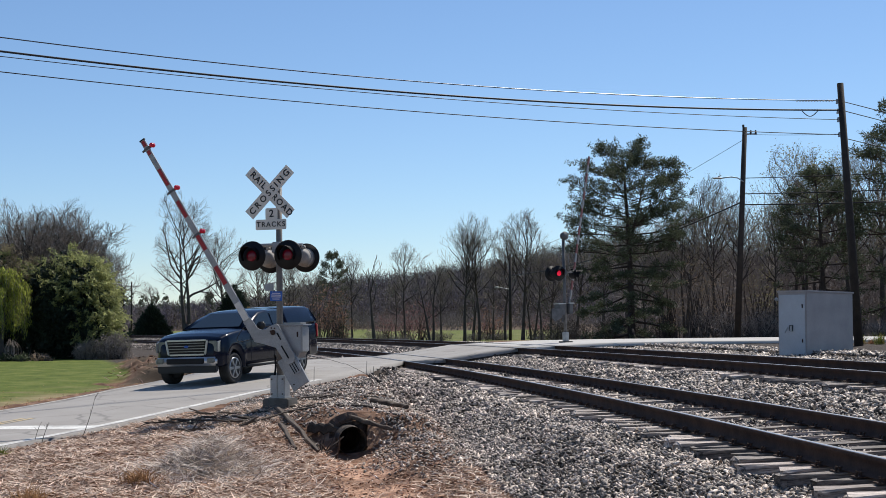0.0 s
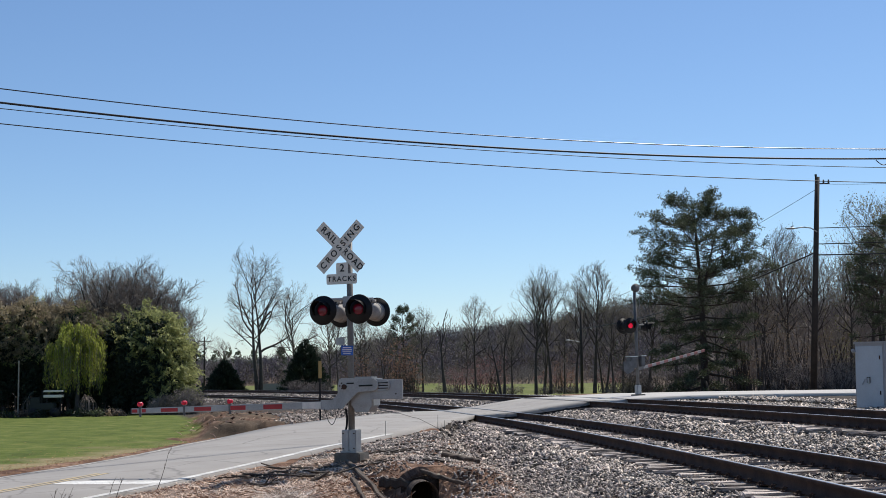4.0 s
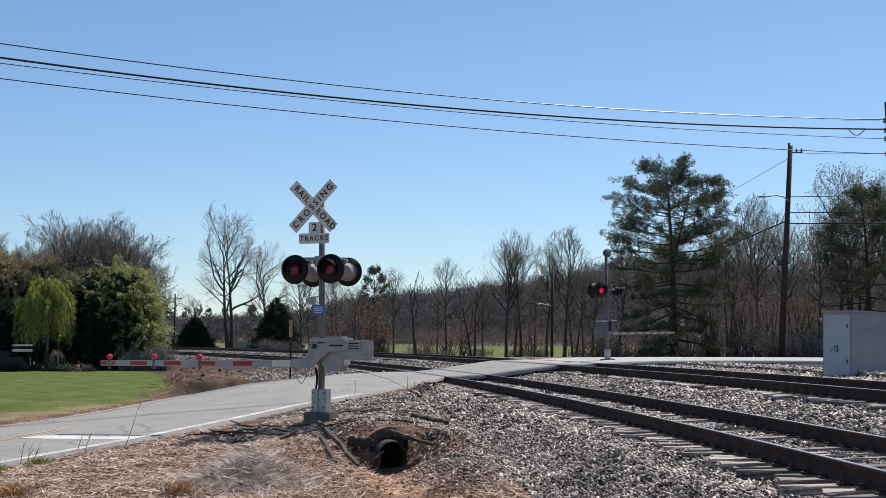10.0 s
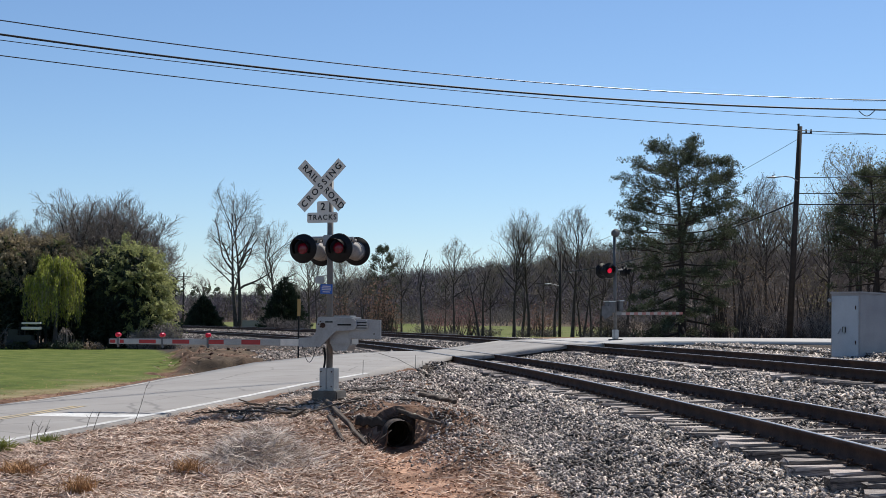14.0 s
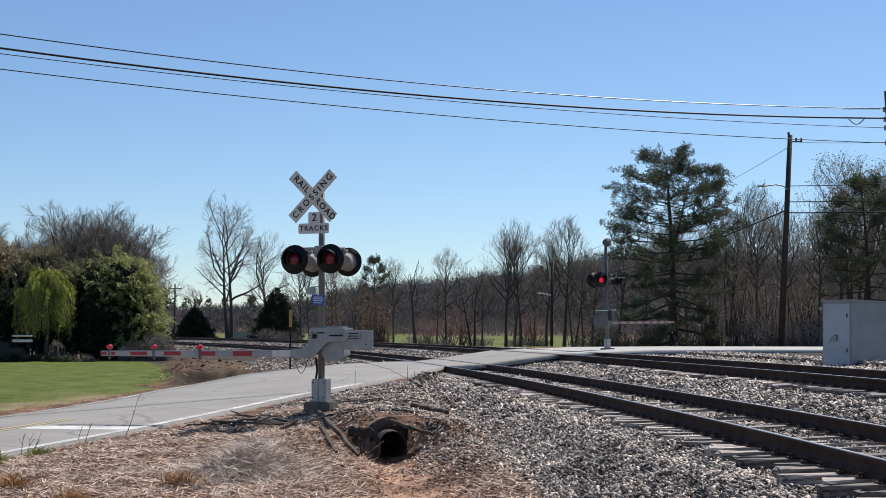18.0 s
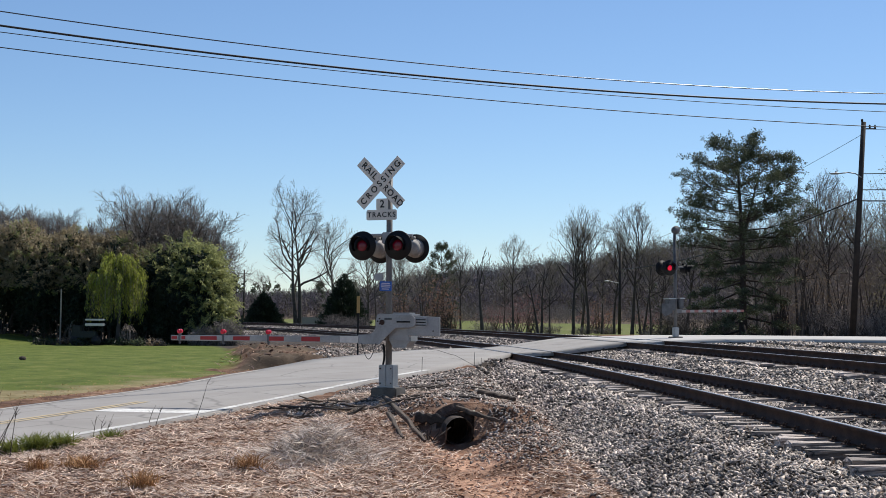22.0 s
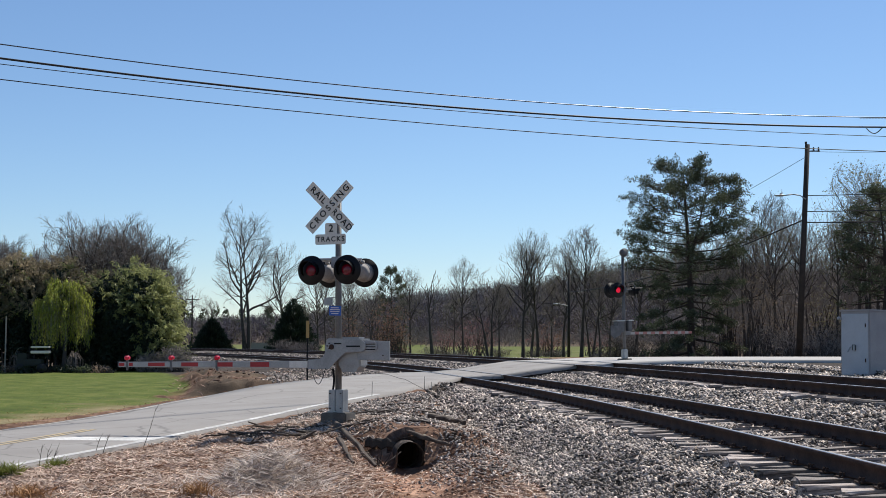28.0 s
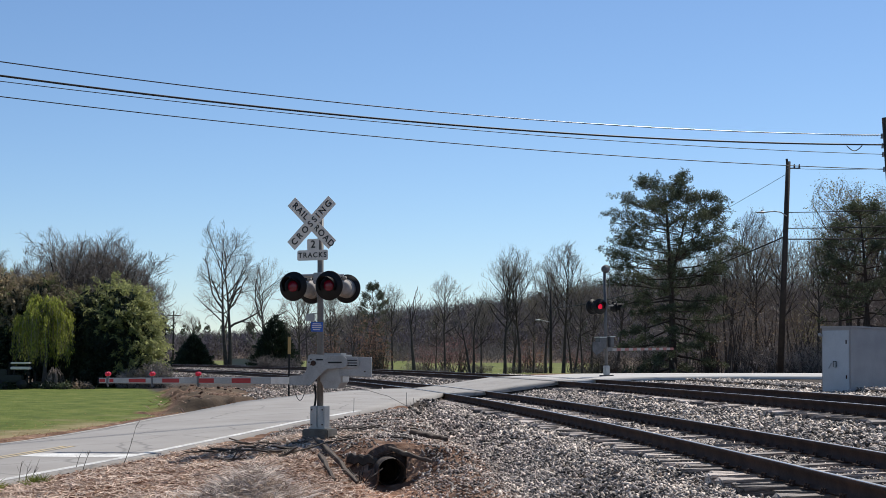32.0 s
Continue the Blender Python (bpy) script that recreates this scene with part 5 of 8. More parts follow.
def marker_rods():
    rod_steel = mat("thin_grey_rod", (0.2, 0.19, 0.185), (0.13, 0.125, 0.12), rough=0.6)
    for x, y, h in ((-3.3, 35.2, 0.46), (-2.2, 39.4, 0.44), (-2.02, 39.6, 0.44)):
        ob = part("marker_rod", rod(bmesh.new(), (0, 0, -0.05), (0.01, 0, h), 0.008, 0.006, 6), rod_steel)
        ob.location = (x, y, gz(x, y))
        tagged(ob, "thin grey rod standing at the road's edge", "rod", "marker rods")
    bm, pts = bmesh.new(), []
    for k in range(15):
        u = k / 14
        x, y = -2.95 + 1.35 * u, 26.6 + 5.0 * u
        pts.append(Vector((x, y, 1.02 * (1 - u) ** 0.7 + (gz(x, y) + 0.02) * u + 0.16 * math.sin(math.pi * u))))
    for a, b in zip(pts, pts[1:]):
        rod(bm, a, b, 0.0045, 0.0045, 5)
    tagged(part("loose_wire", bm, CABLE), "thin black wire slung from the signal down to the ballast", "wire")


marker_rods()


# ---- pickup truck ----
def loft(bm, rings, closed_ends=True):
    rows = [[bm.verts.new(p) for p in r] for r in rings]
    k = len(rows[0])
    for a, b in zip(rows, rows[1:]):
        for j in range(k):
            bm.faces.new((a[j], a[(j + 1) % k], b[(j + 1) % k], b[j]))
    if closed_ends:
        bm.faces.new(rows[0][::-1])
        bm.faces.new(rows[-1])
    bmesh.ops.recalc_face_normals(bm, faces=bm.faces)
    return bm


AXLE, WHEEL_R = 1.84, 0.395


def arch(x):
    """Height of the body's lower edge, raised over the wheels."""
    z = 0.38 if abs(x) < AXLE else 0.46
    for xa in (AXLE, -AXLE):
        d = abs(x - xa)
        if d < 0.46:
            z = max(z, 0.42 + math.sqrt(0.2116 - d * d) * 0.93)
    return z


def quad(bm, pts, thick=0.006):
    vs = [bm.verts.new(p) for p in pts]
    f = bm.faces.new(vs)
    bm.normal_update()
    r = bmesh.ops.extrude_face_region(bm, geom=[f])
    n = f.normal.copy()
    for v in (g for g in r["geom"] if isinstance(g, bmesh.types.BMVert)):
        v.co += n * thick
    return bm


def pickup():
    """Front towards +x, origin on the ground half way between the axles."""
    tk = thing("pickup_truck", "dark blue pickup truck with bed canopy and chrome grille", "pickup truck")
    top = lambda x: float(np.interp(x, [-3.0, -2.95, -1.1, 0.8, 1.0, 1.5, 2.2, 2.55, 2.74, 2.8], [1.36, 1.40, 1.41, 1.38, 1.37, 1.34, 1.27, 1.2, 1.1, 1.02]))
    half = lambda x: float(np.interp(x, [-3.0, -2.9, -2.4, 2.2, 2.6, 2.8], [0.9, 0.965, 0.985, 0.985, 0.93, 0.76]))
    rings = []
    for x in np.arange(-2.98, 2.79, 0.06):
        x = float(x)
        zb, zt, w = arch(x), top(x), half(x)
        fl = 0.02 if min(abs(x - AXLE), abs(x + AXLE)) < 0.56 else 0.0
        mid = zb + (zt - zb) * 0.55
        side = [(w - 0.1, zb), (w + fl, zb + 0.03), (w + fl, mid - 0.05), (w, mid + 0.06), (w - 0.012, zt - 0.1), (w - 0.05, zt - 0.025), (w - 0.16, zt), (w * 0.45, zt + (0.035 if x > 1 else 0.0))]
        rings.append([(x, y, z) for y, z in side] + [(x, -y, z) for y, z in side[::-1]])
    body = part("body", loft(bmesh.new(), rings), TRUCK_PAINT, tk, "glossy dark blue body", True)
    bm = bmesh.new()
    box(bm, (0.0, 0, 0.62), (5.2, 1.5, 0.3), 0.03)
    part("underbody", bm, TRIM, tk, "black underbody")
    # cab and canopy
    low = lambda z: 1.38 + (z - 1.38) * 0.8
    roof = [(x, zb, low(zt)) for x, zb, zt in ((1.12, 1.37, 1.38), (0.62, 1.37, 1.69), (0.18, 1.37, 1.89), (-0.25, 1.38, 1.945), (-1.02, 1.4, 1.95))]
    canopy = [(x, zb, low(zt)) for x, zb, zt in ((-1.1, 1.4, 1.955), (-1.2, 1.4, 1.97), (-2.0, 1.4, 1.985), (-2.62, 1.4, 1.97), (-2.74, 1.4, 1.93), (-2.95, 1.4, 1.44))]

    def cab_rings(profile, w0, w1):
        out = []
        for x, zb, zt in profile:
            u = (zt - zb) / 0.5
            wt = w0 + (w1 - w0) * u
            sd = [(w0, zb - 0.02), (w0 - 0.005, zb + 0.02), (wt + 0.02, zt - 0.06 * u), (wt - 0.06, zt - 0.012), (wt * 0.5, zt + 0.012)]
            out.append([(x, y, z) for y, z in sd] + [(x, -y, z) for y, z in sd[::-1]])
        return out
    part("cab", loft(bmesh.new(), cab_rings(roof, 0.95, 0.74)), TRUCK_PAINT, tk, "cab with dark tinted windows", True)
    part("canopy", loft(bmesh.new(), cab_rings(canopy, 0.955, 0.77)), TRUCK_PAINT, tk, "dark blue bed canopy", True)
    cab, cnp = tk.children[-2], tk.children[-1]

    def side_y(z, x, w0, w1, zb=1.38, zt=1.93):
        return w0 + (w1 - w0) * (z - zb) / (zt - zb)
    for sgn in (1, -1):
        for pts, par in (([(0.78, 1.43), (0.24, 1.80), (-0.28, 1.86), (-0.22, 1.44)], cab), ([(-0.34, 1.44), (-0.38, 1.86), (-0.82, 1.86), (-0.98, 1.46)], cab), ([(-1.3, 1.5), (-1.32, 1.82), (-2.45, 1.83), (-2.66, 1.5)], cnp)):
            bm = bmesh.new()
            p3 = [(x, sgn * side_y(z, x, 0.966, 0.785), low(z)) for x, z in pts]
            quad(bm, p3 if sgn < 0 else p3[::-1])
            bmesh.ops.recalc_face_normals(bm, faces=bm.faces)
            part("side_window", bm, TRUCK_GLASS, par, "dark tinted side window")
    bm = bmesh.new()
    quad(bm, [(1.06, -0.74, 1.425), (1.06, 0.74, 1.425), (0.28, 0.56, low(1.862)), (0.28, -0.56, low(1.862))], 0.01)
    for v in bm.verts:
        v.co.x += 0.06
    part("windscreen", bm, TRUCK_GLASS, cab, "dark windscreen")
    bm = bmesh.new()
    quad(bm, [(-2.98, 0.7, 1.5), (-2.98, -0.7, 1.5), (-2.84, -0.6, low(1.85)), (-2.84, 0.6, low(1.85))], 0.01)
    part("rear_window", bm, TRUCK_GLASS, cnp, "tinted canopy rear window")
    # face
    bm = bmesh.new()
    gx = 2.79
    for z in (0.78, 1.14):
        box(bm, (gx, 0, z), (0.07, 1.16 if z > 1 else 1.02, 0.04), 0.015)
    for y in (-0.57, 0.57):
        box(bm, (gx, y, 0.96), (0.07, 0.05, 0.37), 0.018, Matrix.Translation((0, y, 0.96)) @ Matrix.Rotation(-0.18 if y > 0 else 0.18, 4, "X") @ Matrix.Translation((0, -y, -0.96)))
    grille = part("grille_frame", bm, CHROME, tk, "chrome grille surround")
    bm = bmesh.new()
    box(bm, (gx - 0.02, 0, 0.96), (0.03, 1.18, 0.32))
    part("grille_mesh", bm, BLACK, grille, "black grille backing")
    for z in (0.86, 0.93, 1.0, 1.07):
        bm = bmesh.new()
        box(bm, (gx + 0.012, 0, z), (0.03, 1.06, 0.018), 0.006)
        part("grille_bar", bm, ALLOY, grille, "chrome grille bar")
    bm = bmesh.new()
    ball(bm, (gx + 0.03, 0, 0.985), 0.07, 16, 0.45)
    for v in bm.verts:
        v.co.x = gx + 0.03 + (v.co.x - gx - 0.03) * 0.2
    part("badge", bm, BLUE_SIGN, grille, "plain oval badge", True)
    bm = bmesh.new()
    box(bm, (2.84, 0, 0.61), (0.16, 1.78, 0.22), 0.05)
    bumper = part("front_bumper", bm, CHROME, tk, "chrome front bumper", True)
    bm = bmesh.new()
    box(bm, (2.905, 0, 0.62), (0.08, 1.1, 0.14), 0.02)
    part("bumper_intake", bm, BLACK, bumper, "black bumper intake")
    bm = bmesh.new()
    box(bm, (2.76, 0, 0.42), (0.2, 1.7, 0.2), 0.03)
    part("air_dam", bm, TRIM, bumper, "black lower air dam")
    for sgn in (1, -1):
        bm = bmesh.new()
        box(bm, (2.9, sgn * 0.74, 0.63), (0.08, 0.22, 0.13), 0.02)
        part("fog_light", bm, HEADLIGHT, bumper, "fog light")
        bm = bmesh.new()
        plate(bm, [(2.45, 1.13), (2.8, 1.1), (2.8, 0.84), (2.55, 0.84), (2.5, 0.95)], 0.05, Matrix.Translation((0, sgn * 0.885, 0)), 0.01)
        box(bm, (2.73, sgn * 0.735, 0.985), (0.06, 0.25, 0.27), 0.02)
        part("headlight", bm, HEADLIGHT, tk, "clear headlight")
        bm = bmesh.new()
        box(bm, (0.62, sgn * 1.12, 1.42), (0.13, 0.22, 0.2), 0.04)
        rod(bm, (0.62, sgn * 0.93, 1.4), (0.62, sgn * 1.08, 1.38), 0.03, 0.03, 8)
        part("wing_mirror", bm, TRIM, tk, "black wing mirror", True)
        for x in (-0.12, ):
            bm = bmesh.new()
            box(bm, (x, sgn * 1.0, 1.22), (0.2, 0.03, 0.045), 0.012)
            part("door_handle", bm, CHROME, tk, "chrome door handle")
        bm = bmesh.new()
        rod(bm, (1.2, sgn * 1.0, 0.4), (-1.2, sgn * 1.0, 0.4), 0.045, 0.045, 12)
        part("side_step", bm, TRIM, tk, "black tubular side step", True)
        bm = bmesh.new()
        box(bm, (-2.92, sgn * 0.92, 1.15), (0.14, 0.12, 0.4), 0.03)
        part("tail_light", bm, TAIL_LENS, tk, "red tail light")
        for x0, x1, z0, z1 in ((0.95, 0.94, 0.52, 1.38), (-0.3, -0.31, 0.52, 1.4), (-1.06, -1.07, 0.52, 1.4)):
            bm = bmesh.new()
            box(bm, ((x0 + x1) / 2, sgn * 0.984, (z0 + z1) / 2), (0.012, 0.01, z1 - z0))
            part("panel_gap", bm, BLACK, body, "dark panel gap")
    bm = bmesh.new()
    box(bm, (-3.03, 0, 0.62), (0.16, 1.8, 0.2), 0.05)
    part("rear_bumper", bm, CHROME, tk, "chrome rear bumper", True)
    bm = bmesh.new()
    box(bm, (-2.99, 0, 1.12), (0.04, 1.5, 0.5), 0.015)
    part("tailgate", bm, TRUCK_PAINT, tk, "dark blue tailgate")
    wheels = []
    for sx in (1, -1):
        for sy in (1, -1):
            w = part("wheel", rod(bmesh.new(), (0, -0.12, 0), (0, 0.12, 0), 0.25, 0.25, 28), TRIM, tk, "spoked alloy wheel with chunky tyre")
            w.matrix_basis = pose(sx * AXLE, sy * 0.86, WHEEL_R)
            bm = bmesh.new()
            prof = [(0.26, -0.12), (0.34, -0.135), (0.385, -0.12), (WHEEL_R, -0.08), (WHEEL_R, 0.08), (0.385, 0.12), (0.34, 0.135), (0.26, 0.12)]
            seg, rows = 40, []
            for j in range(seg):
                a = 2 * math.pi * j / seg
                rr = 1.0 if j % 2 else 0.988
                rows.append([(r * (rr if r > 0.38 else 1) * math.cos(a), y, r * (rr if r > 0.38 else 1) * math.sin(a)) for r, y in prof])
            loft(bm, rows + [rows[0]], False)
            bmesh.ops.remove_doubles(bm, verts=bm.verts, dist=0.0005)
            part("tyre", bm, RUBBER, w, "black tyre")
            bm = bmesh.new()
            yo = sy * 0.122
            for j in range(6):
                a = math.pi * j / 3
                m = Matrix.Rotation(a, 4, "Y")
                box(bm, (0.14, yo, 0), (0.22, 0.03, 0.07), 0.01, m)
            rod(bm, (0, yo - 0.02 * sy, 0), (0, yo + 0.03 * sy, 0), 0.07, 0.06, 16)
            part("rim", bm, ALLOY, w, "six-spoke alloy rim")
            bm = bmesh.new()
            loft(bm, [[(0.262 * math.cos(2 * math.pi * j / 32), yo - 0.03 * sy, 0.262 * math.sin(2 * math.pi * j / 32)) for j in range(32)], [(0.262 * math.cos(2 * math.pi * j / 32), yo + 0.016 * sy, 0.262 * math.sin(2 * math.pi * j / 32)) for j in range(32)], [(0.235 * math.cos(2 * math.pi * j / 32), yo + 0.012 * sy, 0.235 * math.sin(2 * math.pi * j / 32)) for j in range(32)]], False)
            part("rim_lip", bm, ALLOY, w, "bright rim lip", True)
            wheels.append(w)
    # a short nose ahead of the front axle
    for ob in tk.children_recursive:
        if ob.name.split(".")[0] in ("wheel", "tyre", "rim", "rim_lip"):
            continue
        for v in ob.data.vertices:
            if v.co.x > AXLE:
                v.co.x = AXLE + (v.co.x - AXLE) * 0.7
    return tk, wheels


truck, truck_wheels = pickup()


# ---- trees ----
class Tubes:
    """Collects tapered tubes into one mesh."""
    def __init__(self):
        self.v, self.f = [], []

    def add(self, pts, radii, sides):
        base = len(self.v)
        for i, (p, r) in enumerate(zip(pts, radii)):
            d = (pts[min(i + 1, len(pts) - 1)] - pts[max(i - 1, 0)]).normalized()
            u = d.orthogonal().normalized()
            w = d.cross(u)
            for k in range(sides):
                a = 2 * math.pi * k / sides
                self.v.append(p + u * (r * math.cos(a)) + w * (r * math.sin(a)))
            if i:
                o = base + (i - 1) * sides
                for k in range(sides):
                    n = (k + 1) % sides
                    self.f.append((o + k, o + n, o + n + sides, o + k + sides))

    def make(self, name, material, parent, label=""):
        return sheet(name, [tuple(p) for p in self.v], self.f, material, parent, label, True)


def limb(rnd, start, direction, length, bend, k=5, rise=0.0):
    """Points of a crooked limb."""
    pts, p, d = [start.copy()], start.copy(), direction.normalized()
    for i in range(k):
        d = (d + Vector((rnd.uniform(-1, 1), rnd.uniform(-1, 1), rnd.uniform(-1, 1))) * bend + Vector((0, 0, rise))).normalized()
        p = p + d * (length / k)
        pts.append(p.copy())
    return pts


def along(pts, u):
    q = min(u, 0.999) * (len(pts) - 1)
    return pts[int(q)].lerp(pts[int(q) + 1], q - int(q))


def bare_tree(seed, height, crown, radius, label, stems=1, low=0.35, counts=(16, 6, 5, 4), fork=0.3, twig=0.009, buds=None, rise=0.1, lean=0.5, name="bare_tree"):
    """A leafless tree: trunk, limbs that part again and again, and fine twigs that end on an uneven rounded crown.
    low: where the crown begins; fork: where the lowest limb leaves the trunk; counts: limbs, boughs, branchlets, twigs."""
    rnd = random.Random(seed)
    th = thing(name, label, "tree", group="bare trees")
    wood, fine, tips = Tubes(), Tubes(), []
    zc, rz, rx = height * (1 + low) / 2, height * (1 - low) / 2, crown / 2
    ph = [rnd.uniform(0, 6.28) for _ in range(4)]
    spans, bends = (1.0, 0.5, 0.3, 0.16), (0.17, 0.2, 0.24, 0.28)

    def beyond(p):
        d = Vector((p.x / rx, p.y / rx, (p.z - zc) / rz))
        lump = 1 + 0.16 * math.sin(4 * d.x + ph[0]) * math.cos(5 * d.z + ph[1]) + 0.12 * math.sin(7 * d.y + 4 * d.z + ph[2]) + 0.07 * math.sin(15 * d.x - 11 * d.z + ph[3])
        return p.z > zc - rz * 0.2 and d.length > lump or math.hypot(d.x, d.y) > lump

    def grow(p, d, span, r, level):
        k = (6, 4, 3, 2)[level]
        pts, p = [p.copy()], p.copy()
        for i in range(k):
            d = (d + Vector((rnd.gauss(0, 1), rnd.gauss(0, 1), rnd.gauss(0, 0.7))) * bends[level] + Vector((0, 0, rise))).normalized()
            p = p + d * (span / k)
            if beyond(p):
                break
            pts.append(p.copy())
        m = len(pts) - 1
        if m < 1:
            return
        radii = [max(twig * (0.5 if level == 3 else 0.9), r * (1 - 0.62 * i / k)) for i in range(m + 1)]
        (wood if level < 2 else fine).add(pts, radii, (6, 4, 3, 3)[level])
        if level == 3:
            tips.append(pts[-1])
            return
        for j in range(counts[level + 1]):
            u = 0.96 if j == 0 else rnd.uniform(0.22, 0.97)
            q = min(u * m, m - 0.001)
            way = (pts[int(q) + 1] - pts[int(q)]).normalized()
            aside = way.orthogonal().normalized()
            aside.rotate(Matrix.Rotation(rnd.uniform(0, 6.283), 3, way))
            part_way = rnd.uniform(0.28, 0.5) if j == 0 else rnd.uniform(0.5, 1.05)
            grow(along(pts, u), way + aside * part_way, height * 0.3 * spans[level + 1] * rnd.uniform(0.7, 1.25) * (1.25 - 0.45 * u), r * (1 - 0.62 * u) * 0.62, level + 1)
    for st in range(stems):
        a = 6.283 * (st + rnd.uniform(-0.3, 0.3)) / stems
        out = 0.03 if stems == 1 else rnd.uniform(0.6, 1.1) * lean * rx / height
        foot = Vector((math.cos(a), math.sin(a), 0)) * (0 if stems == 1 else 0.014 * height) + Vector((0, 0, -0.2))
        tall = height * (rnd.uniform(0.74, 0.84) if stems < 3 else rnd.uniform(0.55, 0.85))
        tr = limb(rnd, foot, Vector((math.cos(a) * out, math.sin(a) * out, 1)), tall, 0.055, 9, 0.02)
        wood.add(tr, [max(twig, radius * (1.1 - 0.98 * (q / 9) ** 0.8)) for q in range(10)], 7)
        n = max(3, counts[0] // stems)
        for i in range(n):
            u = fork + (0.97 - fork) * (i + rnd.random()) / n
            az = i * 2.4 + st + rnd.uniform(-0.5, 0.5)
            steep = 0.7 + 1.1 * u * u + rnd.uniform(-0.35, 0.35)
            grow(along(tr, u), Vector((math.cos(az), math.sin(az), steep)), height * 0.36 * rnd.uniform(0.7, 1.25) * (1.15 - 0.45 * u), radius * (1.08 - 0.85 * u) * rnd.uniform(0.4, 0.8), 0)
    wood.make("trunk", BARK, th, "grey-brown trunk and limbs")
    tagged(fine.make("crown", TWIG, th, "haze of bare fine twigs"), kind="stuff")
    if buds:
        ob = leaf_mesh("bud_haze", np.array([tuple(p) for p in tips for _ in range(buds[1])]), 0.16, buds[2], seed, buds[0], th, buds[3])
        tagged(ob, kind="stuff")
    return th


def leaf_mesh(name, places, scatter, size, seed, material, parent, label="", droop=0.0, long=1.8, ways=None):
    """Small pointed leaves or tufts, one folded blade each, scattered round the places; ways: where each one points."""
    rng = np.random.default_rng(seed)
    k = len(places)
    c = places + rng.normal(0, 1, (k, 3)) * scatter
    d = rng.normal(0, 1, (k, 3)) + np.array([0, 0, -droop]) if ways is None else ways
    d = d / np.linalg.norm(d, axis=1)[:, None]
    e = rng.normal(0, 1, (k, 3))
    e -= d * (e * d).sum(1)[:, None]
    e /= np.linalg.norm(e, axis=1)[:, None]
    s = size * (0.6 + 0.8 * rng.random(k))[:, None]
    n = np.cross(d, e)
    v = np.stack([c - d * s * long / 2, c + e * s * 0.5 + n * s * 0.12, c + d * s * long / 2, c - e * s * 0.5 + n * s * 0.12], 1).reshape(-1, 3)
    f = np.arange(4 * k).reshape(k, 4)
    return sheet(name, v, f, material, parent, label)


def even_places(rng, blobs, count, inner=0.28):
    """Places spread evenly through the outer part of several ellipsoids."""
    b = np.array(blobs)
    w = (b[:, 3] * b[:, 4] * b[:, 5]) ** 0.67
    pick = rng.choice(len(b), count, p=w / w.sum())
    d = rng.normal(0, 1, (count, 3))
    d /= np.linalg.norm(d, axis=1)[:, None]
    r = rng.random(count) ** inner
    lump = 1 + 0.22 * np.sin(d[:, 0] * 5 + pick) * np.cos(d[:, 2] * 6 + 2 * pick) + 0.12 * np.sin(d[:, 1] * 11 + pick * 3)
    return b[pick, :3] + d * (r * lump)[:, None] * b[pick, 3:]


def fronds(rng, blobs, count, leaves, length, above=-1.0, side=0.0):
    """Leafy shoots that stand out from several ellipsoids and arch over: each leaf's place and way.
    above: the lowest part of an ellipsoid, -1 to 1, that bears them; side: how much more of them grow towards +x."""
    b = np.array(blobs)
    w = (b[:, 3] * b[:, 4] * b[:, 5]) ** 0.67
    pick = rng.choice(len(b), count * 4, p=w / w.sum())
    d = rng.normal(0, 1, (count * 4, 3))
    d /= np.linalg.norm(d, axis=1)[:, None]
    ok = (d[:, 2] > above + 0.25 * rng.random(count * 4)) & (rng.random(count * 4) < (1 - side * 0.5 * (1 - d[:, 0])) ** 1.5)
    d, pick = d[ok][:count], pick[ok][:count]
    k = len(d)
    root = b[pick, :3] + d * b[pick, 3:] * rng.uniform(0.7, 1.02, k)[:, None]
    out = d * np.array([1, 1, 0.5]) + np.array([0, 0, 0.75]) + rng.normal(0, 0.25, (k, 3))
    out /= np.linalg.norm(out, axis=1)[:, None]
    ln = length * rng.uniform(0.6, 1.35, k)
    u = np.tile(np.linspace(0.15, 1.0, leaves), (k, 1)) + rng.normal(0, 0.03, (k, leaves))
    down = np.array([0, 0, -1.0])
    p = root[:, None] + ln[:, None, None] * (out[:, None] * u[..., None] + down * 0.42 * (u ** 2.4)[..., None])
    tangent = out[:, None] + down * 1.0 * (u ** 1.4)[..., None]
    way = tangent * 0.8 + rng.normal(0, 0.5, (k, leaves, 3)) + down * 0.25
    p = p + rng.normal(0, 0.05, p.shape) * (0.5 + u[..., None])
    return p.reshape(-1, 3), way.reshape(-1, 3)


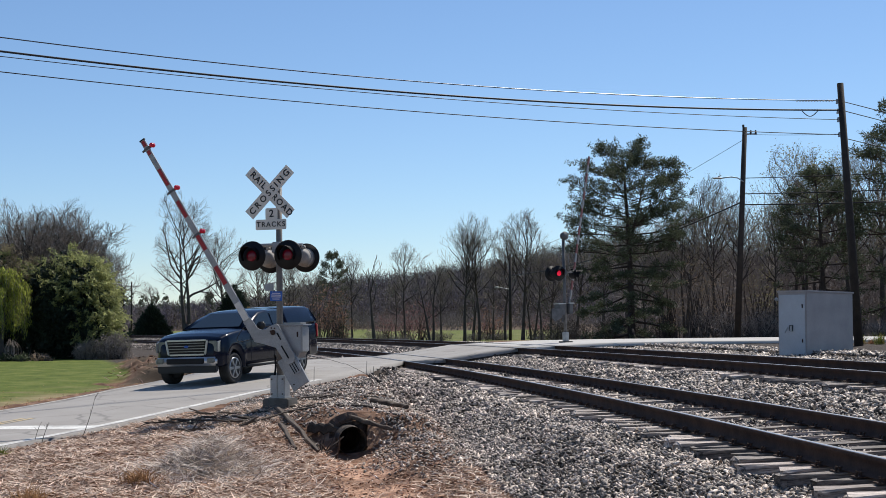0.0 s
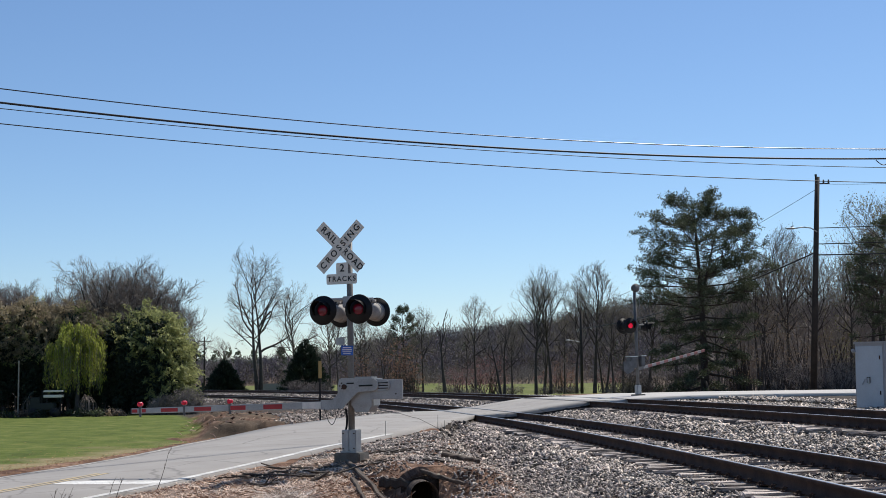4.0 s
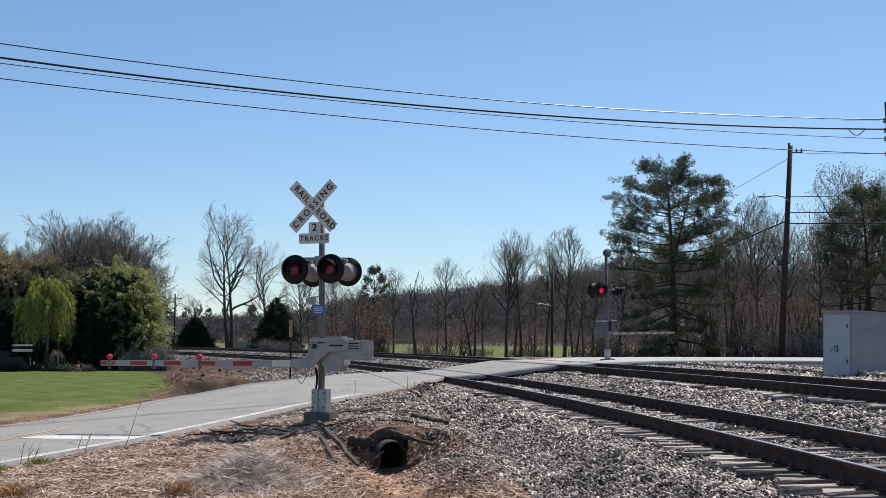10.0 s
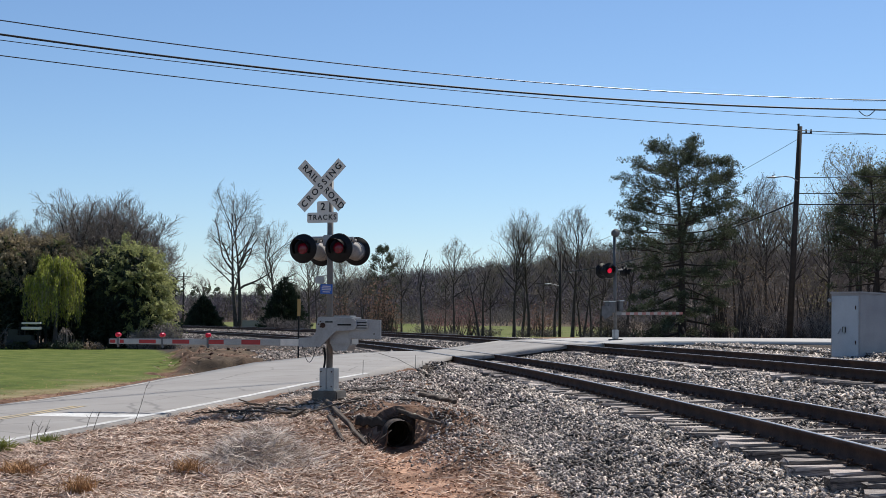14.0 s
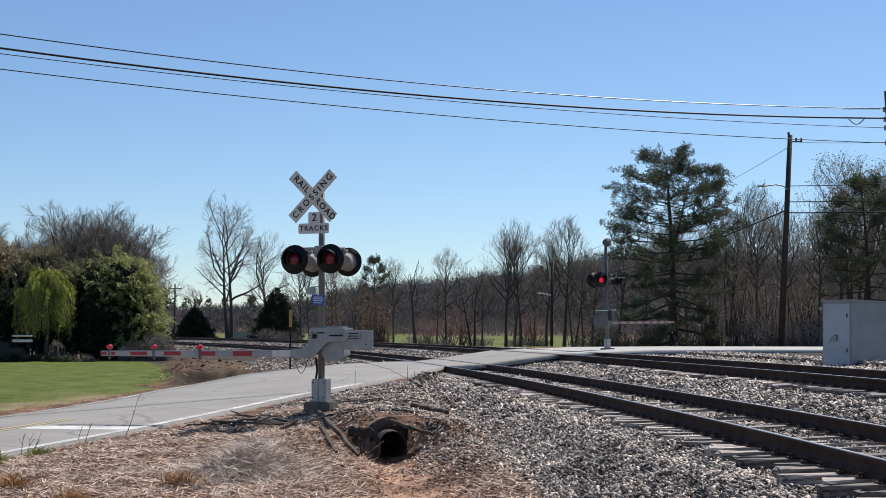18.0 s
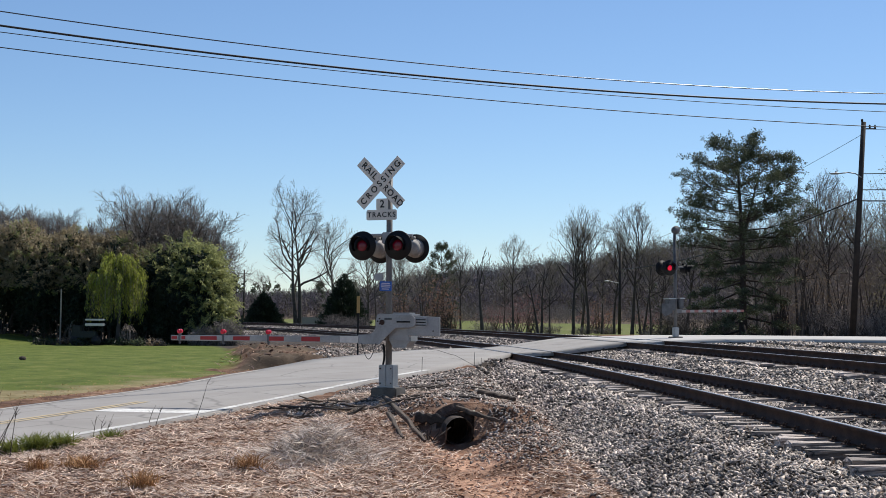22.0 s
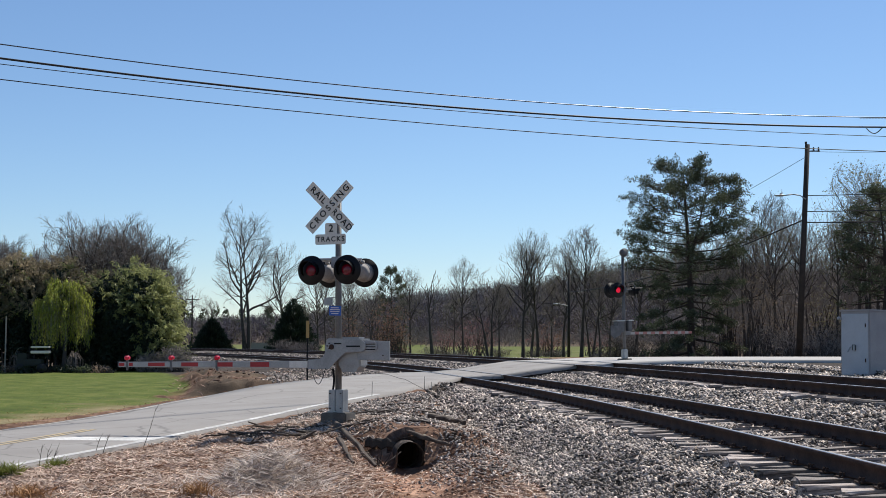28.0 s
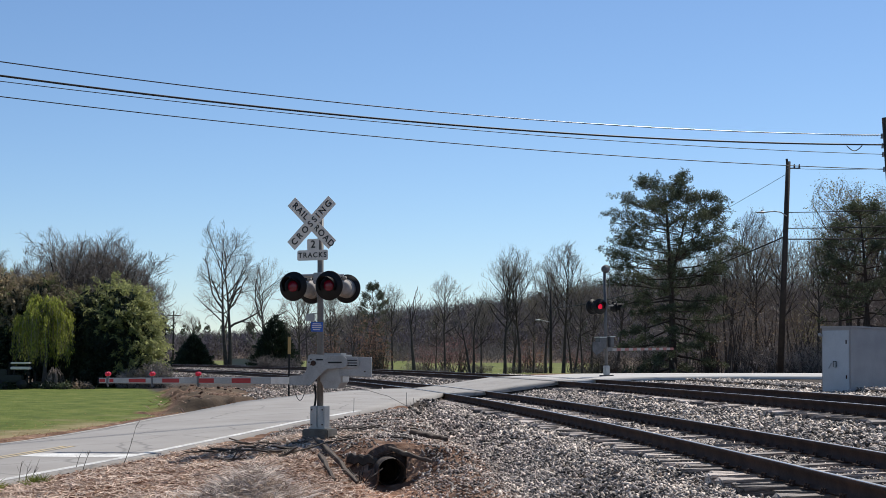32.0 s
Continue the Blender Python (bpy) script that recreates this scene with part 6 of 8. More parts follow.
def pine(seed, height, profile, label, limbs=58, trunk_r=0.24, clear=0.0, low=0.55, leader=False):
    """A pine: straight trunk, spreading limbs with side shoots, and spiky needle tufts in flat layers with gaps."""
    rnd, rng = random.Random(seed), np.random.default_rng(seed)
    th = thing("pine_tree", label, "tree", group="pine trees")
    wood, tufts = Tubes(), []
    tr = limb(rnd, Vector((0, 0, -0.2)), Vector((0.0, 0, 1)), height * 0.975, 0.018, 12)
    wood.add(tr, [trunk_r * (1 - 0.88 * i / 12) for i in range(13)], 9)
    second = None
    if leader:
        second = limb(rnd, tr[6], Vector((0.24, -0.05, 1)), height * 0.42, 0.03, 6, 0.03)
        wood.add(second, [trunk_r * 0.42 * (1 - 0.8 * i / 6) for i in range(7)], 7)
    fr, rd = [p[0] for p in profile], [p[1] for p in profile]
    for i in range(limbs):
        u = clear + (0.99 - clear) * ((i + rnd.random()) / limbs) ** 0.85
        j = min(11, int(u * 12))
        s = tr[j].lerp(tr[j + 1], u * 12 - j)
        if second and u > 0.62 and i % 2:
            s = along(second, (u - 0.5) / 0.5)
        reach = float(np.interp(u, fr, rd)) * (rnd.uniform(0.74, 0.96) if u > 0.5 else rnd.uniform(0.6, 1.0))
        a = i * 2.4 + rnd.uniform(-0.5, 0.5)
        up = float(np.interp(u, [0, 0.3, 0.46, 0.6, 0.8, 0.92, 1], [-0.4, -0.28, -0.06, 0.04, 0.16, 0.42, 0.95]))
        b = limb(rnd, s, Vector((math.cos(a), math.sin(a), up)), reach, 0.1, 6, float(np.interp(u, [0, 0.45, 0.6, 1], [0.02, 0.03, 0.05, 0.06])))
        wood.add(b, [max(0.013, 0.085 * (1.15 - u) * (1 - 0.82 * q / 6)) for q in range(7)], 5)
        if u > 0.42:
            # the limb parts into side branches that fill the crown's outer shell with round tufts
            ends = [b]
            for turn, w in ((-0.75, 0.42), (0.7, 0.5), (-0.4, 0.66), (0.45, 0.72)):
                d = b[-1] - b[0]
                a1 = math.atan2(d.y, d.x) + turn * rnd.uniform(0.7, 1.3)
                p = along(b, w)
                side = limb(rnd, p, Vector((math.cos(a1), math.sin(a1), rnd.uniform(-0.05, 0.45))), reach * (1.04 - w) * rnd.uniform(0.8, 1.1), 0.12, 4, 0.03)
                wood.add(side, [0.026, 0.022, 0.018, 0.013, 0.009], 4)
                ends.append(side)
            for e in ends:
                for w in (0.5, 0.75, 1.0):
                    mid = along(e, min(w, 0.999)) + Vector((rnd.gauss(0, 0.14), rnd.gauss(0, 0.14), rnd.uniform(0.0, 0.16)))
                    for q in range(rnd.randint(1, 3) if w < 0.9 else 3):
                        c = mid + Vector((rnd.gauss(0, 0.2), rnd.gauss(0, 0.2), rnd.gauss(0.05, 0.11)))
                        wood.add([along(e, max(0.0, w - 0.15)), c], [0.011, 0.006], 3)
                        tufts.append(c)
            continue
        full = float(np.interp(u, [0, 0.44], [low * 0.8, low]))
        for q in range(3 + int(reach * 3.2)):
            w = min(0.998, rnd.uniform(0.28, 1.02))
            p = along(b, w)
            g = int(min(w * 6, 5.99))
            d = (b[g + 1] - b[g]).normalized()
            turn = rnd.choice((-1, 1)) * rnd.uniform(0.25, 1.1)
            d = Vector((d.x * math.cos(turn) - d.y * math.sin(turn), d.x * math.sin(turn) + d.y * math.cos(turn), d.z * 0.6 + (rnd.uniform(0.1, 0.7) if u > 0.45 else rnd.uniform(-0.5, 0.2))))
            shoot = limb(rnd, p, d, (0.28 + 0.27 * reach * (1.1 - w)) * rnd.uniform(0.6, 1.2), 0.16, 3, 0.06)
            wood.add(shoot, [0.018, 0.014, 0.01, 0.007], 3)
            for v in (0.45, 0.72, 1.0):
                if rnd.random() < full:
                    tufts.append(along(shoot, v) + Vector((rnd.gauss(0, 0.05), rnd.gauss(0, 0.05), 0.03)))
    c = np.array([tuple(p) for p in tufts])
    m = 31
    way = rng.normal(0, 1, (len(c), m, 3)) * np.array([1, 1, 0.9]) + np.array([0, 0, 0.2])
    way /= np.linalg.norm(way, axis=2)[..., None]
    p = c[:, None] + way * (0.19 * rng.random((len(c), m)) ** 0.6)[..., None]
    wood.make("trunk", PINE_BARK, th, "dark straight trunk and limbs")
    leaf_mesh("needles", p.reshape(-1, 3), 0.02, 0.042, seed, NEEDLES, th, "dark green needle tufts", long=2.8, ways=way.reshape(-1, 3))
    return th


def put(th, x, y, z=None, turn=0.0, scale=1.0):
    th.matrix_basis = pose(x, y, gz(x, y) - 0.05 if z is None else z, 0, 0, turn)
    th.scale = (scale, scale, scale) if not isinstance(scale, tuple) else scale
    return th


def again(th, x, y, z=None, turn=0.0, scale=1.0, label=""):
    c = copy_thing(th, Matrix.Identity(4))
    put(c, x, y, z, turn, scale)
    if label:
        tagged(c, label)
    return c


PINE_SHAPE = ((0.0, 3.1), (0.1, 3.6), (0.24, 3.8), (0.35, 3.4), (0.43, 3.5), (0.51, 4.2), (0.57, 4.6), (0.63, 3.7), (0.72, 4.3), (0.77, 3.9), (0.83, 3.3), (0.89, 2.7), (0.95, 2.0), (1.0, 1.4))
put(pine(11, 11.3, PINE_SHAPE, "tall dark green pine with a rounded crown beside the far road", 78, 0.25, 0.03, 0.95, True), 10.84, 80.0, 0.66, 20)
side_pine = put(pine(12, 9.5, ((0, 2.6), (0.3, 3.2), (0.6, 3.1), (0.8, 2.4), (0.93, 1.5), (1.0, 0.6)), "dark broad pine at the wood's edge", 36, 0.2, 0.05, 0.5), 20.9, 76.0, None, 0, 0.98)
again(side_pine, 25.6, 74.5, None, 130, 1.36, "tall dark pine towering over the wood's edge")
again(side_pine, 31.5, 80.0, None, 200, 1.3)
again(side_pine, -10.95, 138.0, None, 40, (0.62, 0.62, 0.95), "narrow pine among bare trees across the tracks")
again(side_pine, -35.5, 74.0, None, 10, (0.8, 0.8, 1.0), "dark pine at the end of the garden hedge")

# bare trees beyond the tracks
CRABS = ((-27.0, 84, 0.84, 130), (-29.9, 84, 0.84, 200), (-31.4, 84, 0.9, 20), (-33.8, 86, 0.92, 250), (-36.5, 86, 0.95, 80), (-21.6, 82.5, 0.86, 60), (-25.2, 83.5, 0.98, 300), (-22.6, 84.0, 0.95, 170))
oak = put(bare_tree(21, 18.6, 8.6, 0.3, "tall bare twin-stemmed tree with a lacy rounded crown", 2, 0.28, (22, 6, 5, 4), 0.34, 0.014, None, 0.035, 0.22), -33.0, 178.0, 0.2, 15)
spreading = put(bare_tree(27, 14.4, 6.4, 0.24, "bare spreading tree with crooked limbs", 1, 0.25, (18, 6, 5, 4), 0.28, 0.012, None, 0.02), -28.2, 179.0, 0.2, 0)
ash = put(bare_tree(22, 12.2, 4.2, 0.18, "slender bare tree with a fan of fine twigs", 1, 0.46, (18, 5, 5, 3), 0.47, 0.0105, (BUDS, 1, 0.045, "pale opening buds"), 0.13), 1.95, 130.0, None, 0)
elm = put(bare_tree(23, 12.3, 5.2, 0.2, "bare tree with upswept limbs", 1, 0.42, (18, 6, 5, 3), 0.46, 0.0105, (BUDS, 1, 0.042, "pale opening buds"), 0.12), 7.4, 130.0, None, 40)
gum = put(bare_tree(24, 9.6, 3.1, 0.13, "thin young bare tree", 1, 0.45, (14, 5, 5, 3), 0.5, 0.009, (BUDS, 1, 0.04, "pale opening buds"), 0.07), -3.56, 128.0, None, 0)
crooked = put(bare_tree(28, 8.4, 4.2, 0.15, "small bare tree with wide crooked limbs", 2, 0.32, (11, 5, 5, 3), 0.4, 0.009, None, 0.05, 0.7), -1.1, 127.0, None, 0)
put(bare_tree(25, 8.0, 2.4, 0.2, "dead tree with a few upright prongs", 1, 0.45, (6, 2, 1, 0), 0.56, 0.026, None, 0.32), -6.1, 122.0, None, 0)
for i, (th, x, y, s, tn) in enumerate((
        (spreading, -24.6, 184, 0.82, 120), (spreading, -42.0, 196, 0.55, 200), (gum, -21.0, 165, 1.0, 60), (gum, -16.5, 150, 0.95, 100), (oak, -20.5, 190, 0.55, 80),
        (ash, 3.35, 131, 0.98, 90), (elm, -0.2, 136, 0.62, 200), (ash, 5.85, 132, 0.88, 310), (gum, 9.05, 128, 0.95, 20),
        (ash, 10.4, 134, 0.8, 250), (gum, 5.0, 140, 0.9, 310), (crooked, 8.6, 134, 0.95, 75), (crooked, 3.0, 142, 0.9, 140),
        (gum, -8.2, 124, 0.88, 140), (crooked, -9.6, 128, 0.8, 70), (gum, -12.5, 132, 0.75, 240), (crooked, -13.6, 146, 0.85, 330), (gum, -4.8, 138, 0.7, 200),
        (elm, 11.5, 120, 0.8, 100), (gum, 12.8, 112, 0.9, 200), (ash, 14.5, 110, 0.85, 10), (elm, 17.5, 100, 0.82, 60),
        (ash, 19.6, 92, 0.8, 220), (gum, 17.2, 88, 0.95, 320), (elm, 22.8, 90, 0.85, 20), (ash, 24.6, 84, 0.95, 75),
        (elm, 28.0, 88, 1.05, 180), (ash, 26.2, 98, 1.1, 270), (gum, 21.0, 80, 0.95, 130), (gum, 14.6, 84, 0.85, 15),
        (ash, 31.0, 92, 1.0, 50), (elm, 34.5, 86, 1.1, 110), (gum, 18.6, 78, 0.8, 260), (gum, 25.2, 77, 0.9, 190),
        (elm, 20.5, 104, 1.0, 300), (ash, 16.0, 118, 1.0, 160), (gum, 13.4, 92, 0.8, 45), (gum, 11.0, 95, 0.8, 145),
        (elm, 15.6, 98, 0.7, 210), (gum, 23.7, 79, 0.75, 20), (gum, 29.6, 78, 0.9, 280), (ash, 36.0, 95, 1.05, 340))):
    again(th, x, y, None, tn, s)
put(bare_tree(29, 12.9, 6.2, 0.16, "tall tree in pale yellow-green bud above the wood's edge", 2, 0.35, (18, 6, 5, 4), 0.3, 0.009, (BUDS, 2, 0.07, "pale yellow-green spring leaves"), 0.1, 0.5, "budding_tree"), 23.9, 90.0, None, 0)

# the garden's bare trees behind the hedge
crab = put(bare_tree(26, 9.0, 8.8, 0.085, "broad bare tree behind the garden hedge", 13, 0.0, (91, 5, 5, 3), 0.25, 0.0105, None, 0.07, 0.9), -23.7, 82.0, None, 0, 1.06)
for x, y, s, tn in CRABS:
    again(crab, x, y, None, tn, s)


# ---- hedge, willow, cedars and shrubs ----
def shrub(name, label, blobs, count, size, material, seed, stems=10, droop=0.0, group="shrubs", long=1.8, shoots=()):
    """A mass of leaves on a few stems, its origin on the ground under it; shoots: rows of leafy shoots that stand out from it,
    each a material, how many, leaves on one, length, leaf size, lowest part, lean to +x, label."""
    rnd, rng = random.Random(seed), np.random.default_rng(seed)
    cx, cy = np.mean([b[0] for b in blobs]), np.mean([b[1] for b in blobs])
    z0 = gz(float(cx), float(cy))
    th = thing(name, label, "shrub" if "tree" not in label else "tree", Matrix.Translation((float(cx), float(cy), z0)), group)
    loc = [(b[0] - cx, b[1] - cy, b[2], b[3], b[4], b[5]) for b in blobs]
    wood = Tubes()
    for i in range(stems):
        b = loc[rnd.randrange(len(loc))]
        p = Vector((b[0] + rnd.uniform(-0.5, 0.5) * b[3], b[1] + rnd.uniform(-0.5, 0.5) * b[4], -0.2))
        q = Vector((b[0] + rnd.uniform(-0.7, 0.7) * b[3], b[1] + rnd.uniform(-0.7, 0.7) * b[4], b[2] + rnd.uniform(-0.2, 0.8) * b[5]))
        pts = limb(rnd, p, q - p, (q - p).length, 0.06, 5)
        wood.add(pts, [0.06, 0.05, 0.04, 0.03, 0.02, 0.01], 4)
    tagged(wood.make("framework", BARK, th, "dark stems"), kind="stuff")
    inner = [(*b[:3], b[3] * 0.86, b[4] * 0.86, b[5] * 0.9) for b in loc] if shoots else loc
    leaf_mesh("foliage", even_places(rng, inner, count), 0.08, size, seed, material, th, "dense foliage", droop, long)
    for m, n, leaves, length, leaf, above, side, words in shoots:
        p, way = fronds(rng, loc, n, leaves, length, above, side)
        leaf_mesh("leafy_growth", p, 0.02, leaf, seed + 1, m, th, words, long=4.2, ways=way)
    return th


HEDGE = "garden hedge"
# dark cedar leaves paint the bamboo's shade, bright fronds its sunlit side
shrub("bamboo_clump", "tall green bamboo clump, its lit and shaded sides made of two leaf colours", [(-19.5, 76.5, 2.0, 1.3, 1.7, 2.4), (-20.4, 77.5, 3.2, 1.6, 1.9, 2.3), (-19.2, 75.8, 1.2, 0.9, 1.2, 1.4), (-21.2, 78, 3.5, 1.5, 2, 2.3), (-20.0, 76.5, 3.9, 1.1, 1.4, 1.5)], 30000, 0.09, CEDAR_AND_SHADE, 31, 26, 0.3, HEDGE, 2.6,
      ((BAMBOO, 720, 28, 1.05, 0.056, -0.8, 1.0, "arching bright bamboo fronds for the sunlit side"),))
# dark mass added for the deep shade beside the bamboo, built like an evergreen
shrub("evergreen_shrub", "dark leaf mass for the bamboo's shaded part, overhung by fronds", [(-21.3, 76.3, 2.0, 1.25, 1.6, 2.5), (-22.3, 77.6, 2.8, 1.5, 2, 2.5), (-20.6, 76.2, 1.6, 1.0, 1.5, 1.9)], 42000, 0.085, CEDAR_AND_SHADE, 32, 22, 0.3, HEDGE, 2.6,
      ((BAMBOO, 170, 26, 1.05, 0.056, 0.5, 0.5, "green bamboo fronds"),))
# brown leaves above and dark ones below put lit tops into the colour
shrub("evergreen_shrub", "dark evergreen shrub in the garden hedge", [(-24.6, 79, 2.5, 1.7, 1.8, 2.7), (-25.6, 79.5, 3.6, 1.7, 1.8, 2.6), (-23.6, 79.3, 3.0, 1.5, 1.8, 2.5)], 30000, 0.085, CEDAR_AND_SHADE, 33, 16, 0, HEDGE, 1.8,
      ((BROWN_LEAF, 750, 16, 0.75, 0.05, 0.25, 0.2, "brownish winter leaves, kept to the lit tops"), (BAMBOO, 160, 18, 0.8, 0.05, 0.4, 0.2, "green leafy shoots")))
shrub("evergreen_shrub", "dark evergreen shrub with brown-tipped top in the hedge", [(-27.2, 79, 2.6, 1.8, 1.8, 2.9), (-28.2, 79.4, 4.0, 1.5, 1.7, 2.5), (-26.6, 79.4, 3.8, 1.2, 1.6, 2.1)], 30000, 0.085, CEDAR_AND_SHADE, 34, 16, 0, HEDGE, 1.8,
      ((BROWN_LEAF, 1000, 16, 0.75, 0.05, 0.1, 0.1, "brownish winter leaves, kept to the lit tops"), (BAMBOO, 150, 18, 0.8, 0.05, -0.1, 0.3, "green leafy shoots")))
shrub("evergreen_shrub", "olive-brown mass of shrubs at the hedge's end", [(-29.9, 78.5, 2.6, 1.8, 1.8, 2.9), (-31.2, 79, 3.8, 1.7, 1.7, 2.6), (-32.8, 78, 2.9, 1.7, 1.7, 3.0), (-34.4, 78, 3.3, 1.7, 1.8, 3.2)], 36000, 0.085, CEDAR_AND_SHADE, 35, 22, 0, HEDGE, 1.8,
      ((BROWN_LEAF, 1700, 16, 0.75, 0.05, -0.2, 0.1, "brownish winter leaves, kept to the lit tops"), (BAMBOO, 300, 18, 0.8, 0.05, -0.3, 0.2, "green leafy shoots")))
shrub("evergreen_shrub", "dark shrubs behind the hedge", [(-22, 83, 2.0, 3, 1.5, 2.4), (-28, 83, 2.2, 4, 1.5, 2.8), (-34, 83, 2.4, 4, 1.5, 3.0), (-39, 80, 2.4, 3, 2, 3.0)], 15000, 0.2, CEDAR_AND_SHADE, 36, 22, 0, HEDGE)
shrub("brush_thicket", "tangle of dry brush at the foot of the bamboo", [(-17.6, 74.2, 0.55, 0.9, 0.8, 0.8), (-18.8, 74.0, 0.4, 0.9, 0.7, 0.6)], 4200, 0.02, TWIG, 37, 40, -0.5, "", 20.0)


def willow(x, y):
    rnd = random.Random(41)
    z0 = gz(x, y)
    th = thing("willow_tree", "weeping willow tree in fresh yellow-green leaf before the hedge", "tree", Matrix.Translation((x, y, z0)))
    wood, strands, places, ways = Tubes(), Tubes(), [], []
    tr = limb(rnd, Vector((0, 0, -0.2)), Vector((0.03, 0, 1)), 4.4, 0.06, 6)
    wood.add(tr, [0.13, 0.12, 0.1, 0.08, 0.06, 0.05, 0.03], 7)
    for i in range(34):
        a = i * 2.4 + rnd.uniform(-0.3, 0.3)
        w = 1.55 * math.sqrt((i + 0.5) / 34) * rnd.uniform(0.8, 1.08)
        top = Vector((math.cos(a) * w, math.sin(a) * w, 4.95 - 0.62 * w * w + rnd.uniform(-0.35, 0.2)))
        s0 = tr[3 + i % 3]
        b = [s0, s0.lerp(top, 0.4) + Vector((0, 0, 0.35)), s0.lerp(top, 0.75) + Vector((0, 0, 0.3)), top]
        wood.add(b, [0.035, 0.028, 0.02, 0.012], 4)
        for k in range(15):
            p = b[1 if rnd.random() < 0.3 else 2].lerp(top, rnd.uniform(0, 1.15)) + Vector((rnd.gauss(0, 0.14), rnd.gauss(0, 0.14), rnd.gauss(0, 0.08)))
            ln = min(rnd.uniform(0.5, 1.7 + 1.2 * w), p.z - rnd.uniform(0.9, 2.0))
            if ln < 0.2:
                continue
            e = p + Vector((math.cos(a) * 0.16 + rnd.gauss(0, 0.1), math.sin(a) * 0.16 + rnd.gauss(0, 0.1), -ln))
            drop = [p, p.lerp(e, 0.3) + Vector((math.cos(a) * 0.13, math.sin(a) * 0.13, 0.1)), e]
            strands.add(drop, [0.008, 0.006, 0.004], 3)
            for m in range(int(ln * 20)):
                u = rnd.random() * 2
                places.append(tuple(drop[int(u)].lerp(drop[int(u) + 1], u - int(u))))
                ways.append((rnd.gauss(0, 0.35), rnd.gauss(0, 0.35), -1.0))
    wood.make("trunk", BARK, th, "short brown trunk")
    strands.make("curtain", TWIG, th, "hanging strands")
    leaf_mesh("leaves", np.array(places), 0.04, 0.042, 42, WILLOW, th, "fresh yellow-green leaves", long=4.0, ways=np.array(ways))


willow(-23.6, 74.0)


def cedar(x, y, h, w, seed, label):
    rng = np.random.default_rng(seed)
    z0 = gz(x, y)
    th = thing("cedar_tree", label, "tree", Matrix.Translation((x, y, z0)), "cedars")
    bm = bmesh.new()
    rod(bm, (0, 0, -0.2), (0, 0, h * 0.9), 0.14, 0.03, 8)
    part("trunk", bm, PINE_BARK, th, "dark trunk", True)
    k = 14000
    u = 1 - np.sqrt(rng.random(k))
    a = rng.random(k) * 6.283
    r = w * (1 - u) ** 0.75 * (0.45 + 0.55 * rng.random(k) ** 0.4) * (1 + 0.2 * np.sin(a * 5 + u * 22) + 0.14 * np.sin(a * 3 - u * 37))
    way = np.stack([np.cos(a), np.sin(a), 0.9 + 0 * a], 1) + rng.normal(0, 0.35, (k, 3))
    leaf_mesh("foliage", np.stack([r * np.cos(a), r * np.sin(a), 0.1 + u * h], 1), 0.1, 0.1, seed, CEDAR_AND_SHADE, th, "dark green foliage", long=4.0, ways=way)


cedar(-36.2, 172, 4.3, 2.5, 51, "small dark bushy cedar beyond the tracks")
cedar(-25.4, 168, 6.6, 3.0, 52, "dark cedar beyond the tracks")


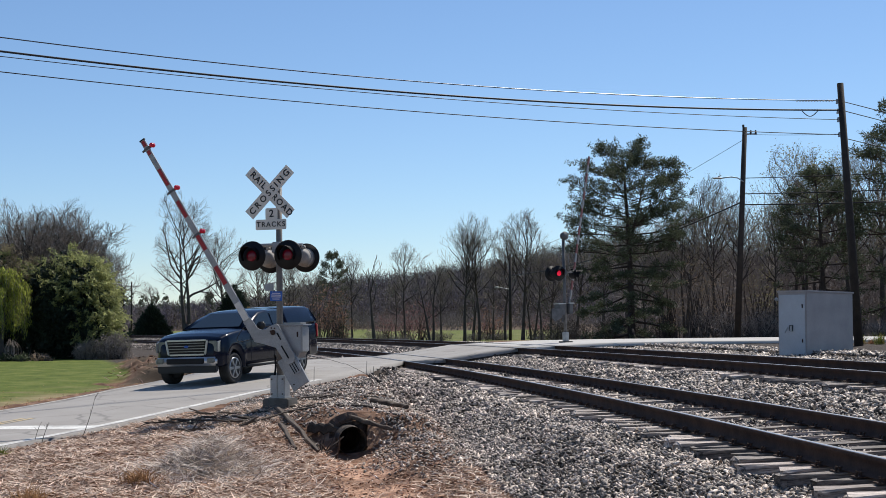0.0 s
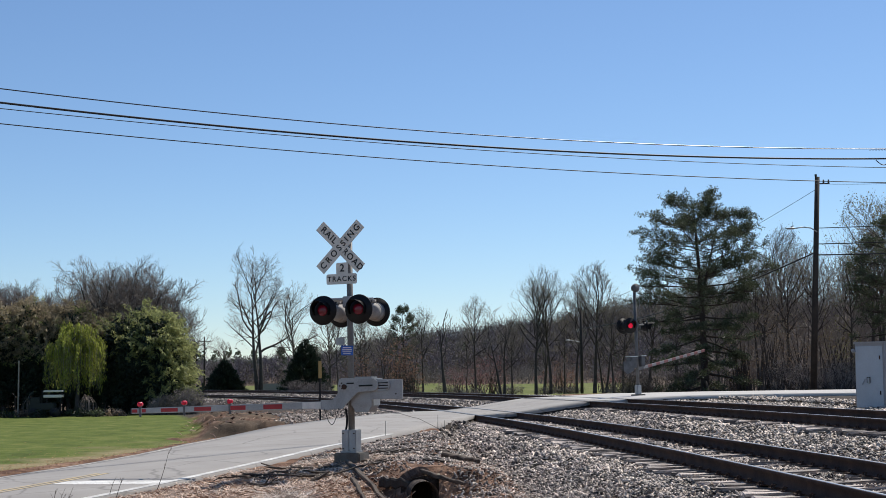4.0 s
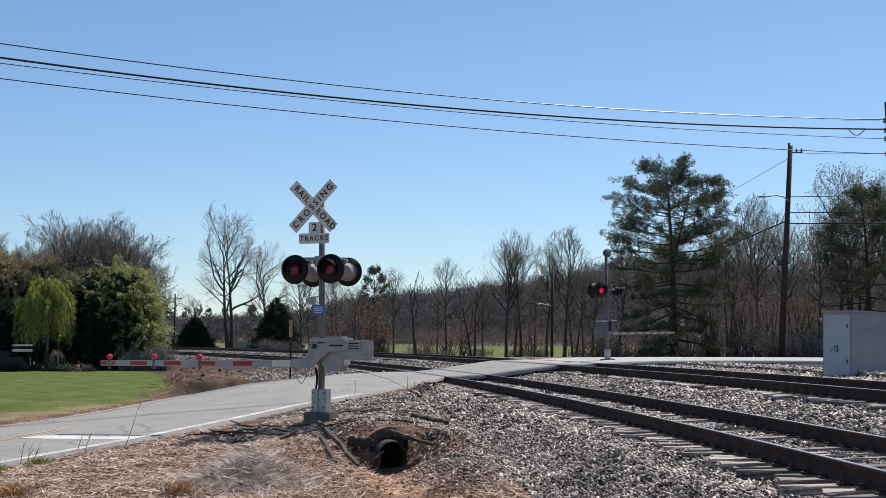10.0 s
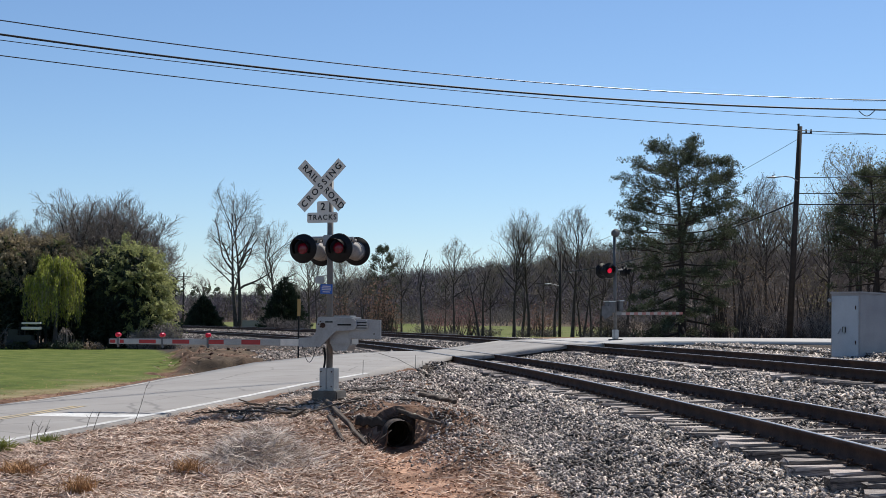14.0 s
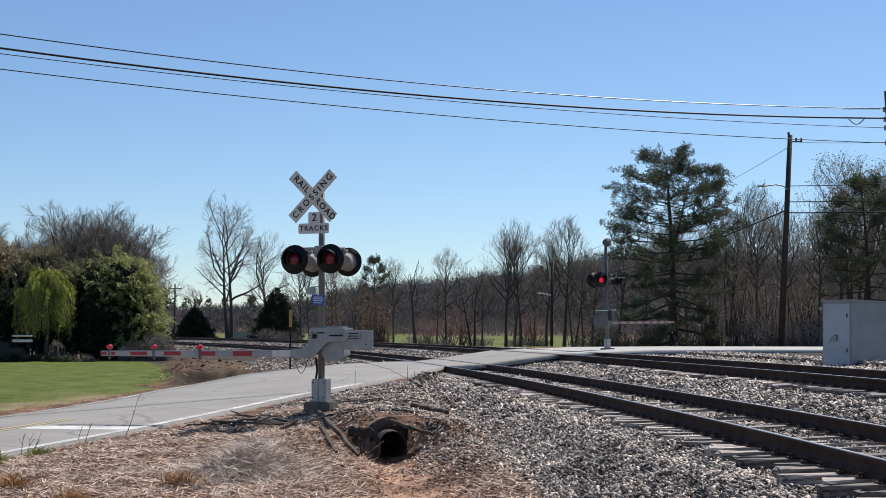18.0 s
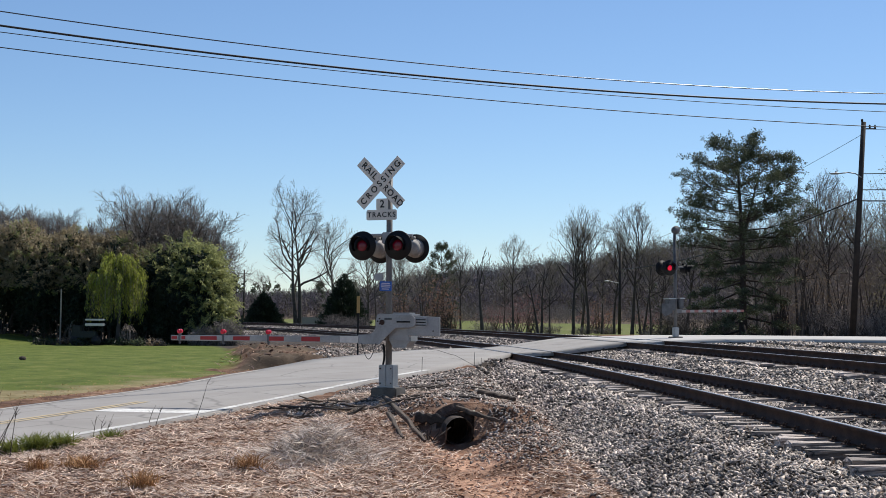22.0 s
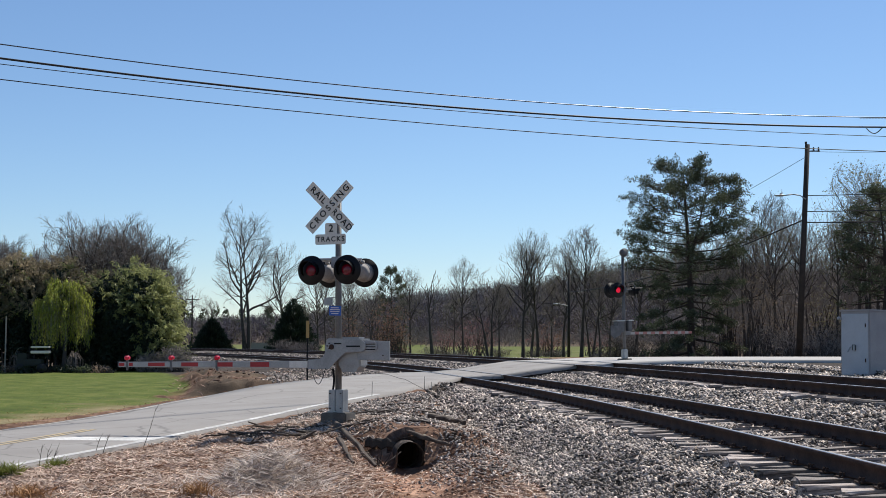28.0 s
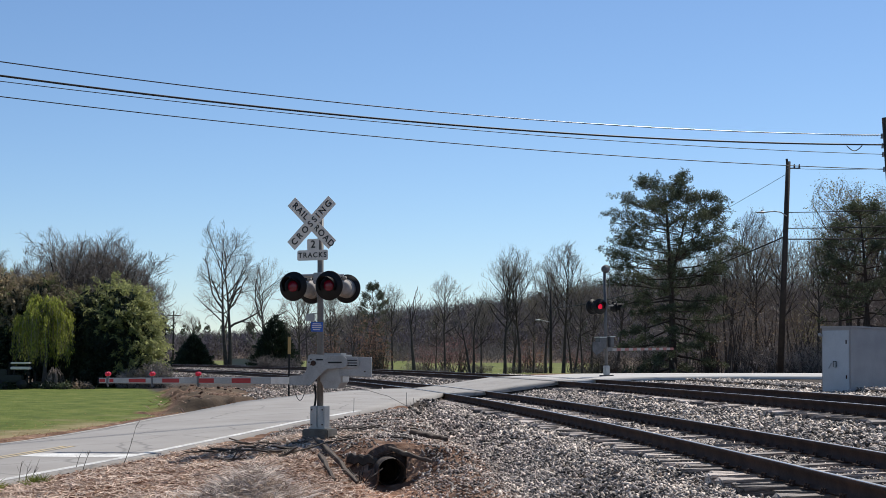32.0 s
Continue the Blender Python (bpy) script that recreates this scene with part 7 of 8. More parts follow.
def understory():
    """Leafing shrubs and saplings before the woods, each its own thing."""
    rnd = random.Random(61)
    spots = [(RUSSET, "russet-leaved sapling across the tracks", -10.6, 124, 5.4, 1.5), (RUSSET, "russet-leaved sapling across the tracks", -9.2, 121, 4.6, 1.2), (RUSSET, "thin russet-leaved sapling across the tracks", -14.2, 128, 4.0, 1.2), 
             (REDBUD, "redbud shrub in pale pink blossom", -4.2, 150, 3.4, 1.9), (REDBUD, "redbud shrub in pale pink blossom", -6.6, 154, 3.0, 1.7), (REDBUD, "redbud shrub in pale pink blossom", 4.4, 156, 2.6, 1.9), (REDBUD, "redbud shrub in pale pink blossom", 10.4, 158, 2.6, 1.9), (RUSSET, "russet-leaved sapling before the far woods", 5.0, 146, 3.6, 1.9), (REDBUD, "tall redbud in pink blossom before the woods", -2.4, 148, 4.2, 2.2),
             (TAN_LEAF, "sapling holding pale tan winter leaves by the far road", 14.2, 78, 4.9, 1.1), (TAN_LEAF, "sapling with tan winter leaves by the far road", 15.8, 79, 4.2, 1.2), (TAN_LEAF, "sapling with tan winter leaves by the far road", 13.2, 82, 4.0, 1.0), (TAN_LEAF, "sapling with tan winter leaves by the far road", 17.2, 76, 3.2, 1.2), (BUDS, "sapling in pale yellow-green bud", 25.0, 74, 3.0, 1.4), (BUDS, "sapling in pale yellow-green bud", 18.6, 80, 4.4, 1.3)]
    for i, (m, label, x, y, h, w) in enumerate(spots):
        shrub("sapling", label, [(x, y, h * 0.6, w, w, h * 0.45), (x + 0.4, y, h * 0.35, w * 0.8, w, h * 0.32)], int(420 + 60 * h * w), 0.05 if y < 100 else 0.085, m, 70 + i, 26, 0, "saplings")
    for i in range(26):
        x = 14.6 + i * 0.8 + rnd.uniform(-0.5, 0.5)
        y = rnd.uniform(70, 82)
        h = rnd.uniform(0.7, 1.9)
        shrub("thicket_shrub", "bare brown thicket shrub at the wood's edge", [(x, y, h * 0.5, 0.9, 0.8, h * 0.55)], 700, 0.016, TWIG, 120 + i, 16, -0.8, "thicket shrubs", 22.0)
    for i in range(9):
        x, y, h = 7.4 + i * 0.8 + rnd.uniform(-0.3, 0.3), rnd.uniform(84, 104), rnd.uniform(1.0, 2.2)
        shrub("thicket_shrub", "bare brown thicket shrub behind the pine", [(x, y, h * 0.5, 1.2, 1.0, h * 0.55)], 800, 0.02, BARK, 140 + i, 16, -0.8, "thicket shrubs", 20.0)
    for i in range(10):
        x = -20 + i * 3.2 + rnd.uniform(-0.7, 0.7)
        y = rnd.uniform(118, 146)
        h = rnd.uniform(0.6, 1.2)
        shrub("thicket_shrub", "bare brown thicket shrub across the tracks", [(x, y, h * 0.5, 1.3, 1.0, h * 0.55)], 700, 0.022, TWIG, 160 + i, 16, -0.8, "thicket shrubs", 22.0)


understory()


def tree_haze(rng, x, y, h, twigs, thick, stem=1.0):
    """Many leafless trees as triangles: rounded fans of twigs on thin trunks."""
    k = len(x)
    c = np.stack([x, y, ground_z(x, y)[0] - 0.3], 1)
    d = rng.normal(0, 1, (k, twigs, 3))
    d /= np.linalg.norm(d, axis=2)[..., None]
    base = 0.62 if stem > 0.5 else 0.5
    tall = 0.36 if stem > 0.5 else 0.5
    wide = rng.uniform(0.26, 0.42, k)[:, None, None]
    mid = c[:, None] + d * (rng.random((k, twigs)) ** 0.42)[..., None] * h[:, None, None] * np.concatenate([wide, wide, 0 * wide + tall], 2) + np.array([0, 0, base]) * h[:, None, None]
    way = mid - (c[:, None] + np.array([0, 0, 0.3]) * h[:, None, None])
    way = way / np.linalg.norm(way, axis=2)[..., None] + rng.normal(0, 0.45 if stem > 0.5 else 1.0, (k, twigs, 3))
    way = way * (h[:, None] * rng.uniform(0.025, 0.06, (k, twigs)) * (1.0 if stem > 0.5 else 0.6))[..., None]
    wd = (thick * (0.6 + 0.8 * rng.random((k, twigs))))[..., None]
    turn = rng.random((k, twigs)) * 6.283
    side = np.stack([np.cos(turn), np.sin(turn), 0.5 * np.sin(3 * turn)], 2) * wd
    tri = np.stack([mid - way - side, mid - way + side, mid + way], 2).reshape(-1, 3)
    e = np.tile(np.array([[1.0, 0.0, 0.0]]), (k, 1)) * (0.9 * thick + 0.01) * stem
    lean = np.stack([rng.normal(0, 0.5, k), rng.normal(0, 0.5, k), h * rng.uniform(0.5, 0.8, k)], 1)
    return np.concatenate([tri, np.stack([c - e, c + e, c + lean], 1).reshape(-1, 3)])


def woods():
    """The far woods: a great many leafless trees on the hill and behind the roadside, one mesh for each tone."""
    rng = np.random.default_rng(81)
    k = 7600
    y = rng.uniform(300, 650, k)
    x = rng.uniform(-0.36, 0.40, k) * y + rng.uniform(-15, 15, k)
    tone = rng.random(len(x)) + 0.5 * noise2(x, y, 40, 91)
    h = rng.uniform(7.5, 12.5, len(x)) * (1 + 0.25 * noise2(x, y, 30, 92)) * (1 - 0.45 * smooth(-0.08, -0.15, x / y))
    for lo, hi, material, label in ((-9, 0.62, FAR_HAZED_WOOD, "grey-brown leafless woods on the far hill, tinted with haze"), (0.62, 0.92, FAR_PALE, "paler grey leafless trees on the far hill"), (0.92, 9, FAR_BUD, "trees in early bud on the far hill")):
        w = (tone >= lo) & (tone < hi)
        v = tree_haze(rng, x[w], y[w], h[w], 100, 0.1, 0.3)
        tagged(sheet("leafless_woods", v, np.arange(len(v)).reshape(-1, 3), material), label, "woods", kind="stuff")
    x, y = rng.uniform(10, 70, 2000), rng.uniform(96, 200, 2000)
    ok = x / y > 0.118 + 0.03 * rng.random(2000)
    x, y = x[ok], y[ok]
    h = rng.uniform(6.0, 10.5, len(x)) * (1.0 + 0.35 * smooth(0.13, 0.3, x / y))
    v = tree_haze(rng, x, y, h, 90, 0.025)
    tagged(sheet("leafless_woods", v, np.arange(len(v)).reshape(-1, 3), TWIG), "dense leafless woods behind the far road", "woods", kind="stuff")
    # brush along the field's far side
    x, y = rng.uniform(-20, 36, 260), rng.uniform(240, 266, 260)
    v = tree_haze(rng, x, y, rng.uniform(2.0, 4.5, 260), 90, 0.035)
    tagged(sheet("field_brush", v, np.arange(len(v)).reshape(-1, 3), TWIG), "leafless brown brush along the field's far side", "brush", kind="stuff")
    # evergreens among them
    k = 90
    y = rng.uniform(320, 620, k)
    x = rng.uniform(-0.34, 0.3, k) * y
    z = ground_z(x, y)[0]
    places = []
    for i in range(k):
        n = 110
        u, a = rng.random(n), rng.random(n) * 6.283
        r = 2.6 * (1 - u) ** 0.6 * rng.random(n) ** 0.4
        places.append(np.stack([x[i] + r * np.cos(a), y[i] + r * np.sin(a), z[i] + 1.5 + u * 7], 1))
    ob = leaf_mesh("far_evergreens", np.concatenate(places), 0.3, 0.6, 82, NEEDLES, None)
    tagged(ob, "scattered dark evergreens in the far woods", "woods", kind="stuff")


woods()


# ---- the garden's small things ----
def garden():
    x, y = -24.5, 71.5
    z = gz(x, y)
    ct = thing("garden_cart", "parked dark utility cart with a white slatted rear rack", "utility cart", pose(x, y, z, 0, 0, 12))
    bm = bmesh.new()
    box(bm, (-0.1, 0, 0.55), (1.3, 1.1, 0.35), 0.06)
    box(bm, (-0.45, 0, 0.85), (0.5, 1.0, 0.35), 0.06)
    part("body", bm, mat("dark_green_cart_paint", (0.02, 0.025, 0.022)), ct, "dark cart body")
    for z0 in (1.08, 1.34):
        bm = bmesh.new()
        box(bm, (0.45, -0.1, z0), (0.95, 0.9, 0.14 if z0 < 1.2 else 0.09), 0.02)
        part("rack_board", bm, WHITE_SHEET, ct, "white board of the rear rack")
    for sx in (-0.1, 0.85):
        for sy in (-0.45, 0.4):
            bm = bmesh.new()
            box(bm, (sx, sy, 0.85), (0.05, 0.05, 1.1), 0.008)
            part("rack_post", bm, BLACK, ct)
    bm = bmesh.new()
    for k in range(6):
        a0, a1 = 0.26 * k, 0.26 * (k + 1)
        p, q = Vector((-0.78 + 0.3 * (1 - math.cos(a0)), 0, 0.9 + 0.42 * math.sin(a0))), Vector((-0.78 + 0.3 * (1 - math.cos(a1)), 0, 0.9 + 0.42 * math.sin(a1)))
        quad(bm, [p + Vector((0, -0.5, 0)), p + Vector((0, 0.5, 0)), q + Vector((0, 0.5, 0)), q + Vector((0, -0.5, 0))], 0.012)
    part("windshield", bm, mat("grey_green_acrylic", (0.13, 0.155, 0.15), rough=0.2), ct, "curved grey-green windshield")
    for sx in (-0.55, 0.55):
        for sy in (-0.52, 0.52):
            bm = bmesh.new()
            rod(bm, (sx, sy - 0.08, 0.24), (sx, sy + 0.08, 0.24), 0.24, 0.24, 20)
            w = part("wheel", bm, RUBBER, ct, "black wheel", True)
            bm = bmesh.new()
            rod(bm, (sx, sy - 0.1, 0.24), (sx, sy + 0.1, 0.24), 0.11, 0.11, 14)
            part("hub", bm, TRIM, w, "dark hub", True)
    x, y = -26.1, 72.0
    pz = thing("garden_post", "thin grey wooden post standing on the lawn", "post", pose(x, y, gz(x, y)))
    bm = bmesh.new()
    rod(bm, (0, 0, -0.1), (0, 0, 2.95), 0.045, 0.035, 8)
    part("post", bm, mat("silvered_wood", (0.36, 0.33, 0.29), (0.24, 0.22, 0.2), rough=0.85, fine=30, bump=0.3), pz)
    x, y = -32.9, 75.5
    bn = thing("garden_bench", "reddish-brown slatted wooden garden bench before the hedge", "bench", pose(x, y, gz(x, y), 0, 0, -8))
    red = mat("red_stained_wood", (0.17, 0.055, 0.04), (0.1, 0.035, 0.028), rough=0.7)
    for i, (yy, zz) in enumerate(((0.2, 0.55), (0.21, 0.75), (0.22, 0.95), (0.0, 0.42), (-0.15, 0.42), (-0.3, 0.42))):
        bm = bmesh.new()
        box(bm, (0, yy, zz), (1.7, 0.03 if i < 3 else 0.12, 0.13 if i < 3 else 0.03), 0.006)
        part("slat", bm, red, bn, "reddish slat")
    for sx in (-0.75, 0.75):
        for yy, hh in ((0.24, 1.0), (-0.3, 0.42)):
            bm = bmesh.new()
            box(bm, (sx, yy, hh / 2), (0.07, 0.06, hh), 0.006)
            part("leg", bm, red, bn)
    # low planting along the lawn's edge
    rnd = random.Random(91)
    for i in range(18):
        x, y = rnd.uniform(-27.5, -20.2), rnd.uniform(70.6, 73.2)
        h = rnd.uniform(0.12, 0.34)
        m = rnd.choice((TAN_LEAF, CEDAR_AND_SHADE, BARK, NEEDLES))
        shrub("garden_plant", "low dry garden plant at the lawn's edge", [(x, y, h * 0.5, 0.35, 0.3, h * 0.55)], 160, 0.06, m, 200 + i, 6, 0, "garden plants", 3.0)
    # a small weeping shrub
    for i, (x, y) in enumerate(((-22.45, 72.0), (-25.7, 72.6))):
        z = gz(x, y)
        th = thing("weeping_shrub", "small leafless weeping shrub on the lawn's edge", "shrub", Matrix.Translation((x, y, z)), "weeping shrubs")
        tb = Tubes()
        r2 = random.Random(95 + i)
        tb.add([Vector((0, 0, -0.1)), Vector((0.02, 0, 0.6)), Vector((0, 0, 1.1))], [0.05, 0.045, 0.03], 6)
        for k in range(46):
            a, w = r2.uniform(0, 6.28), r2.uniform(0.2, 0.95)
            tb.add([Vector((0, 0, 1.05)), Vector((math.cos(a) * w * 0.5, math.sin(a) * w * 0.5, r2.uniform(1.15, 1.6))), Vector((math.cos(a) * w, math.sin(a) * w, 0.95)), Vector((math.cos(a) * w * 1.1, math.sin(a) * w * 1.1, r2.uniform(0.15, 0.6)))], [0.02, 0.016, 0.012, 0.008], 3)
        tb.make("crown", TWIG, th, "arching bare branches")
        th.scale = (0.55, 0.55, 0.72) if i == 0 else (0.45, 0.45, 0.7)
    bm = bmesh.new()
    ball(bm, (0, 0, 0.06), 0.14, 10, 0.6)
    for v in bm.verts:
        v.co *= 1 + 0.25 * noise.noise(v.co * 9)
    ob = part("dark_clod", bm, OLD_TIMBER)
    ob.matrix_basis = pose(-20.3, 52.0, gz(-20.3, 52.0))
    tagged(ob, "dark clod of earth lying on the lawn", "clod")


garden()


def far_wall():
    bm = bmesh.new()
    box(bm, (0, 0, 0.6), (6.5, 0.3, 1.2), 0.03)
    ob = part("low_wall", bm, mat("pale_render", (0.33, 0.31, 0.29), (0.25, 0.235, 0.22), scale=0.8))
    ob.matrix_basis = pose(-31.8, 188.0, gz(-31.8, 188.0), 0, 0, 5)
    tagged(ob, "low pale wall between dark cedars far beyond the tracks", "wall")


far_wall()


OLD_TIMBER_CHIP = mat("bark_chip", (0.19, 0.1, 0.064), (0.5, 0.33, 0.235), rough=0.9, scale=3, bump=0.0, spread=0.5, coords="World")


# ---- straw, weeds and litter on the near ground ----
def blades(name, places, length, width, seed, material, label, upright=0.15, category="grass"):
    """Thin bent stalks in one mesh; upright: 0 lying flat, 1 standing."""
    rng = np.random.default_rng(seed)
    k = len(places)
    a = rng.random(k) * 6.283
    up = np.clip(rng.normal(upright, 0.16, k), 0.0, 1.0)
    d = np.stack([np.cos(a) * np.sqrt(1 - up ** 2), np.sin(a) * np.sqrt(1 - up ** 2), up], 1)
    ln = (length * (0.5 + rng.random(k)))[:, None]
    side = np.stack([-np.sin(a), np.cos(a), 0 * a], 1)
    tilt = rng.normal(0, 0.6, k)[:, None]
    side = side + np.array([0, 0, 1.0]) * tilt
    side /= np.linalg.norm(side, axis=1)[:, None]
    w = (width * (0.6 + 0.8 * rng.random(k)))[:, None]
    bend = np.stack([rng.normal(0, 0.2, k), rng.normal(0, 0.2, k), -0.25 * up - 0.02 + 0.1 * rng.random(k)], 1) * ln
    p0, p1, p2 = places, places + d * ln * 0.5, places + d * ln + bend
    v = np.stack([p0 - side * w / 2, p0 + side * w / 2, p1 + side * w / 2, p1 - side * w / 2, p2 + side * w * 0.15, p2 - side * w * 0.15], 1).reshape(-1, 3)
    o = 6 * np.arange(k)[:, None]
    f = np.concatenate([o + np.array([0, 1, 2, 3]), o + np.array([3, 2, 4, 5])])
    ob = sheet(name, v, f, material)
    return tagged(ob, label, category, kind="stuff")


def on_ground(x, y, lift=0.01):
    return np.stack([x, y, surface_z(x, y) + lift], 1)


def near_growth():
    rng = np.random.default_rng(301)
    k = 105000
    y = 12.5 + 15.5 * rng.random(k) ** 1.15
    x = rng.uniform(-10.5, 2.2, k)
    n, s = track_coords(x, y)
    rel = (x - ROAD_AT[0]) * ROAD_LEFT[0] + (y - ROAD_AT[1]) * ROAD_LEFT[1]
    thin = 0.5 + 1.3 * noise2(x, y, 0.9, 21) + 0.5 * noise2(x, y, 0.3, 22)
    ditch_x = np.interp(y, [0, 12, 17, 23, 25], [1.2, 0.2, -0.7, -1.55, -1.8])
    bare = np.exp(-((x - ditch_x) / 0.75) ** 2) * 0.95
    keep = (rel < -0.35) & (n < -3.3) & ~((np.abs(x + 1.6) < 0.5) & (y > 22.4)) & (rng.random(k) < np.clip(thin - 1.3 * bare + 0.35, 0.02, 1))
    keep &= ~((x > -1.15 + 0.8 * noise2(x, y, 0.8, 73)) & (y + 1.5 * x > 19.6) & (rng.random(k) < 0.88))
    blades("straw_litter", on_ground(x[keep], y[keep], 0.016), 0.145, 0.0105, 302, STRAW, "pale dry straw and dead stalks covering the clay", 0.17, "straw")
    k = 60000
    y = 12.5 + 14.5 * rng.random(k) ** 1.1
    x = rng.uniform(-10, 2.2, k)
    n, s = track_coords(x, y)
    rel = (x - ROAD_AT[0]) * ROAD_LEFT[0] + (y - ROAD_AT[1]) * ROAD_LEFT[1]
    keep = (rel < -0.3) & (n < -3.2) & ~((np.abs(x + 1.6) < 0.36) & (y > 22.4)) & (rng.random(k) < 1 - 0.55 * np.exp(-((x - np.interp(y, [0, 12, 17, 23, 25], [1.2, 0.2, -0.7, -1.55, -1.8])) / 0.6) ** 2))
    blades("bark_chips", on_ground(x[keep], y[keep], 0.014), 0.055, 0.024, 306, OLD_TIMBER_CHIP, "brown bark chips and dead leaves strewn over the clay", 0.2, "leaf litter")
    # the grey heap of brush
    k = 4200
    x, y = rng.normal(-3.0, 0.36, k), rng.normal(18.0, 0.6, k)
    pl = on_ground(x, y, 0.0)
    pl[:, 2] += 0.42 * np.exp(-((x + 3.0) / 0.5) ** 2 - ((y - 18.1) / 0.7) ** 2) * rng.random(k)
    blades("dry_brush", pl, 0.28, 0.01, 303, mat("grey_dead_grass", (0.32, 0.25, 0.21), (0.76, 0.66, 0.57), rough=0.9, scale=3, bump=0.0, spread=0.35, coords="World"), "low heap of grey dead grass", 0.35, "dead grass")
    # verge of dry grass along the lawn's side of the road, and mown grass
    k = 7000
    s, q = rng.uniform(-6, 30, k), 5.3 + rng.gamma(1.6, 1.2, k)
    x, y = ROAD_AT[0] + ROAD_DIR[0] * s + ROAD_LEFT[0] * q, ROAD_AT[1] + ROAD_DIR[1] * s + ROAD_LEFT[1] * q
    n = track_coords(x, y)[0]
    ok = (n < -5.5) & ~road_mask(x, y)
    blades("verge_grass", on_ground(x[ok], y[ok], 0.0), 0.05, 0.011, 304, TUFT, "short dry grass along the road's verge", 0.45)


near_growth()


def tuft(x, y, count, length, material, label, seed, width=0.009, name="grass_tuft"):
    rng = np.random.default_rng(seed)
    px, py = x + rng.normal(0, 0.07, count), y + rng.normal(0, 0.07, count)
    ob = blades(name, on_ground(px, py, -0.01), length, width, seed, material, label, 0.85)
    ob["kind"] = ""
    del ob["kind"]
    return tagged(ob, label, "grass tuft", "grass tufts")


for i, (x, y, n, ln) in enumerate(((-3.62, 16.5, 260, 0.22), (-6.05, 16.1, 200, 0.2), (-5.8, 16.5, 160, 0.16), (-5.55, 16.3, 220, 0.2), (-4.4, 14.8, 260, 0.24), (-6.3, 15.0, 160, 0.3))):
    tuft(x, y, n, ln, TUFT, "tuft of orange-tan dry grass", 320 + i)
for i, (x, y, n, ln) in enumerate(((-7.62, 20.1, 620, 0.27), (-7.3, 20.3, 420, 0.24), (-6.75, 20.9, 260, 0.2), (-7.85, 19.7, 300, 0.24))):
    tuft(x, y, n, ln, GREEN_BLADE, "tuft of fresh green grass by the road edge", 340 + i, 0.013)
weedy = random.Random(359)
for i in range(14):
    tuft(weedy.uniform(14.1, 16.8), weedy.uniform(46.0, 49.5), 70, weedy.uniform(0.2, 0.42), weedy.choice((GREEN_BLADE, TUFT)), "wispy yellow-green weeds behind the utility pole", 360 + i, 0.02)


def stalks(x, y, heights, seed, label):
    """Dry weed stalks standing together, each a thing of its own."""
    rnd = random.Random(seed)
    for h in heights:
        tb = Tubes()
        px, py = x + rnd.uniform(-0.25, 0.25), y + rnd.uniform(-0.2, 0.2)
        pts = limb(rnd, Vector((0, 0, -0.03)), Vector((rnd.uniform(-0.1, 0.45), rnd.uniform(-0.2, 0.2), 1)), h, 0.06, 5)
        tb.add(pts, [0.0075, 0.007, 0.006, 0.005, 0.004, 0.002], 4)
        for k in range(4):
            q = rnd.uniform(2.5, 4.9)
            s = pts[int(q)].lerp(pts[int(q) + 1], q - int(q))
            tb.add([s, s + Vector((rnd.uniform(-0.06, 0.08), rnd.uniform(-0.05, 0.05), rnd.uniform(0.05, 0.14)))], [0.003, 0.002], 3)
        ob = tb.make("dry_weed", DRY_WOOD, None)
        ob.location = (px, py, gz(px, py))
        tagged(ob, label, "weed", "dry weeds")


stalks(-6.35, 24.4, (0.78,), 401, "single tall bent dry weed stalk at the road edge")
stalks(-6.95, 23.6, (0.4, 0.35), 402, "short dry weed stalk at the road edge")
stalks(-7.6, 18.6, (0.9, 1.0, 0.75, 0.8, 0.6), 403, "dry brown weed stalk standing in a clump")
stalks(-7.0, 16.2, (0.85, 1.0, 0.7, 0.9, 0.95, 0.6, 0.75, 1.05, 0.8, 0.65), 404, "dry brown weed stalk standing in a clump")
stalks(-6.6, 15.2, (0.5, 0.6, 0.45, 0.4, 0.55, 0.62, 0.5), 405, "dry brown weed stalk standing in a clump")
stalks(-7.2, 21.6, (0.4, 0.35, 0.3), 406, "short dry weed stalk beside the straw")


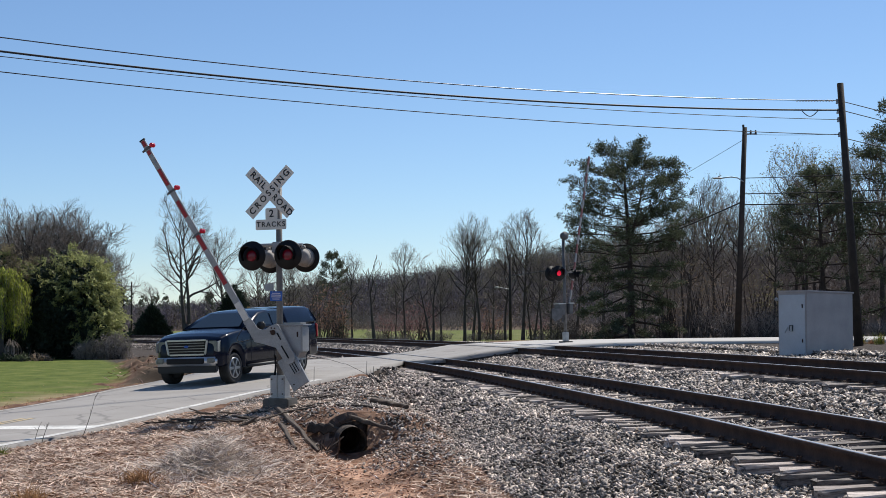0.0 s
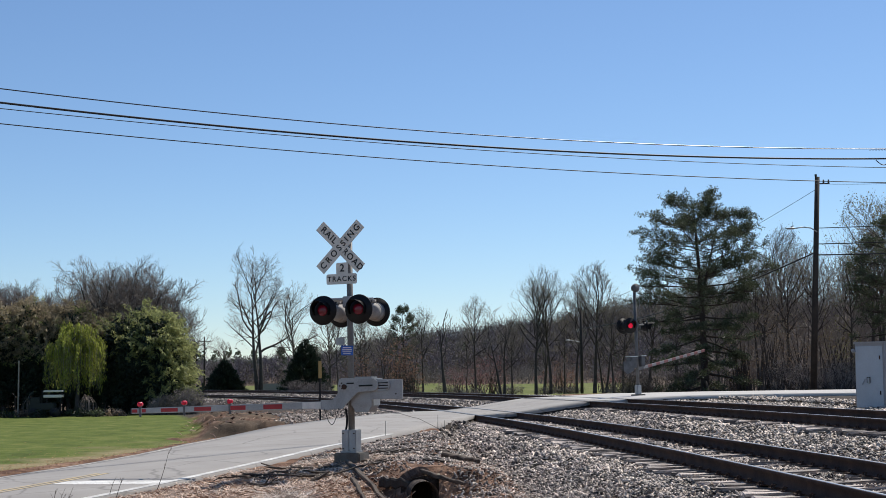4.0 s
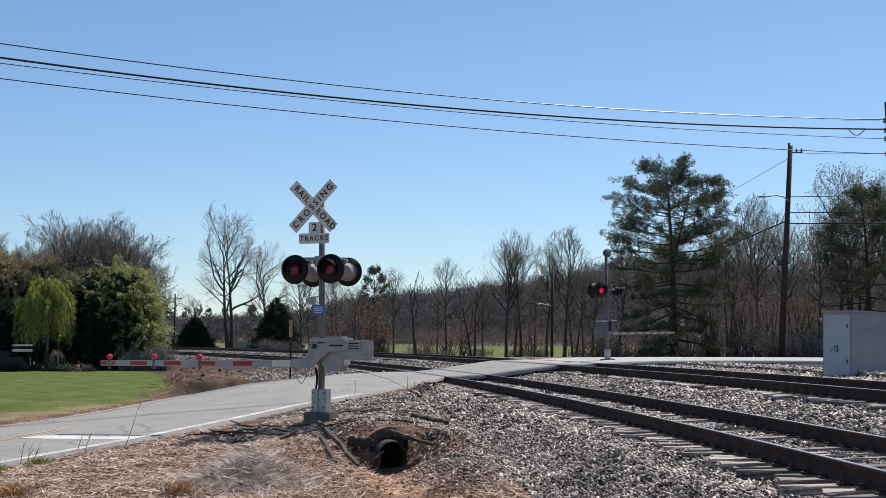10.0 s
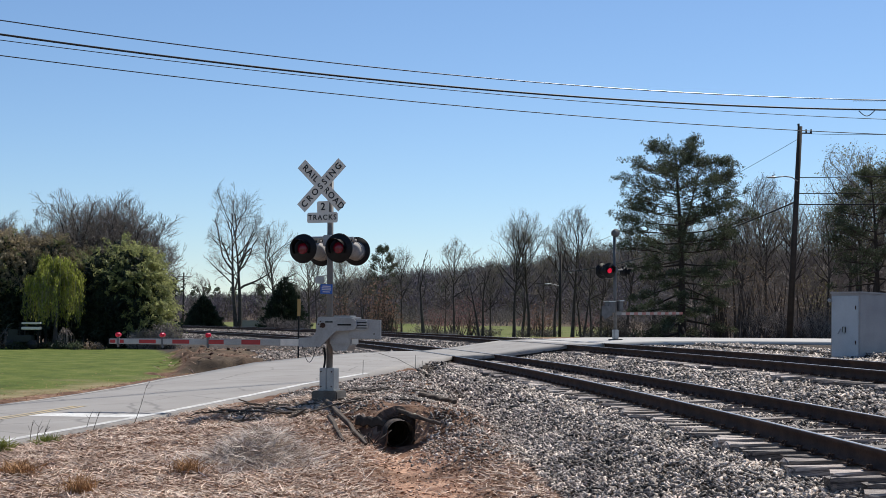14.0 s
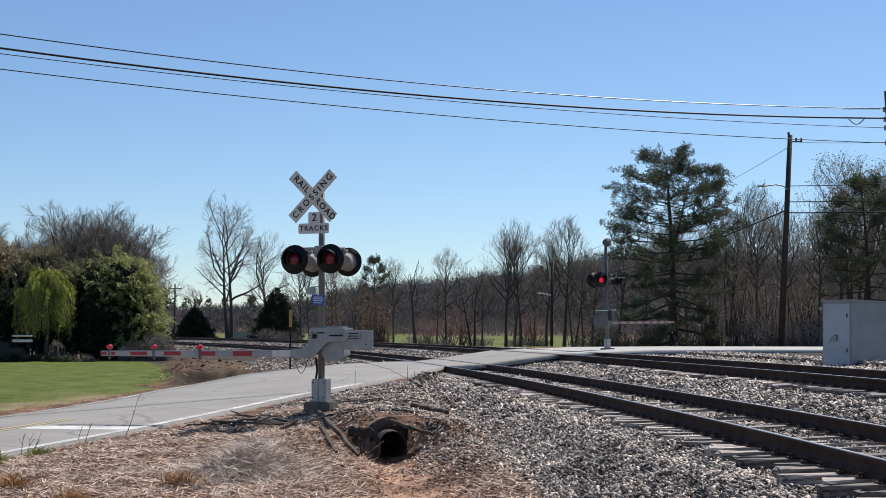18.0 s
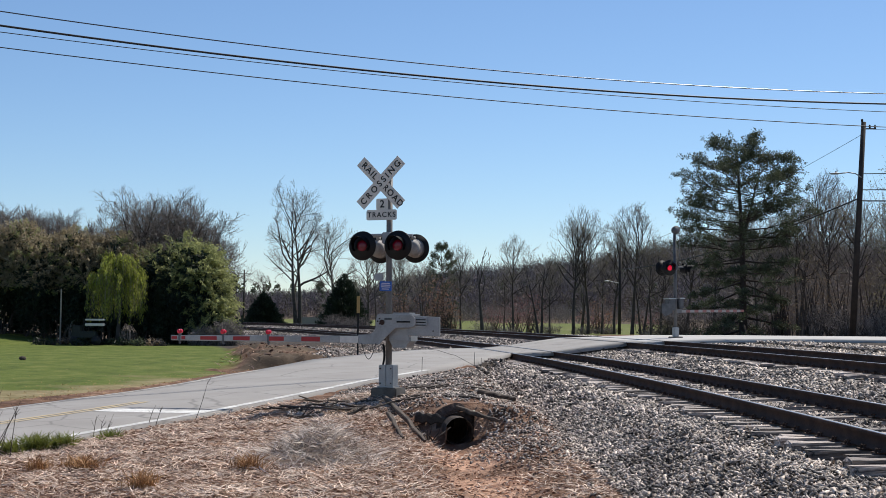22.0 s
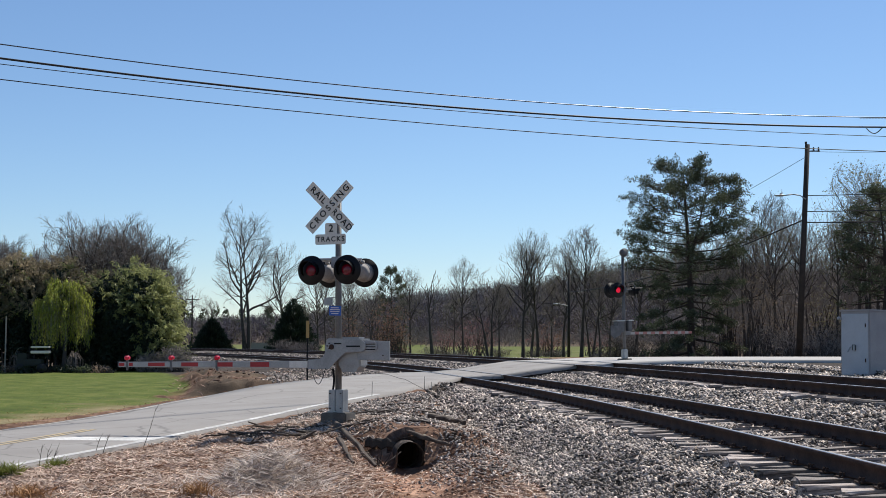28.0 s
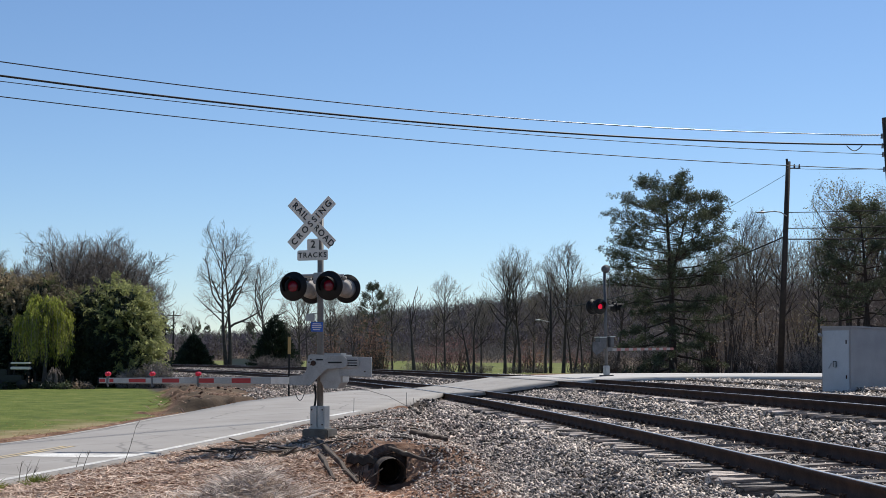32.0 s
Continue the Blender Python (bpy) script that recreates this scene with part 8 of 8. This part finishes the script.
def sticks():
    """Broken branches and roots lying about the signal's foot."""
    rnd = random.Random(411)
    for i in range(26):
        x, y = rnd.uniform(-4.9, -3.3), rnd.uniform(23.4, 26.2)
        tb = Tubes()
        a = rnd.uniform(-0.9, 0.9) + (math.pi if rnd.random() < 0.5 else 0)
        ln = rnd.uniform(0.35, 1.15)
        z = gz(x, y) + 0.03
        pts = limb(rnd, Vector((0, 0, 0)), Vector((math.cos(a), math.sin(a), 0.05)), ln, 0.24, 6, -0.01)
        r = rnd.uniform(0.015, 0.04)
        tb.add(pts, [r * (1 - 0.7 * q / 6) for q in range(7)], 6)
        for k in range(2):
            q = rnd.uniform(1, 4.9)
            s = pts[int(q)]
            tb.add(limb(rnd, s, Vector((math.cos(a + rnd.choice((-0.7, 0.7))), math.sin(a + 0.7), 0.15)), ln * 0.3, 0.15, 3), [r * 0.5, r * 0.4, r * 0.3, r * 0.15], 5)
        ob = tb.make("dead_branch", DRY_WOOD, None)
        ob.location = (x, y, z)
        tagged(ob, "broken dark branch lying near the signal's foot", "branch", "dead branches")
    for i in range(7):
        x, y = rnd.uniform(-2.15, -1.75), rnd.uniform(22.35, 22.75)
        tb = Tubes()
        r = rnd.uniform(0.012, 0.026)
        pts = limb(rnd, Vector((0, 0, 0)), Vector((rnd.uniform(-0.6, 0.6), rnd.uniform(-0.2, 0.2), rnd.uniform(0.5, 1))), rnd.uniform(0.25, 0.5), 0.25, 5)
        tb.add(pts, [r * (1 - 0.6 * q / 5) for q in range(6)], 6)
        ob = tb.make("dead_branch", DRY_WOOD, None)
        ob.location = (x, y, gz(x, y) - 0.03)
        tagged(ob, "driftwood stick caught beside the culvert mouth", "branch", "dead branches")
    for i in range(16):
        x, y = rnd.uniform(-3.6, 0.2), rnd.uniform(24.5, 31)
        if track_coords(x, y)[0] > -3.2:
            continue
        ln = rnd.uniform(0.3, 0.9)
        a = rnd.uniform(-0.6, 0.6)
        timber("wood_scrap", (x, y, gz(x, y) + 0.03), (x + ln * math.cos(a), y + ln * math.sin(a), gz(x + ln * math.cos(a), y + ln * math.sin(a)) + 0.03), 0.09, 0.05, "splintered dark tie scrap lying on the stones", 420 + i, DRY_WOOD)


sticks()


def loose_stones():
    """Gravel strewn round the signal and on the clay."""
    rng = np.random.default_rng(431)
    k = 36000
    x, y = rng.uniform(-4.6, 1.5, k), 19 + 25 * rng.random(k) ** 1.3
    n, s = track_coords(x, y)
    rel = (x - ROAD_AT[0]) * ROAD_LEFT[0] + (y - ROAD_AT[1]) * ROAD_LEFT[1]
    keep = (rel < -0.4) & (n < -2.5) & ~road_mask(x, y) & (rng.random(k) < np.maximum(smooth(22.9, 25.4, y - 0.45 * (x + 3)), 0.95 * smooth(-1.35, -0.8, x + 0.7 * noise2(x, y, 0.8, 73)) * smooth(18.5, 21.0, y + 1.5 * x)))
    pl = on_ground(x[keep], y[keep], 0.012)
    a = stones("loose_gravel", pl, 0.046 * (0.6 + 0.8 * rng.random(len(pl))), 432, "loose grey gravel round the signal's foot")
    k = 700
    x, y = rng.uniform(-8, 2, k), rng.uniform(13, 26, k)
    n, s = track_coords(x, y)
    rel = (x - ROAD_AT[0]) * ROAD_LEFT[0] + (y - ROAD_AT[1]) * ROAD_LEFT[1]
    keep = (rel < -0.3) & (n < -3.6)
    pl = on_ground(x[keep], y[keep], 0.005)
    stones("strewn_stones", pl, 0.035 * (0.5 + rng.random(len(pl))), 433, "small stones strewn over the clay")


loose_stones()


def clods():
    """Broken earth on the washed-out bank beside the road."""
    rng = np.random.default_rng(441)
    k = 170
    y = rng.uniform(44.5, 63, k)
    x = -7.0 - (y - 45) * 0.17 + rng.uniform(-4.5, 0.5, k)
    rel = (x - ROAD_AT[0]) * ROAD_LEFT[0] + (y - ROAD_AT[1]) * ROAD_LEFT[1]
    keep = (rel > 5.7) & ~road_mask(x, y) & (washout(x, y, track_coords(x, y)[0], rel) > 0.5) & (noise2(x, y, 1.6, 62) > -0.12)
    pl = on_ground(x[keep], y[keep], 0.02)
    stones("earth_clods", pl, 0.13 * (0.3 + 1.2 * rng.random(len(pl)) ** 2), 442, "red-brown clods of washed-out earth on the bank", mat("red_brown_earth", (0.06, 0.036, 0.028), (0.17, 0.1, 0.074), rough=0.95, scale=1.5, fine=20, bump=0.3, coords="World", spread=0.5, spec=0.1), "earth")

    # dead grass and litter on the bank and along the ballast's foot
    k = 900
    y = rng.uniform(44.5, 78, k)
    x = -6.5 - (y - 45) * 0.17 + rng.uniform(-5, 1, k)
    n = track_coords(x, y)[0]
    rel = (x - ROAD_AT[0]) * ROAD_LEFT[0] + (y - ROAD_AT[1]) * ROAD_LEFT[1]
    keep = (rel > 5.6) & (n < -2.8) & (n > -10.6 + 1.3 * noise2(x, y, 3.0, 67)) & ~road_mask(x, y) & (noise2(x, y, 1.1, 66) > -0.15)
    blades("bank_litter", on_ground(x[keep], y[keep], 0.01), 0.26, 0.03, 443, OLD_TIMBER_CHIP, "dead brown grass and litter on the washed-out bank", 0.3, "dead grass")


clods()


# ---- what moves ----
def truck_pose(s, q, swing=0.0):
    """The truck on the road, facing back down it."""
    f, r = road_point(s - AXLE, q), road_point(s + AXLE, q)
    c = road_point(s, q)
    near, far = road_point(s, q - 0.85), road_point(s, q + 0.85)
    crown = lambda v: 0.03 * math.sin(math.pi * min(1, max(0, (v + 0.22) / 5.42)))
    ahead = (Vector(f) - Vector(r)).normalized()
    left = (Vector(near) - Vector(far)).normalized()
    up = ahead.cross(left).normalized()
    left = up.cross(ahead)
    m = Matrix((ahead, left, up)).transposed().to_4x4()
    m.translation = Vector((c[0], c[1], (near[2] + far[2]) / 2 + crown(q)))
    hub = m.translation.copy()
    return Matrix.Translation(hub) @ Matrix.Rotation(radians(-swing), 4, "Z") @ Matrix.Translation(-hub) @ m


def motions():
    # the gates come down
    lift = [(0.0, 57.9), (0.5, 50.5), (1.0, 42.0), (1.5, 33.3), (2.0, 25.8), (2.5, 16.2), (3.0, 5.2), (3.5, 0.9), (4.0, -0.9), (4.5, -0.8), (5.5, -0.3), (6.5, 0.0), (20.0, 0.0), (32.0, 0.0)]
    walk(gate_arm, [(t, pose(0, -0.3, 1.46, 0, a, 0)) for t, a in lift])
    lift = [(0.0, 69.3), (0.5, 61.5), (1.0, 52.4), (1.5, 43.0), (2.0, 32.0), (2.5, 20.0), (3.0, 9.8), (3.5, 7.5), (4.0, 6.0), (4.5, 4.5), (5.2, 2.0), (6.0, 0.0), (32.0, 0.0)]
    walk(far_arm, [(t, pose(0.1, 0.12, 1.35, 0, 0, 32) @ pose(0, 0, 0, 0, -a, 0)) for t, a in lift])
    # the truck drives off down the road and stops far behind the camera
    way = lambda t: float(np.interp(t, [0, 0.6, 1.2, 1.8, 2.4, 8.4, 10.0, 32.0], [11.67, 8.81, 5.71, 2.66, -1.0, -37.0, -41.0, -41.0]))
    lane = lambda t: float(np.interp(t, [0, 0.6, 1.2, 1.8, 2.4, 4.0, 32.0], [2.77, 3.16, 3.44, 3.75, 3.85, 3.75, 3.75]))
    times = [round(0.1 * k, 1) for k in range(106)] + [20.0, 32.0]
    bend = lambda t: float(np.interp(t, [0, 0.6, 1.0, 1.4, 1.8, 2.4, 4.0], [3.9, 1.6, -3.6, -5.5, -6.0, -5.5, 0.0]))
    walk(truck, [(t, truck_pose(way(t), lane(t), bend(t))) for t in times])
    for w in truck_wheels:
        base = w.matrix_basis.copy()
        walk(w, [(t, base @ Matrix.Rotation((way(0) - way(t)) / WHEEL_R, 4, "Y")) for t in times])


motions()
